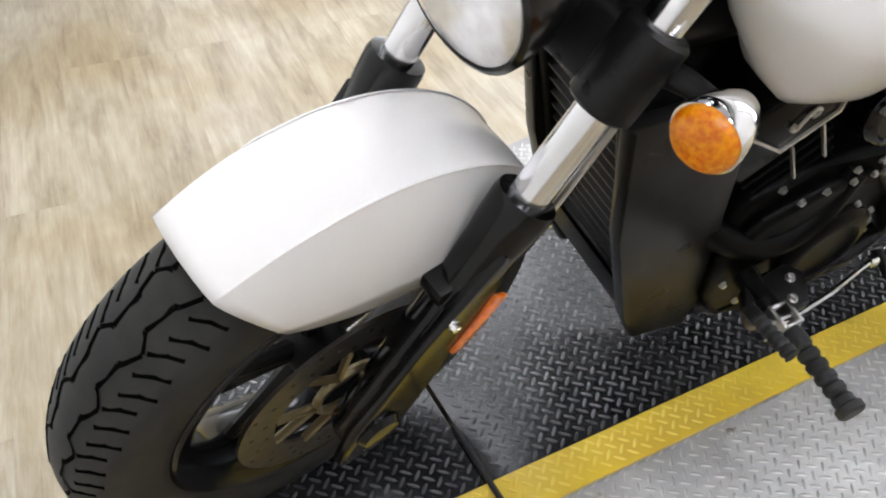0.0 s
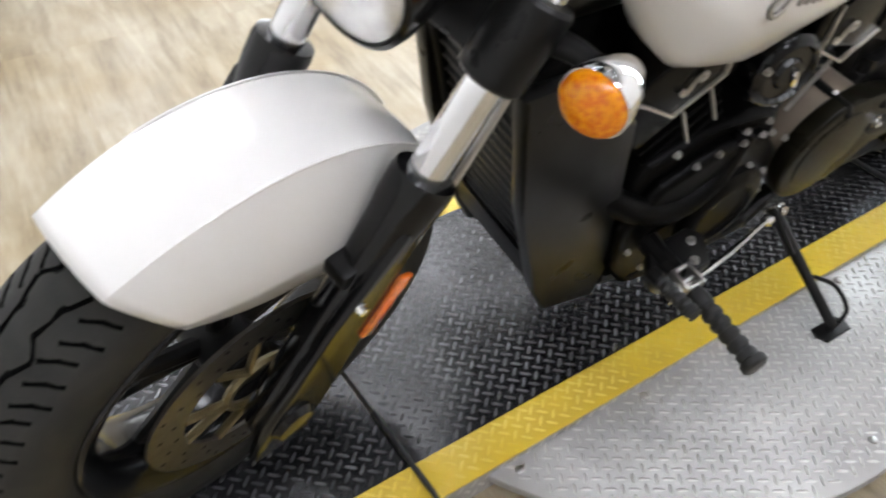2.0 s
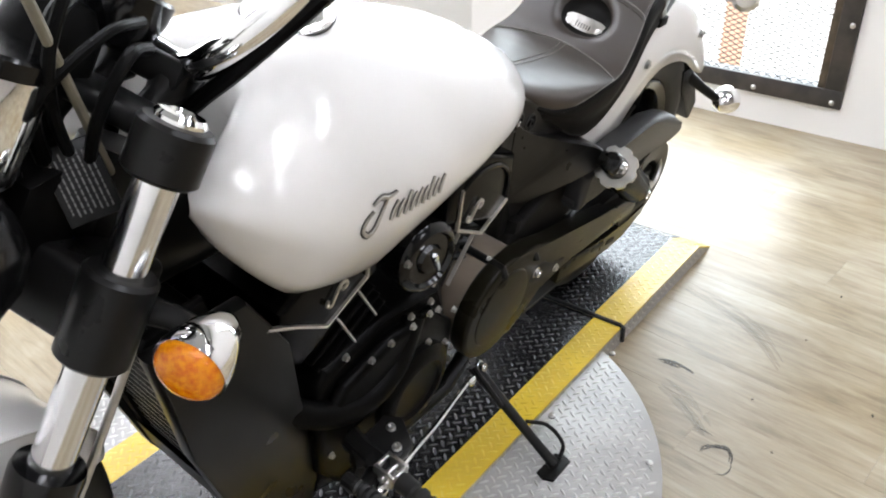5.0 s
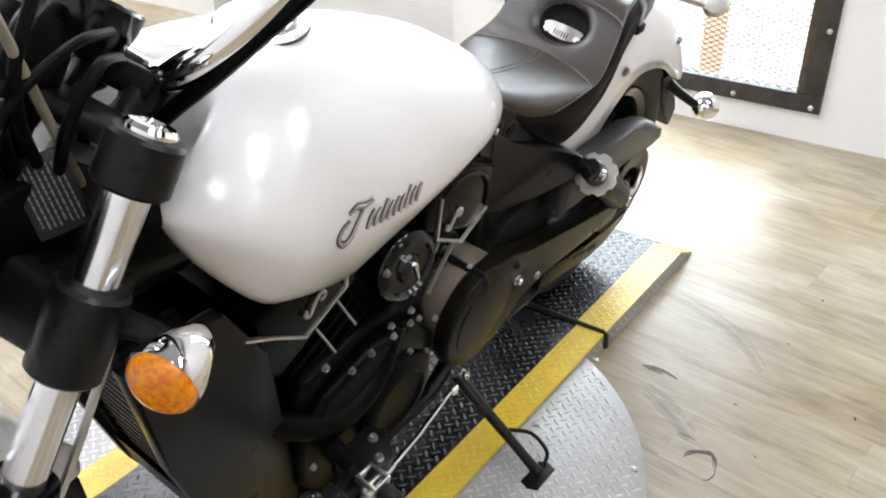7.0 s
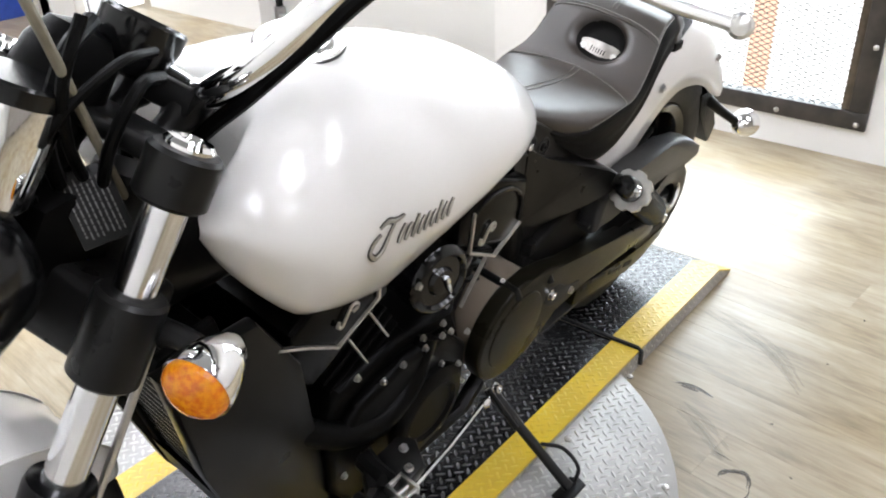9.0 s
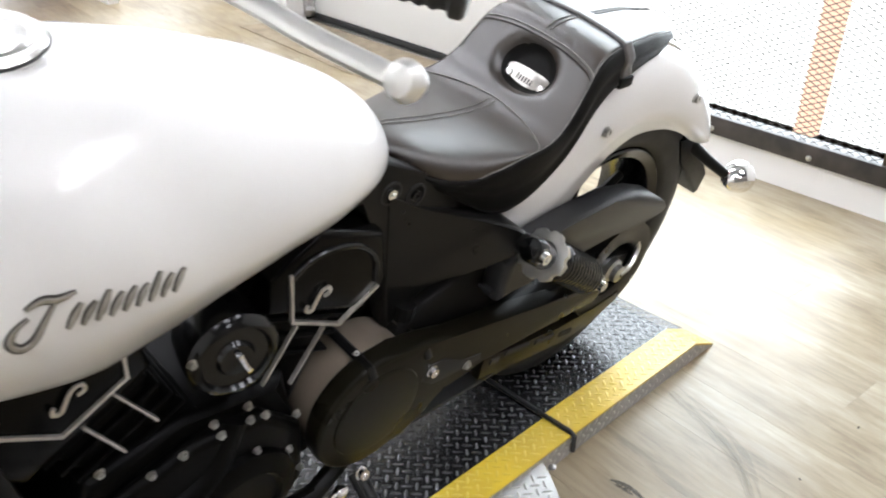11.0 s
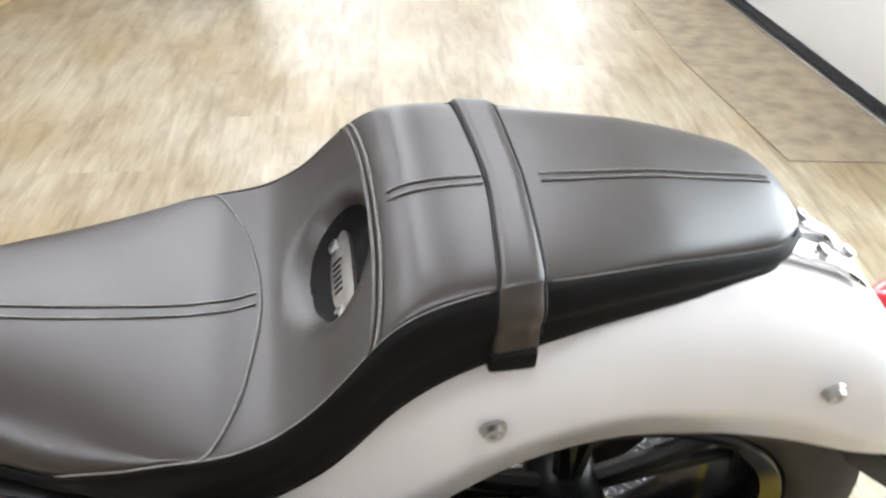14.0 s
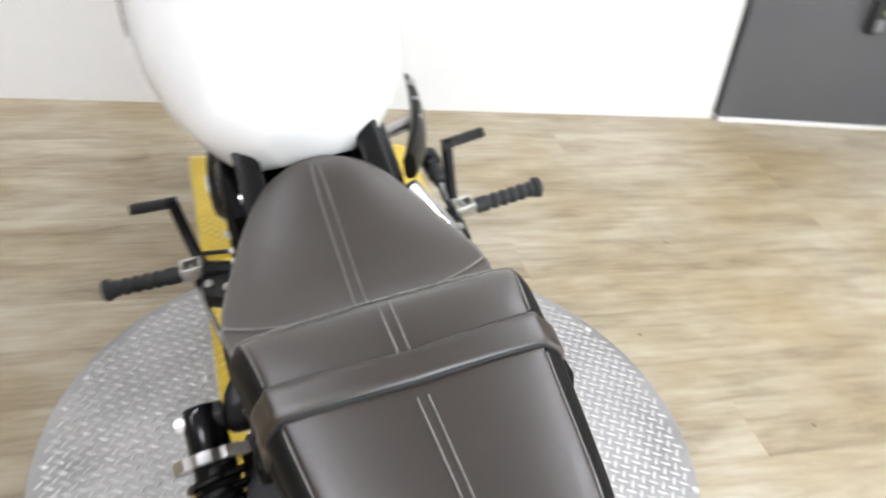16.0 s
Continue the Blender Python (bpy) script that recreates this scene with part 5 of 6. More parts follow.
clamps = empty("fork_clamps")
clamps.parent = bike
clamps.matrix_local = STEER
for d0, d1, nm in ((0.466, 0.555, "lower_clamp"), (0.645, 0.695, "upper_clamp")):
    for s in (1, -1):
        bm = B()
        turned(bm, [(d0, 0.030), (d0 + 0.004, 0.034), (d1 - 0.004, 0.034), (d1, 0.030), (d1, 0.021)], fork_at(0, s * 0.108), AXIS, 26)
        part(nm, bm, BLACK_SATIN, clamps)
    bm = B()
    thin = 0.012 if nm == "upper_clamp" else 0.0
    box(bm, -0.085 + thin * 2, 0.02 - thin, -0.10, 0.10, d0 + 0.008 + thin, d1 - 0.008, 0.010, 3, Matrix.Translation(FRONT) @ Matrix.Rotation(-RAKE, 4, "Y"))
    part(nm + "_bridge", bm, BLACK_SATIN, clamps)
for s in (1, -1):
    bm = B()
    turned(bm, [(0.693, 0.0235), (0.700, 0.0235), (0.704, 0.020), (0.705, 0.012), (0.702, 0.010), (0.702, 0.0005)], fork_at(0, s * 0.108), AXIS, 24)
    part("fork_cap", bm, CHROME, clamps, "chrome fork top cap")

lamp = empty("headlamp")
lamp.parent = bike
lamp.matrix_local = STEER
LC = fork_at(0.53, 0, 0.108)
LDIR = Vector((1, 0, -0.10)).normalized()
bm = B()
turned(bm, [(-0.072, 0.012), (-0.068, 0.038), (-0.055, 0.062), (-0.035, 0.074), (0.0, 0.082), (0.022, 0.086), (0.034, 0.086), (0.037, 0.081), (0.030, 0.077)], LC, LDIR, 44)
part("bucket", bm, BLACK_GLOSS, lamp, "gloss black headlamp bucket")
bm = B()
turned(bm, [(0.026, 0.0775), (0.032, 0.079), (0.036, 0.0775), (0.042, 0.068), (0.047, 0.05), (0.050, 0.02), (0.0505, 0.001)], LC, LDIR, 44)
part("lens", bm, CLEAR_LENS, lamp, "clear headlamp glass")
bm = B()
slab(bm, [(0.03, 0.50), (0.05, 0.52), (0.05, 0.60), (-0.01, 0.63), (-0.06, 0.60), (-0.06, 0.50)], -0.035, 0.035, "y", 0.008, Matrix.Translation(FRONT) @ Matrix.Rotation(-RAKE, 4, "Y"))
part("mount", bm, BLACK_PLASTIC, lamp)


gauge = empty("speedometer")
gauge.parent = bike
gauge.matrix_local = STEER
GC = STEER.inverted() @ Vector((1.331, 0.03, 0.932))
bm = B()
turned(bm, [(-0.052, 0.030), (-0.050, 0.038), (-0.044, 0.041), (0.040, 0.043), (0.044, 0.041)], GC, AXIS, 36)
part("can", bm, CHROME, gauge, "chrome gauge can")
bm = B()
turned(bm, [(0.040, 0.0435), (0.046, 0.044), (0.054, 0.044), (0.057, 0.041), (0.057, 0.001)], GC, AXIS, 36)
part("bezel", bm, BLACK_GLOSS, gauge, "black gauge bezel")


bm = B()
PC = STEER.inverted() @ Vector((1.158, -0.022, 0.962))
turned(bm, [(-0.045, 0.012), (-0.040, 0.026), (-0.025, 0.036), (-0.005, 0.041), (0.010, 0.042), (0.013, 0.039), (0.010, 0.036), (0.008, 0.001)], PC, (-0.55, 0, 0.83), 36)
part("pod", bm, BLACK_GLOSS, gauge, "gloss black gauge pod")


# ---- turn signals ----
def signal(name, c, face, r, lens, parent, m, stalk_to, length=0.062):
    sg = empty(name)
    sg.parent = parent
    if m:
        sg.matrix_local = m
    c, face = Vector(c), Vector(face).normalized()
    bm = B()
    turned(bm, [(-length, 0.004), (-length * 0.97, r * 0.26), (-length * 0.8, r * 0.52), (-length * 0.5, r * 0.80), (-length * 0.2, r * 0.96), (0, r), (0.004, r * 0.99), (0.004, r * 0.9)], c, face, 32)
    part("housing", bm, CHROME, sg, "chrome bullet housing")
    bm = B()
    turned(bm, [(0.0, r * 0.92), (0.006, r * 0.93), (0.012, r * 0.86), (0.018, r * 0.66), (0.022, r * 0.36), (0.0235, r * 0.02)], c, face, 32)
    part("lens", bm, lens, sg, "faceted plastic lens")
    bm = B()
    turned(bm, [(-length * 0.30, r * 0.10), (-length * 0.28, r * 0.34), (-length * 0.18, r * 0.60), (-0.004, r * 0.88), (-0.0035, r * 0.90), (-length * 0.19, r * 0.62), (-length * 0.31, r * 0.36), (-length * 0.33, r * 0.10)], c, face, 28)
    part("reflector", bm, REFLECTOR, sg, "bright reflector bowl")
    bm = B()
    turned(bm, [(-length * 0.29, r * 0.12), (-0.012, r * 0.12), (-0.006, r * 0.18), (-0.001, r * 0.17), (0.001, r * 0.02)], c, face, 16)
    part("bulb", bm, BULB_AMBER if lens is AMBER else CLEAR_LENS, sg)
    bm = B()
    u = face.orthogonal().normalized()
    w = face.cross(u)
    for rr, dd, n in ((0.0, 0.0225, 1), (0.26, 0.0215, 6), (0.50, 0.0190, 11), (0.74, 0.0145, 17)):
        for k in range(n):
            a = 2 * math.pi * (k + 0.5 * (n % 2)) / n
            ax = (face + (u * math.cos(a) + w * math.sin(a)) * rr * 0.9).normalized()
            turned(bm, [(-0.002, r * 0.135), (0.0004, r * 0.12), (0.0019, r * 0.02)], c + face * dd + (u * math.cos(a) + w * math.sin(a)) * r * rr, ax, 5)
    if lens is AMBER:
        bm.free()
    else:
        part("lens_relief", bm, lens, sg)["kind"] = "stuff"
    bm = B()
    tube(bm, [tuple(c - face * length * 0.55), tuple(c * 0.5 + Vector(stalk_to) * 0.5 - face * length * 0.35), tuple(stalk_to)], [0.010, 0.012, 0.016], 12)
    part("stalk", bm, BLACK_SATIN, sg)
    return sg


for s in (1, -1):
    signal("front_turn_signal", fork_at(0.517, s * 0.2045, 0.010), (1, s * 0.12, -0.06), 0.0345, AMBER, bike, STEER, fork_at(0.52, s * 0.11, -0.02))
    signal("rear_turn_signal", (-0.375, s * 0.150, 0.410), (-1, s * 0.1, 0.0), 0.034, CLEAR_LENS, bike, None, (-0.27, s * 0.05, 0.48), 0.05)

# ---- handlebar and controls ----
bars = empty("handlebar")
bars.parent = bike
bars.matrix_local = STEER
UNSTEER = STEER.inverted()


def on_bar(x, y, z, s=1):
    """A place on the left bar as it stands turned, for side s of the straight bar."""
    q = UNSTEER @ Vector((x, y, z))
    return Vector((q.x, q.y * s, q.z))


BAR = [on_bar(*p) for p in ((1.130, 0.022, 0.905), (1.128, 0.060, 0.930), (1.104, 0.092, 0.966), (1.062, 0.120, 1.013), (1.020, 0.148, 1.058), (0.996, 0.185, 1.092), (0.980, 0.240, 1.110), (0.955, 0.305, 1.118), (0.872, 0.418, 1.112))]
MID = Vector((BAR[0].x, 0, BAR[0].z))
bm = B()
tube(bm, smooth_path([Vector((q.x, -q.y, q.z)) for q in BAR[::-1]] + [MID] + BAR, 5), 0.0158, 16)
part("bar", bm, CHROME, bars, "chrome pull-back handlebar")
for s in (1, -1):
    bm = B()
    p0, p1 = on_bar(0.950, 0.312, 1.118, s), on_bar(0.868, 0.424, 1.112, s)
    d = p1 - p0
    ribs = [(0.09 + k * 0.014, 0.0176 if k % 4 < 2 else 0.0164) for k in range(60)]
    along = [(0.0, 0.016), (0.02, 0.0195), (0.06, 0.0195), (0.075, 0.0165)] + ribs + [(0.93, 0.0165), (0.945, 0.0195), (0.985, 0.0195), (1.0, 0.0175)]
    tube(bm, [p0 + d * a for a, r in along], [r for a, r in along], 18)
    part("grip", bm, GRIP_RUBBER, bars, "black ribbed rubber grip")
    bm = B()
    tube(bm, smooth_path([on_bar(0.985, 0.195, 1.072, s), on_bar(0.973, 0.229, 1.068, s), on_bar(0.963, 0.284, 1.081, s), on_bar(0.953, 0.335, 1.087, s), on_bar(0.940, 0.394, 1.083, s), on_bar(0.928, 0.438, 1.081, s)], 4), [0.012] * 6 + [0.0105] * 5 + [0.0075] * 10, 12, flat=0.75)
    turned(bm, [(-0.011, 0.002), (-0.008, 0.008), (0, 0.011), (0.008, 0.008), (0.011, 0.002)], on_bar(0.925, 0.444, 1.081, s), (1, 0, 0.4), 14)
    part("lever", bm, LEVER_SILVER, bars, "silver hand lever with a ball end")
    bm = B()
    box(bm, -0.028, 0.028, -0.022, 0.022, -0.022, 0.024, 0.008, 3, Matrix.Translation(on_bar(0.968, 0.275, 1.116, s)) @ Matrix.Rotation(s * 0.9, 4, 'Z'))
    part("switch_housing", bm, BLACK_PLASTIC, bars)
    bm = B()
    turned(bm, [(0, 0.016), (0.03, 0.016), (0.04, 0.021), (0.066, 0.021), (0.07, 0.017)], (1.192, s * 0.030, 0.872), Vector((-0.80, 0, 0.42)), 18)
    part("riser", bm, BLACK_SATIN, bars)
# clutch and brake lines hug the bar
LINE = ((0.972, 0.262, 1.094), (0.998, 0.205, 1.082), (1.036, 0.160, 1.042), (1.077, 0.120, 0.982), (1.118, 0.080, 0.922), (1.136, 0.045, 0.880), (1.152, 0.020, 0.840), (1.18, 0.01, 0.76))
for s, nm in ((1, "clutch_cable"), (-1, "brake_hose")):
    bm = B()
    tube(bm, smooth_path([on_bar(*p, s) for p in LINE], 6), 0.0088, 10)
    part(nm, bm, BLACK_PLASTIC, bars)
# gauge and clamp over the risers
bm = B()
slab(bm, [(-0.022, -0.046), (0.024, -0.046), (0.030, 0.0), (0.024, 0.046), (-0.022, 0.046), (-0.026, 0.0)], -0.016, 0.014, "z", 0.006, Matrix.Translation((1.140, 0, 0.900)) @ Matrix.Rotation(radians(-32), 4, "Y"), 3)
part("bar_clamp", bm, BLACK_SATIN, bars, "black handlebar clamp")
bm = B()
tube(bm, smooth_path([tuple(fork_at(0.53, 0.105, -0.062)), tuple(fork_at(0.40, 0.112, -0.060)), tuple(fork_at(0.27, 0.118, -0.052)), tuple(fork_at(0.20, 0.120, -0.036))], 4), 0.0048, 10)
part("steel_line", bm, STEEL, bars, "grey steel brake line beside the fork")
bm = B()
tube(bm, smooth_path([tuple(UNSTEER @ Vector(p)) for p in ((1.335, 0.085, 1.12), (1.305, 0.078, 1.035), (1.272, 0.062, 0.945), (1.235, 0.036, 0.855), (1.202, 0.012, 0.778))], 5), 0.0045, 10)
part("sheathed_cable", bm, mat("tan_cable_sheath", (0.20, 0.18, 0.13), 0.5, 0, 40, 0.3), bars, "dull tan sheathed cable")

# wiring behind the gauge
bm = B()
turned(bm, [(0, 0.010), (0.006, 0.030), (0.03, 0.042), (0.07, 0.046), (0.10, 0.040), (0.13, 0.044), (0.155, 0.034), (0.16, 0.005)], UNSTEER @ Vector((1.205, -0.035, 0.975)), UNSTEER.to_3x3() @ Vector((0.62, 0.05, -0.78)), 20)
part("wiring_boot", bm, BLACK_PLASTIC, bars, "black rubber wiring boot")
LOOM = (((1.262, 0.060, 1.030), (1.292, 0.072, 0.985), (1.288, 0.060, 0.925), (1.258, 0.030, 0.850), (1.235, 0.01, 0.79)),
        ((1.190, 0.045, 0.975), (1.240, 0.066, 0.985), (1.300, 0.070, 0.955), (1.318, 0.045, 0.890), (1.300, 0.02, 0.82)),
        ((1.175, 0.030, 0.940), (1.215, 0.058, 0.955), (1.252, 0.064, 0.915), (1.256, 0.045, 0.850), (1.24, 0.02, 0.79)),
        ((1.225, 0.010, 1.000), (1.270, 0.040, 0.990), (1.298, 0.045, 0.930), (1.285, 0.030, 0.865), (1.26, 0.01, 0.80)))
for run, rad in zip(LOOM, (0.0055, 0.0045, 0.0060, 0.0075)):
    bm = B()
    tube(bm, smooth_path([tuple(UNSTEER @ Vector(p)) for p in run], 6), rad, 10)
    part("wiring_sleeve", bm, BLACK_PLASTIC, bars)

# ---- frame, radiator ----
frame_part = empty("frame")
frame_part.parent = bike
for s in (1, -1):
    a, b = s * 0.088, s * 0.112
    bm = B()
    slab(bm, [(1.26, 0.66), (1.13, 0.66), (1.06, 0.55), (0.985, 0.21), (0.99, 0.15), (1.10, 0.18), (1.135, 0.25), (1.21, 0.46)], min(a, b), max(a, b), "y", 0.007)
    part("down_rail", bm, BLACK_SATIN, frame_part, "dark cast frame down rail")
    bm = B()
    slab(bm, [(0.60, 0.705), (0.585, 0.725), (0.50, 0.672), (0.36, 0.562), (0.30, 0.540), (0.285, 0.470), (0.40, 0.400), (0.47, 0.365), (0.53, 0.40), (0.545, 0.52), (0.575, 0.62), (0.61, 0.66)], min(s * 0.056, s * 0.084), max(s * 0.056, s * 0.084), "y", 0.008)
    side = part("side_casting", bm, BLACK_SATIN, frame_part, "black cast rear frame panel")
    bm = B()
    out = smooth_path([(0.565, 0.665, 0), (0.50, 0.622, 0), (0.43, 0.592, 0), (0.385, 0.578, 0), (0.352, 0.566, 0), (0.334, 0.548, 0), (0.340, 0.524, 0), (0.372, 0.505, 0), (0.395, 0.47, 0), (0.40, 0.42, 0), (0.45, 0.385, 0), (0.52, 0.40, 0), (0.545, 0.50, 0)], 3)
    cx, cz = 0.46, 0.53
    rings = []
    for sh, dy in ((1.0, None), (1.0, -0.012), (0.985, -0.004), (0.95, 0.0)):
        ring = []
        for q in out:
            x, z = cx + (q.x - cx) * sh, cz + (q.y - cz) * sh
            swell = float(np.interp(x, (0.335, 0.36, 0.40, 0.45, 0.52), (0.158, 0.150, 0.122, 0.098, 0.086)))
            swell -= 0.045 * max(0.0, min(1.0, (0.50 - z) / 0.08)) * max(0.0, min(1.0, (0.47 - x) / 0.05))
            ring.append((x, s * (0.052 if dy is None else max(0.06, swell + dy)), z))
        rings.append(ring)
    ring_loft(bm, rings)
    part("shock_mount", bm, BLACK_SATIN, frame_part)
    bm = B()
    tube(bm, [(0.99, s * 0.10, 0.19), (0.85, s * 0.11, 0.15), (0.65, s * 0.11, 0.15), (0.52, s * 0.10, 0.25), (0.50, s * 0.09, 0.45)], 0.016, 10)
    part("lower_rail", bm, BLACK_SATIN, frame_part)
    for p, r in (((0.557, s * 0.084, 0.661), 0.0105), ((0.513, s * 0.084, 0.643), 0.0105)):
        bm = B()
        turned(bm, [(0, r * 1.7), (0.0015, r * 1.7), (0.002, r * 1.35), (-0.004, r * 1.3), (-0.004, 0.001)], p, (0, s, 0), 20)
        part("bolt_recess", bm, SEAT_GAP, frame_part)
        bolt("frame_bolt", (p[0], p[1] - s * 0.002, p[2]), (0, s, 0), r * 0.75, frame_part, CHROME if p[0] > 0.53 else BLACK_SATIN, 0.006)
bm = B()
tube(bm, [(1.26, 0, 0.70), (1.05, 0, 0.70), (0.8, 0, 0.66), (0.55, 0, 0.62)], [0.045, 0.045, 0.035, 0.03], 14)
part("backbone", bm, BLACK_SATIN, frame_part)
bm = B()
turned(bm, [(0.465, 0.036), (0.475, 0.040), (0.58, 0.042), (0.62, 0.036)], FRONT + Vector((-0.075, 0, -0.03)), AXIS, 24)
part("head_tube", bm, BLACK_SATIN, frame_part)

radiator = empty("radiator")
radiator.parent = bike
RM = Matrix.Translation((1.138, 0, 0.452)) @ Matrix.Rotation(radians(17), 4, "Y")
bm = B()
box(bm, -0.03, 0.018, -0.080, 0.080, -0.215, 0.215, 0.008, 2, RM)
part("core", bm, BLACK_PLASTIC, radiator)
bm = B()
for k in range(40):
    z = -0.205 + k * 0.0105
    box(bm, 0.018, 0.022, -0.074, 0.074, z, z + 0.0022, 0, 1, RM)
part("fin_pack", bm, mat("radiator_fin_metal", (0.035, 0.034, 0.033), 0.4, 0.6, 60, 0.3), radiator)["kind"] = "stuff"
for k in range(17):
    bm = B()
    z = -0.198 + k * 0.0245
    slab(bm, [(0.020, z), (0.046, z - 0.010), (0.046, z - 0.006), (0.020, z + 0.005)], -0.076, 0.076, "y", 0.0, RM)
    part("slat", bm, BLACK_SATIN, radiator)
for s in (1, -1):
    bm = B()
    slab(bm, [(-0.035, -0.196), (-0.028, -0.214), (-0.010, -0.225), (0.020, -0.229), (0.038, -0.224), (0.048, -0.210), (0.052, -0.185), (0.052, 0.225), (0.04, 0.235), (-0.035, 0.225)], min(s * 0.074, s * 0.090), max(s * 0.074, s * 0.090), "y", 0.006, RM)
    part("side_cheek", bm, BLACK_PLASTIC, radiator)
bm = B()
slab(bm, [(0.0, -0.226), (0.026, -0.228), (0.044, -0.218), (0.054, -0.190), (0.055, -0.12), (0.03, -0.17), (0.0, -0.18)], -0.092, 0.092, "y", 0.006, RM)
part("lower_shroud", bm, BLACK_PLASTIC, radiator, "black plastic lower shroud")

LBL = Matrix.Translation((1.272, 0.058, 0.856)) @ look((0, 0, 0), (-0.45, -0.72, -0.55)).to_3x3().to_4x4() @ Matrix.Rotation(radians(-72), 4, "Z") @ Matrix.Scale(0.56, 4)
bm = B()
box(bm, -0.062, 0.062, -0.042, 0.042, -0.004, 0.0, 0.002, 2, LBL)
plate = part("label_plate", bm, BLACK_SATIN, frame_part, "black information plate with small grey lines")
bm = B()
rngl = random.Random(7)
for k in range(8):
    x = -0.050 + rngl.uniform(0, 0.02)
    while x < 0.044:
        w = rngl.uniform(0.003, 0.014)
        box(bm, x, min(x + w, 0.05), -0.032 + k * 0.0085, -0.032 + k * 0.0085 + 0.0026, 0.0002, 0.0008, 0, 1, LBL)
        x += w + 0.0022
part("label_print", bm, mat("grey_label_print", (0.10, 0.10, 0.096), 0.6), plate)["kind"] = "stuff"
bm = B()
box(bm, -0.012, 0.012, -0.010, 0.010, -0.008, 0.008, 0.003, 2, Matrix.Translation((1.285, 0.03, 0.785)))
part("blue_connector", bm, BLUE, frame_part, "small blue plug")

# ---- engine ----
engine = empty("engine")
engine.parent = bike
bm = B()
slab(bm, [(1.0, 0.20), (1.03, 0.32), (0.98, 0.43), (0.86, 0.45), (0.715, 0.45), (0.700, 0.36), (0.695, 0.25), (0.715, 0.14), (0.92, 0.13)], -0.105, 0.105, "y", 0.02, seg=3)
slab(bm, [(0.74, 0.44), (0.60, 0.44), (0.48, 0.42), (0.46, 0.30), (0.52, 0.17), (0.74, 0.13)], -0.10, 0.045, "y", 0.015, seg=2)
part("crankcase", bm, ENGINE_BLACK, engine, "black crinkle crankcase")


def cylinder_bank(base, top, name):
    bk = empty(name)
    bk.parent = engine
    base, top = Vector(base), Vector(top)
    ax = (top - base).normalized()
    ang = math.atan2(ax.x, ax.z)
    M = Matrix.Translation(base) @ Matrix.Rotation(ang, 4, "Y")
    L = (top - base).length
    bm = B()
    box(bm, -0.062, 0.062, -0.082, 0.082, -0.02, L * 0.62, 0.014, 3, M)
    part("barrel", bm, ENGINE_BLACK, bk)
    for k in range(3 if name == "rear_cylinder" else 0, 6):
        bm = B()
        z = 0.03 + k * L * 0.09
        box(bm, -0.070, 0.070, -0.092, 0.092, z, z + 0.006, 0.002, 1, M)
        part("fin", bm, ENGINE_BLACK, bk)
    bm = B()
    slab(bm, [(-0.085, L * 0.62), (0.085, L * 0.62), (0.10, L * 0.78), (0.055, L * 1.0), (-0.055, L * 1.0), (-0.10, L * 0.78)], -0.108, 0.108, "y", 0.010, M, 3)
    part("head_cover", bm, HEAD_BLACK, bk, "black faceted cylinder head cover")
    return bk


cylinder_bank((0.86, 0, 0.36), (1.03, 0, 0.63), "front_cylinder")
cylinder_bank((0.75, 0, 0.36), (0.63, 0, 0.645), "rear_cylinder")


def edge_trim(pts, w=0.0042, y=0.112):
    bm = B()
    for a, b in zip(pts, pts[1:]):
        a, b = Vector((a[0], 0, a[1])), Vector((b[0], 0, b[1]))
        d = (b - a).normalized()
        n = Vector((-d.z, 0, d.x)) * w * 0.5
        ring_loft(bm, [[p + n + Vector((0, y - 0.006, 0)), p + n + Vector((0, y, 0)), p - n + Vector((0, y, 0)), p - n + Vector((0, y - 0.006, 0))] for p in (a - d * w * 0.3, b + d * w * 0.3)])
    return part("edge_trim", bm, TRIM, engine, "thin machined silver edge line", smooth=False)


edge_trim([(1.100, 0.598), (1.051, 0.571), (0.996, 0.535), (0.924, 0.578), (0.926, 0.612)], 0.0038)
edge_trim([(0.939, 0.561), (0.894, 0.490)], 0.0026)
edge_trim([(0.975, 0.534), (0.934, 0.465)], 0.0026)
edge_trim([(0.723, 0.620), (0.717, 0.545), (0.642, 0.502), (0.583, 0.540)], 0.0038)
edge_trim([(0.710, 0.535), (0.756, 0.459)], 0.0026)
edge_trim([(0.667, 0.511), (0.713, 0.435)], 0.0026)


def curl(c, parent):
    """A small plain curled bar."""
    bm = B()
    pts = [(0.016, -0.006), (0.018, -0.014), (0.010, -0.017), (0.004, -0.006), (-0.004, 0.008), (-0.014, 0.010), (-0.016, 0.002), (-0.008, -0.002)]
    tube(bm, smooth_path([(c[0] + x, c[1], c[2] + z) for x, z in pts], 4), 0.0026, 6)
    part("curl", bm, TRIM, parent, "small gold curl")


bm = B()
tube(bm, smooth_path([(0.585, 0.108, 0.548), (0.592, 0.109, 0.590), (0.622, 0.109, 0.622), (0.662, 0.109, 0.634), (0.700, 0.109, 0.630), (0.722, 0.108, 0.612)], 5), 0.0042, 10)
part("cover_rim", bm, BLACK_GLOSS, engine, "rounded gloss rim of the rear head cover")
curl((0.682, 0.1135, 0.571), engine)
curl((0.985, 0.1135, 0.590), engine)
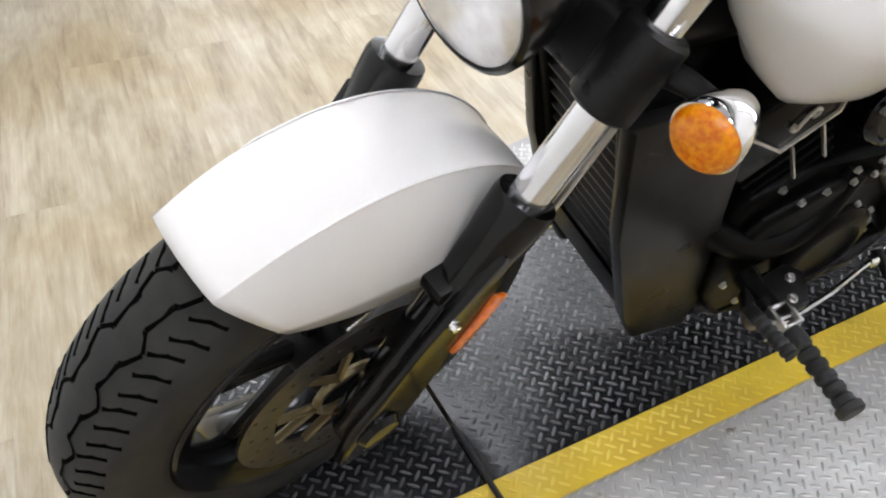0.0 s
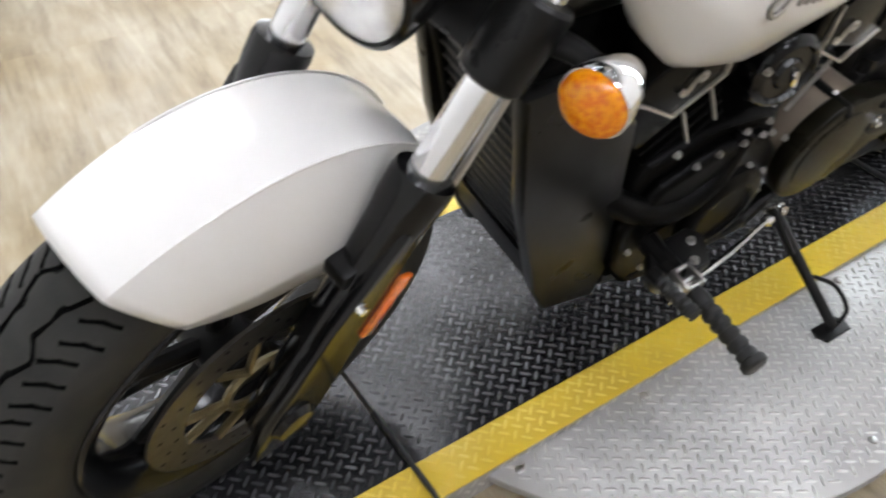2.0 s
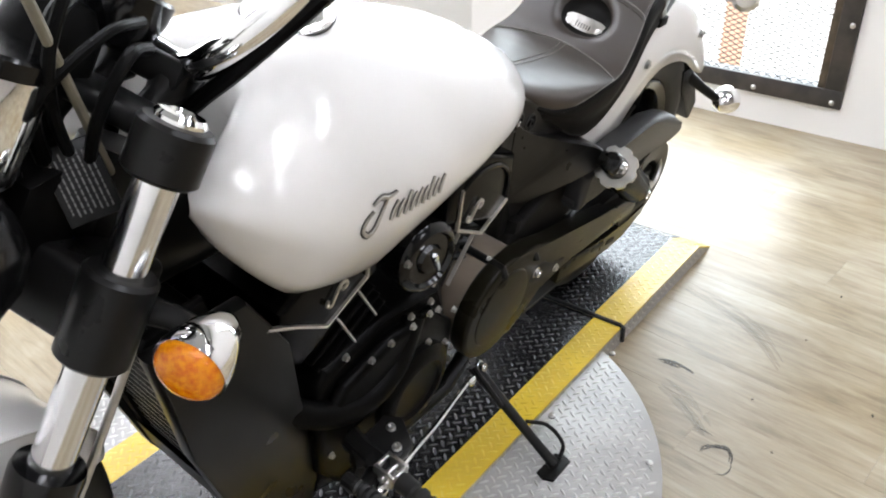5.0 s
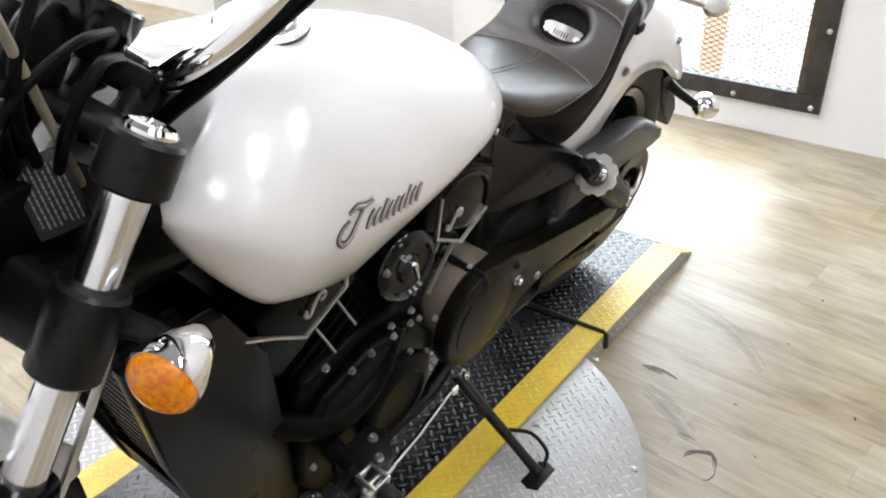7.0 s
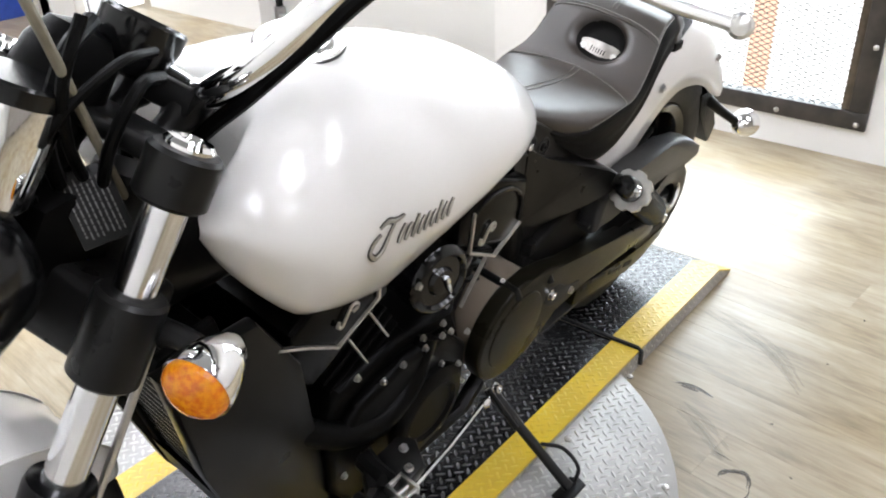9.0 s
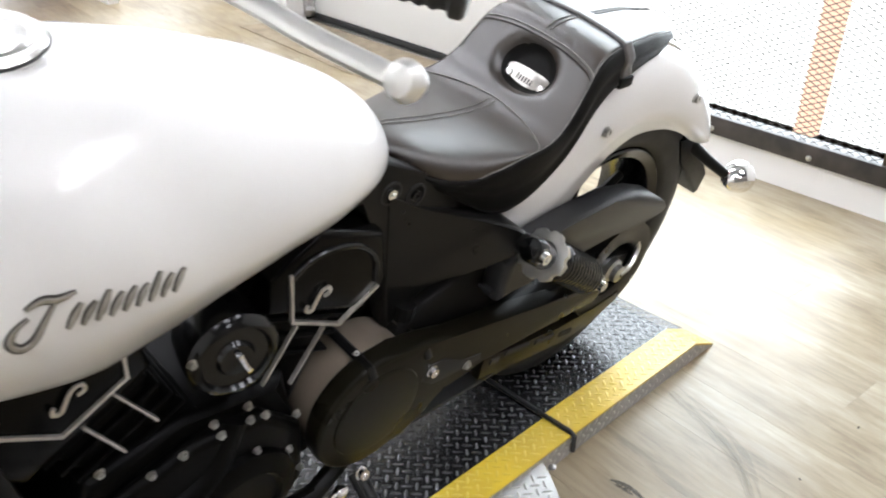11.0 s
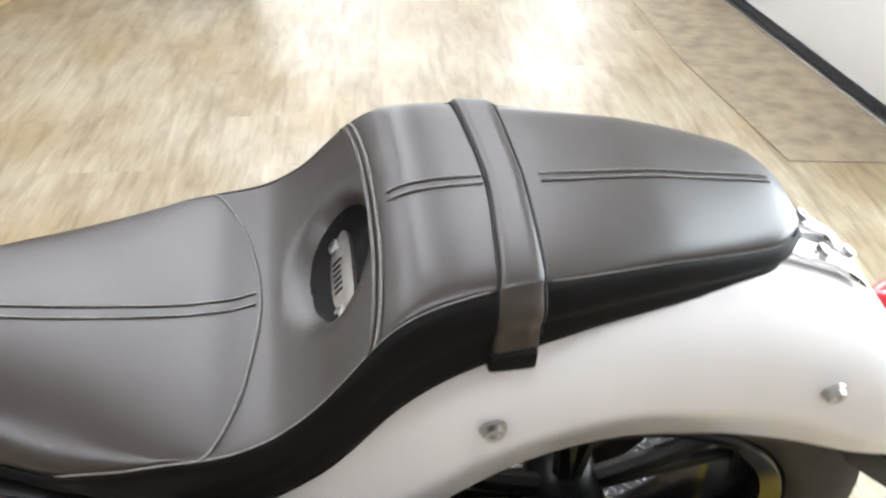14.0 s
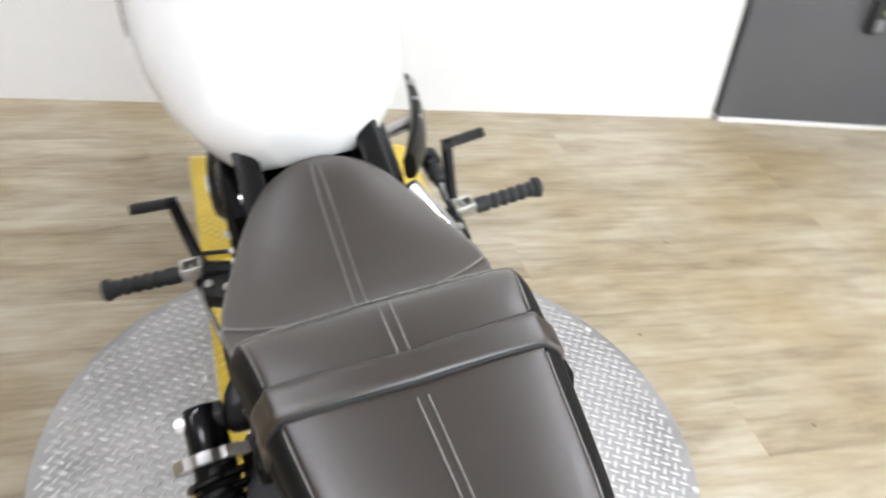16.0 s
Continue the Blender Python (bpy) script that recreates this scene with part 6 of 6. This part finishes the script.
# round intake cover between the cylinders
bm = B()
IC = Vector((0.800, 0.085, 0.545))
turned(bm, [(-0.02, 0.050), (0.02, 0.056), (0.036, 0.056), (0.044, 0.050), (0.046, 0.044), (0.040, 0.040), (0.040, 0.024), (0.046, 0.020), (0.048, 0.004)], IC, (0.12, 1, 0.1), 36)
part("intake_cover", bm, BLACK_GLOSS, engine, "gloss black round intake cover")
bm = B()
tube(bm, [(0.806, 0.134, 0.562), (0.800, 0.137, 0.545), (0.792, 0.134, 0.530)], 0.004, 8)
part("intake_badge", bm, CHROME, engine)
# left engine covers
bm = B()
slab(bm, [(1.0, 0.24), (1.01, 0.33), (0.96, 0.40), (0.86, 0.43), (0.76, 0.42), (0.70, 0.36), (0.69, 0.25), (0.74, 0.17), (0.86, 0.14), (0.95, 0.17)], 0.10, 0.128, "y", 0.012, seg=3)
part("stator_cover", bm, ENGINE_BLACK, engine)
bm = B()
turned(bm, [(0, 0.085), (0.012, 0.083), (0.020, 0.072), (0.022, 0.058), (0.016, 0.052), (0.016, 0.002)], (0.80, 0.126, 0.285), (0, 1, 0), 40)
part("round_cover", bm, ENGINE_BLACK, engine, "black round cover")
bm = B()
tube(bm, smooth_path([(1.05, 0.09, 0.40), (0.99, 0.115, 0.36), (0.91, 0.125, 0.335), (0.84, 0.12, 0.36), (0.80, 0.11, 0.43)], 5), 0.021, 12)
part("water_pipe", bm, BLACK_PLASTIC, engine, "black coolant hose")
for p in ((0.791, 0.130, 0.464), (0.765, 0.130, 0.431), (0.787, 0.130, 0.436), (0.717, 0.130, 0.400), (0.837, 0.130, 0.463), (0.827, 0.130, 0.436), (0.775, 0.130, 0.368), (0.724, 0.130, 0.333), (0.877, 0.130, 0.436), (0.703, 0.130, 0.278), (0.971, 0.125, 0.472), (0.916, 0.128, 0.428), (0.86, 0.125, 0.572), (0.75, 0.13, 0.20), (0.93, 0.13, 0.21), (0.985, 0.13, 0.28), (0.89, 0.13, 0.165)):
    bolt("engine_bolt", p, (0, 1, 0), 0.0048, engine, STEEL, 0.006)
for k, (x, z) in enumerate(((0.90, 0.30), (0.86, 0.25), (0.90, 0.19))):
    bm = B()
    box(bm, x - 0.05, x + 0.05, 0.122, 0.131, z - 0.004, z + 0.004, 0.003)
    part("cover_rib", bm, ENGINE_BLACK, engine)
# sprocket cover with strap-like ribs
sprocket = empty("sprocket_cover")
sprocket.parent = bike
SC = (0.588, 0.335)
arc = [(SC[0] + 0.104 * math.cos(radians(a)), SC[1] + 0.104 * math.sin(radians(a))) for a in range(105, -131, -12)]
bm = B()
slab(bm, arc + [(0.480, 0.262), (0.455, 0.300), (0.36, 0.312), (0.06, 0.280), (0.045, 0.295), (0.06, 0.320), (0.30, 0.374), (0.455, 0.408), (0.505, 0.428)], 0.118, 0.152, "y", 0.007, seg=3)
part("cover", bm, BRONZE_BLACK, sprocket, "dark bronze belt sprocket cover")
bm = B()
turned(bm, [(-0.075, 0.085), (-0.07, 0.097), (0.0, 0.099), (0.002, 0.09)], (SC[0], 0.126, SC[1]), (0, 1, 0), 56)
part("drum", bm, DRUM_BROWN, sprocket, "satin brown drum side")
bm = B()
turned(bm, [(0, 0.078), (0.003, 0.076), (0.004, 0.070), (0.0042, 0.001)], (SC[0], 0.151, SC[1]), (0, 1, 0), 44)
part("raised_disc", bm, BRONZE_BLACK, sprocket)
# black slab on the cover paints the slot's shade
bm = B()
slab(bm, [(0.505, 0.345), (0.49, 0.372), (0.46, 0.368), (0.42, 0.340), (0.375, 0.330), (0.372, 0.316), (0.43, 0.318), (0.48, 0.325)], 0.1505, 0.1535, "y", 0.001)
part("cover_slot", bm, SEAT_GAP, sprocket)
for a in (77, 138):
    c, sn = math.cos(radians(a)), math.sin(radians(a))
    r0 = 0.099 if a < 100 else 0.112
    o = Vector((SC[0] + c * r0, 0, SC[1] + sn * r0))
    bm = B()
    tube(bm, [o + Vector((0, 0.055, 0)), o + Vector((0, 0.10, 0)), o + Vector((0, 0.148, 0)), o + Vector((0, 0.154, -0.012))], 0.0075, 10)
    part("strap", bm, BLACK_SATIN, sprocket)
    bolt("strap_bolt", o + Vector((c * 0.004, 0.118, sn * 0.004)), (c, 0.3, sn), 0.0042, sprocket, STEEL, 0.005)
bolt("cover_bolt", (0.487, 0.152, 0.358), (0, 1, 0), 0.0085, sprocket, CHROME, 0.009)
bolt("pivot_bolt", (0.405, 0.152, 0.322), (0, 1, 0), 0.007, sprocket, STEEL, 0.006)

# ---- swingarm, belt and guards ----
for s in (1, -1):
    bm = B()
    slab(bm, [(0.52, 0.355), (0.50, 0.30), (0.30, 0.27), (0.06, 0.285), (-0.055, 0.292), (-0.06, 0.338), (0.05, 0.352), (0.30, 0.345)], min(s * 0.092, s * 0.128), max(s * 0.092, s * 0.128), "y", 0.008)
    part("swingarm", bm, BLACK_SATIN, bike, "black swingarm")
    bm = B()
    turned(bm, [(0, 0.024), (0.010, 0.024), (0.014, 0.018), (0.024, 0.017), (0.026, 0.012), (0.026, 0.001)], (0.0, s * 0.128, 0.318), (0, s, 0), 20)
    part("axle_nut", bm, STEEL, bike, "steel rear axle nut")
    bm = B()
    tube(bm, smooth_path([(0.0, s * 0.152, 0.318), (-0.03, s * 0.15, 0.325), (-0.06, s * 0.14, 0.345), (-0.055, s * 0.13, 0.372)], 4), 0.006, 8)
    part("axle_adjuster", bm, STEEL, bike)
bm = B()
guard_up = [(0.36, 0.500), (0.34, 0.505), (0.226, 0.520), (0.101, 0.522), (0.03, 0.512), (-0.03, 0.487), (-0.075, 0.458), (-0.097, 0.440), (-0.088, 0.424), (-0.05, 0.430), (0.0, 0.440), (0.074, 0.440), (0.16, 0.452), (0.30, 0.435), (0.36, 0.425)]
slab(bm, guard_up, 0.105, 0.150, "y", 0.012, seg=3)
part("upper_belt_guard", bm, GUARD_GREY, bike, "black plastic upper belt guard")
bm = B()
slab(bm, [(0.345, 0.492), (0.29, 0.470), (0.29, 0.380), (0.43, 0.330), (0.52, 0.310), (0.545, 0.36), (0.52, 0.425), (0.43, 0.470)], 0.060, 0.108, "y", 0.010, seg=3)
part("swingarm_bridge", bm, SIDE_VINYL, bike, "black swingarm bridge")
bm = B()
slab(bm, [(0.345, 0.238), (0.20, 0.212), (0.10, 0.192), (0.03, 0.195), (-0.05, 0.225), (-0.045, 0.25), (0.03, 0.238), (0.14, 0.243), (0.345, 0.292)], 0.120, 0.142, "y", 0.004)
guard = part("lower_belt_guard", bm, BRONZE_BLACK, bike, "dark bronze lower belt guard with slots")
# black bars on the guard stand in for shade in its slots
for x, z, w in ((0.315, 0.268, 0.012), (0.255, 0.262, 0.035), (0.175, 0.240, 0.030), (0.11, 0.222, 0.02)):
    bm = B()
    box(bm, -w, w, 0.1405, 0.144, -0.0065, 0.0065, 0.002, 1, Matrix.Translation((x, 0, z)) @ Matrix.Rotation(radians(-14), 4, "Y"))
    part("guard_slot", bm, SEAT_GAP, guard)
bm = B()
turned(bm, [(-0.014, 0.105), (0.014, 0.105), (0.014, 0.07), (0.010, 0.06), (-0.010, 0.06), (-0.014, 0.07)], (0, 0.125, 0.318), (0, 1, 0), 48)
part("rear_sprocket", bm, BLACK_SATIN, bike, "black rear belt sprocket")
bm = B()
for x0, z0, z1 in ((0.37, 0.444, 0.425), (0.60, 0.235, 0.214)):
    ring_loft(bm, [[(x0, 0.112, z0), (x0, 0.138, z0), (x0, 0.138, z0 - 0.006), (x0, 0.112, z0 - 0.006)], [(0.0, 0.112, z1), (0.0, 0.138, z1), (0.0, 0.138, z1 - 0.006), (0.0, 0.112, z1 - 0.006)]])
part("drive_belt", bm, RUBBER_SEAL, bike, smooth=False)


# ---- rear shocks ----
def shock(s):
    sh = empty("rear_shock")
    sh.parent = bike
    a, b = Vector((0.350, 0.178 if s > 0 else -0.150, 0.546)), Vector((0.128, 0.168 if s > 0 else -0.145, 0.380))
    d = (b - a).normalized()
    L = (b - a).length
    bm = B()
    turned(bm, [(0.0, 0.010), (0.05, 0.022), (0.07, 0.022), (L - 0.03, 0.013), (L, 0.010)], a, d, 20)
    part("damper", bm, BLACK_SATIN, sh)
    bm = B()
    turned(bm, [(-0.016, 0.004), (-0.014, 0.017), (-0.006, 0.0205), (0.030, 0.0215), (0.052, 0.0215)], a, d, 26)
    part("top_cup", bm, BLACK_GLOSS, sh, "black spring top cup")
    bm = B()
    u = d.orthogonal().normalized()
    w = d.cross(u)
    rings = []
    for dd, ro in ((0.034, 0.0225), (0.034, 0.0395), (0.045, 0.0395), (0.045, 0.0225)):
        rings.append([a + d * dd + (u * math.cos(2 * math.pi * k / 48) + w * math.sin(2 * math.pi * k / 48)) * (ro if k % 6 < 4 or ro < 0.03 else 0.0355) for k in range(48)])
    ring_loft(bm, rings, cap=False)
    part("preload_collar", bm, STEEL, sh, "silver notched preload collar")
    bm = B()
    u = d.orthogonal().normalized()
    w = d.cross(u)
    path = []
    turns = 13
    for k in range(int(turns * 16) + 1):
        an = 2 * math.pi * k / 16
        path.append(a + d * (0.056 + (L - 0.10) * k / (turns * 16)) + (u * math.cos(an) + w * math.sin(an)) * 0.0285)
    tube(bm, path, 0.0047, 8)
    part("coil_spring", bm, BLACK_GLOSS, sh, "black coil spring")
    for p in (a, b):
        bm = B()
        turned(bm, [(-0.022, 0.016), (0.012, 0.016), (0.016, 0.012)], p, (0, s, 0), 20)
        part("eye", bm, BLACK_SATIN, sh)
        bolt("shock_bolt", p + Vector((0, s * 0.014, 0)), (0, s, 0), 0.0105, sh, CHROME, 0.012)
    return sh


shock(1)
shock(-1)

# ---- tail ----
tail = empty("tail_unit")
tail.parent = bike
bm = B()
slab(bm, [(-0.215, 0.50), (-0.28, 0.50), (-0.395, 0.365), (-0.385, 0.325), (-0.375, 0.32), (-0.25, 0.44)], -0.075, 0.075, "y", 0.004)
part("plate_bracket", bm, BLACK_PLASTIC, tail, "black number plate bracket with no plate")
bm = B()
turned(bm, [(-0.03, 0.012), (-0.02, 0.034), (0.0, 0.040), (0.015, 0.036), (0.022, 0.02), (0.024, 0.001)], (-0.290, 0, 0.572), (-0.85, 0, 0.5), 28)
part("tail_lamp", bm, RED, tail, "red tail lamp lens")
def fender_top(x):
    """Height of the rear fender's crown."""
    xs = [r[0] for r in REAR_FENDER][::-1]
    return float(np.interp(x, xs, [r[1] for r in REAR_FENDER][::-1]))


# chrome slotted bracket that runs from the seat's tail down over the fender
for y0, y1 in ((-0.034, -0.010), (0.006, 0.030)):
    bm = B()
    ring_loft(bm, [[(x, y, fender_top(x) + h) for y, h in ((y0, 0.006), (y0 + 0.003, 0.009), (y1 - 0.003, 0.009), (y1, 0.006), (y1, 0.003), (y0, 0.003))] for x in (-0.085, -0.11, -0.135, -0.16, -0.18, -0.20)])
    part("seat_bracket", bm, CHROME, tail, "chrome seat bracket strip")
bm = B()
ring_loft(bm, [[(x, y, fender_top(x) + h) for y, h in ((-0.011, 0.0085), (0.007, 0.0085), (0.007, 0.004), (-0.011, 0.004))] for x in (-0.178, -0.19, -0.205)])
part("bracket_bridge", bm, CHROME, tail)
for x, y in ((-0.150, -0.022), (-0.150, 0.018), (-0.192, -0.002)):
    bolt("bracket_bolt", (x, y, fender_top(x) + 0.008), (-0.45, 0, 0.9), 0.0065, tail, STEEL, 0.006)

# ---- foot controls ----
for s in (1, -1):
    ctl = empty("foot_control")
    ctl.parent = bike
    # the right-hand set stands further out and a little lower
    ctl.matrix_local = Matrix.Translation((0, 0, 0) if s > 0 else (-0.010, -0.055, -0.014))
    bm = B()
    ribs = [(0.0, 0.0125), (0.012, 0.0150)]
    for k in range(5):
        ribs += [(0.030 + k * 0.018, 0.0152), (0.0335 + k * 0.018, 0.0122), (0.0365 + k * 0.018, 0.0122), (0.040 + k * 0.018, 0.0152)]
    ribs += [(0.122, 0.0150), (0.125, 0.0195), (0.134, 0.0195), (0.137, 0.0160)]
    tube(bm, [(0.958 + a * 0.07, s * (0.235 + a), 0.296) for a, r in ribs], [r for a, r in ribs], 18)
    part("foot_peg", bm, GRIP_RUBBER, ctl, "black ribbed rubber foot peg")
    bm = B()
    for x0, x1, y0, y1 in ((0.940, 0.946, 0.200, 0.238), (0.970, 0.976, 0.200, 0.238), (0.946, 0.970, 0.232, 0.238), (0.946, 0.970, 0.200, 0.206)):
        box(bm, x0, x1, min(s * y0, s * y1), max(s * y0, s * y1), 0.288, 0.313, 0.002)
    part("peg_clevis", bm, STEEL, ctl, "bright steel peg clevis")
    bm = B()
    turned(bm, [(-0.022, 0.0055), (0.022, 0.0055), (0.024, 0.003), (0.024, 0.0005)], (0.958, s * 0.220, 0.300), (1, 0, 0), 12)
    part("clevis_pin", bm, STEEL, ctl)
    bm = B()
    reach = 0.10 if s > 0 else 0.045
    tube(bm, [(0.93, s * reach, 0.27), (0.95, s * 0.16, 0.285), (0.955, s * 0.208, 0.295)], [0.02, 0.017, 0.015], 10)
    slab(bm, [(0.985, s * 0.178), (0.965, s * 0.150), (0.880, s * 0.140), (0.862, s * 0.165), (0.890, s * 0.208), (0.940, s * 0.212)][::s], 0.262, 0.292, "z", 0.006)
    bracket = part("peg_bracket", bm, BLACK_SATIN, ctl, "black cast foot peg bracket")
    for x, y in ((0.955, 0.172), (0.893, 0.166), (0.915, 0.196)):
        bolt("bracket_bolt", (x, s * y, 0.292), (0, 0, 1), 0.0062, bracket, STEEL, 0.006)
    bm = B()
    tube(bm, smooth_path([(0.955, s * 0.192, 0.29), (0.985, s * 0.204, 0.296), (1.02, s * 0.214, 0.316), (1.048, s * 0.222, 0.352), (1.058, s * 0.225, 0.378)], 4), 0.0105, 12, flat=0.7)
    tube(bm, [(1.058, s * 0.216, 0.379), (1.058, s * 0.235, 0.380)], 0.0105, 10)
    turned(bm, [(-0.012, 0.010), (-0.010, 0.016), (0.010, 0.016), (0.012, 0.010)], (0.957, s * 0.192, 0.290), (0, 1, 0), 16)
    part("pedal_arm", bm, BLACK_SATIN, ctl)
    bm = B()
    toe = [(0.0, 0.0100)]
    for k in range(6):
        toe += [(0.006 + k * 0.0105, 0.0108), (0.0085 + k * 0.0105, 0.0088), (0.0105 + k * 0.0105, 0.0088), (0.013 + k * 0.0105, 0.0108)]
    tube(bm, [(1.058, s * (0.232 + a), 0.380 + a * 0.09) for a, r in toe], [r for a, r in toe], 14)
    part("toe_peg", bm, GRIP_RUBBER, ctl)
# rear brake master cylinder and its rod
brake = empty("brake_cylinder")
brake.parent = bike
bm = B()
box(bm, 1.022, 1.072, -0.262, -0.228, 0.318, 0.358, 0.010, 3)
part("body", bm, BLACK_SATIN, brake, "black brake master cylinder")
bm = B()
turned(bm, [(0.0, 0.016), (0.020, 0.016), (0.026, 0.011), (0.038, 0.011)], (1.024, -0.245, 0.334), (-1, 0.02, -0.25), 18)
part("boot", bm, RUBBER_SEAL, brake)
bm = B()
tube(bm, [(0.990, -0.2445, 0.3255), (0.945, -0.243, 0.312)], 0.0065, 10)
part("rod", bm, CHROME, brake, "bright brake push rod")
# pointed black side cover on the right of the engine
bm = B()
rings = []
for x, y, z, h, w in ((1.120, -0.237, 0.486, 0.004, 0.003), (1.075, -0.232, 0.484, 0.016, 0.006), (1.015, -0.224, 0.482, 0.028, 0.010), (0.945, -0.211, 0.482, 0.034, 0.012), (0.875, -0.190, 0.484, 0.032, 0.012), (0.810, -0.160, 0.488, 0.022, 0.010)):
    rings.append([(x, y + w * a, z + h * b) for a, b in ((-0.6, -1.0), (-1.0, -0.5), (-1.0, 0.5), (-0.5, 1.0), (0.5, 1.0), (1.0, 0.6), (1.0, -0.6), (0.5, -1.0))])
ring_loft(bm, rings)
cover = part("side_cover", bm, BRONZE_BLACK, engine, "pointed dark side cover with steel bolts")
for x, y in ((1.040, -0.228), (0.972, -0.217), (0.915, -0.204)):
    bolt("cover_bolt", (x, y, 0.508), (0, -0.2, 1), 0.0065, cover, STEEL, 0.007)
bm = B()
tube(bm, [(0.96, -0.210, 0.480), (0.955, -0.15, 0.470), (0.95, -0.09, 0.460)], 0.012, 10)
part("cover_stay", bm, STEEL, engine)

bm = B()
tube(bm, [(0.64, 0.150, 0.185), (0.80, 0.19, 0.235), (0.985, 0.225, 0.285)], 0.0048, 10)
part("shift_rod", bm, CHROME, bike, "bright shift linkage rod")
bm = B()
turned(bm, [(-0.01, 0.008), (0.0, 0.011), (0.01, 0.008)], (0.636, 0.15, 0.184), (1, 0, 0.2), 12)
part("rod_end", bm, CHROME, bike)
bm = B()
turned(bm, [(-0.01, 0.008), (0.0, 0.011), (0.01, 0.008)], (0.985, 0.225, 0.285), (1, 0, 0.2), 12)
part("rod_end", bm, CHROME, bike)

# ---- side stand ----
stand = empty("side_stand")
stand.parent = bike
foot = Vector((0.588, 0.334, 0.066))
piv = Vector((0.585, 0.125, 0.165))
bm = B()
tube(bm, [piv, piv.lerp(foot, 0.3), piv.lerp(foot, 0.7), piv.lerp(foot, 0.93), foot], [0.013, 0.0105, 0.0095, 0.010, 0.011], 12)
part("leg", bm, BLACK_SATIN, stand)
bm = B()
M = Matrix.Translation(foot + Vector((0, 0.0, -0.002))) @ Matrix.Rotation(radians(11.9), 4, "X")
slab(bm, [(-0.03, -0.016), (0.03, -0.018), (0.038, 0.0), (0.03, 0.018), (-0.03, 0.018), (-0.038, 0.0)], -0.010, -0.002, "z", 0.003, M)
part("foot_pad", bm, BLACK_SATIN, stand)
bm = B()
tube(bm, smooth_path([tuple(piv.lerp(foot, 0.62) + Vector((-0.008, 0, 0.008))), tuple(piv.lerp(foot, 0.72) + Vector((-0.04, 0.01, 0.006))), tuple(piv.lerp(foot, 0.9) + Vector((-0.045, 0.01, 0.0))), tuple(foot + Vector((-0.02, 0.0, -0.002)))], 5), 0.004, 8)
part("tang", bm, BLACK_SATIN, stand, "bent wire tang")
bolt("pivot_bolt", piv + Vector((0, 0.012, 0.01)), (0, 0.9, 0.4), 0.009, stand, CHROME, 0.012)
bm = B()
tube(bm, [piv + Vector((0.02, 0.01, 0.02)), piv.lerp(foot, 0.4) + Vector((0.016, 0.0, 0.01))], 0.0055, 10)
part("return_spring", bm, BLACK_SATIN, stand)

# ---- exhaust on the right ----
exhaust = empty("exhaust")
exhaust.parent = bike
for i, pts in enumerate(([(1.06, -0.09, 0.52), (1.12, -0.15, 0.42), (1.08, -0.17, 0.27), (0.9, -0.175, 0.23), (0.6, -0.18, 0.23), (0.35, -0.185, 0.235)], [(0.66, -0.12, 0.55), (0.62, -0.17, 0.46), (0.6, -0.18, 0.36), (0.5, -0.185, 0.30), (0.35, -0.19, 0.28)])):
    bm = B()
    tube(bm, smooth_path(pts, 6), 0.021, 14)
    part("header_pipe", bm, CHROME, exhaust, "chrome header pipe")
for z in (0.225, 0.295):
    bm = B()
    turned(bm, [(0, 0.024), (0.03, 0.036), (0.42, 0.040), (0.46, 0.037), (0.46, 0.026)], (0.36, -0.19, z), (-1, 0, 0.03), 28)
    part("muffler", bm, CHROME, exhaust, "chrome muffler")

# ---- floor planks ----
bm = B()
box(bm, -1.44, 3.2, -6.3, 5.2, -0.06, -0.005)
floor = tagged(part("floor", bm, mat("dark_underlay", (0.10, 0.085, 0.065), 0.8, 0, 8, 0.3), None, smooth=False), "light washed oak vinyl plank floor with a satin sheen", "floor", kind="structure")


def plank_mesh(length, width=0.1508):
    bm = B()
    w, g = width / 2, 0.00008
    rings = []
    for z, ins in ((-0.005, 0.0), (-0.0006, 0.0), (0.0, 0.0002)):
        rings.append([(-w + g + ins, g + ins, z), (w - g - ins, g + ins, z), (w - g - ins, length - g - ins, z), (-w + g + ins, length - g - ins, z)])
    ring_loft(bm, rings)
    me = bpy.data.meshes.new("plank")
    bmesh.ops.recalc_face_normals(bm, faces=bm.faces)
    bm.to_mesh(me)
    bm.free()
    me.materials.append(PLANK)
    return me


PLANK_ME = {n: plank_mesh(n) for n in (1.22, 0.61)}
turn = Matrix.Rotation(radians(-5.0), 4, "Z")
rng = random.Random(4)
for i in range(-18, 22):
    y = -6.9 + rng.choice((0.0, 0.305, 0.61, 0.915))
    while y < 5.3:
        n = 1.22
        m = Matrix.Translation((0.55, -0.2, 0)) @ turn @ Matrix.Translation((i * 0.1508, y + 0.2, 0))
        mid = m @ Vector((0, n / 2, 0))
        y += n
        edge = 1.965 + (mid.y + 1.54) * 0.168 if mid.y > -1.6 else 2.58
        if not (-1.44 < mid.x < edge + 0.14 and -6.1 < mid.y < 5.0):
            continue
        ob = new("plank", PLANK_ME[n])
        ob.parent = floor
        ob.matrix_basis = m
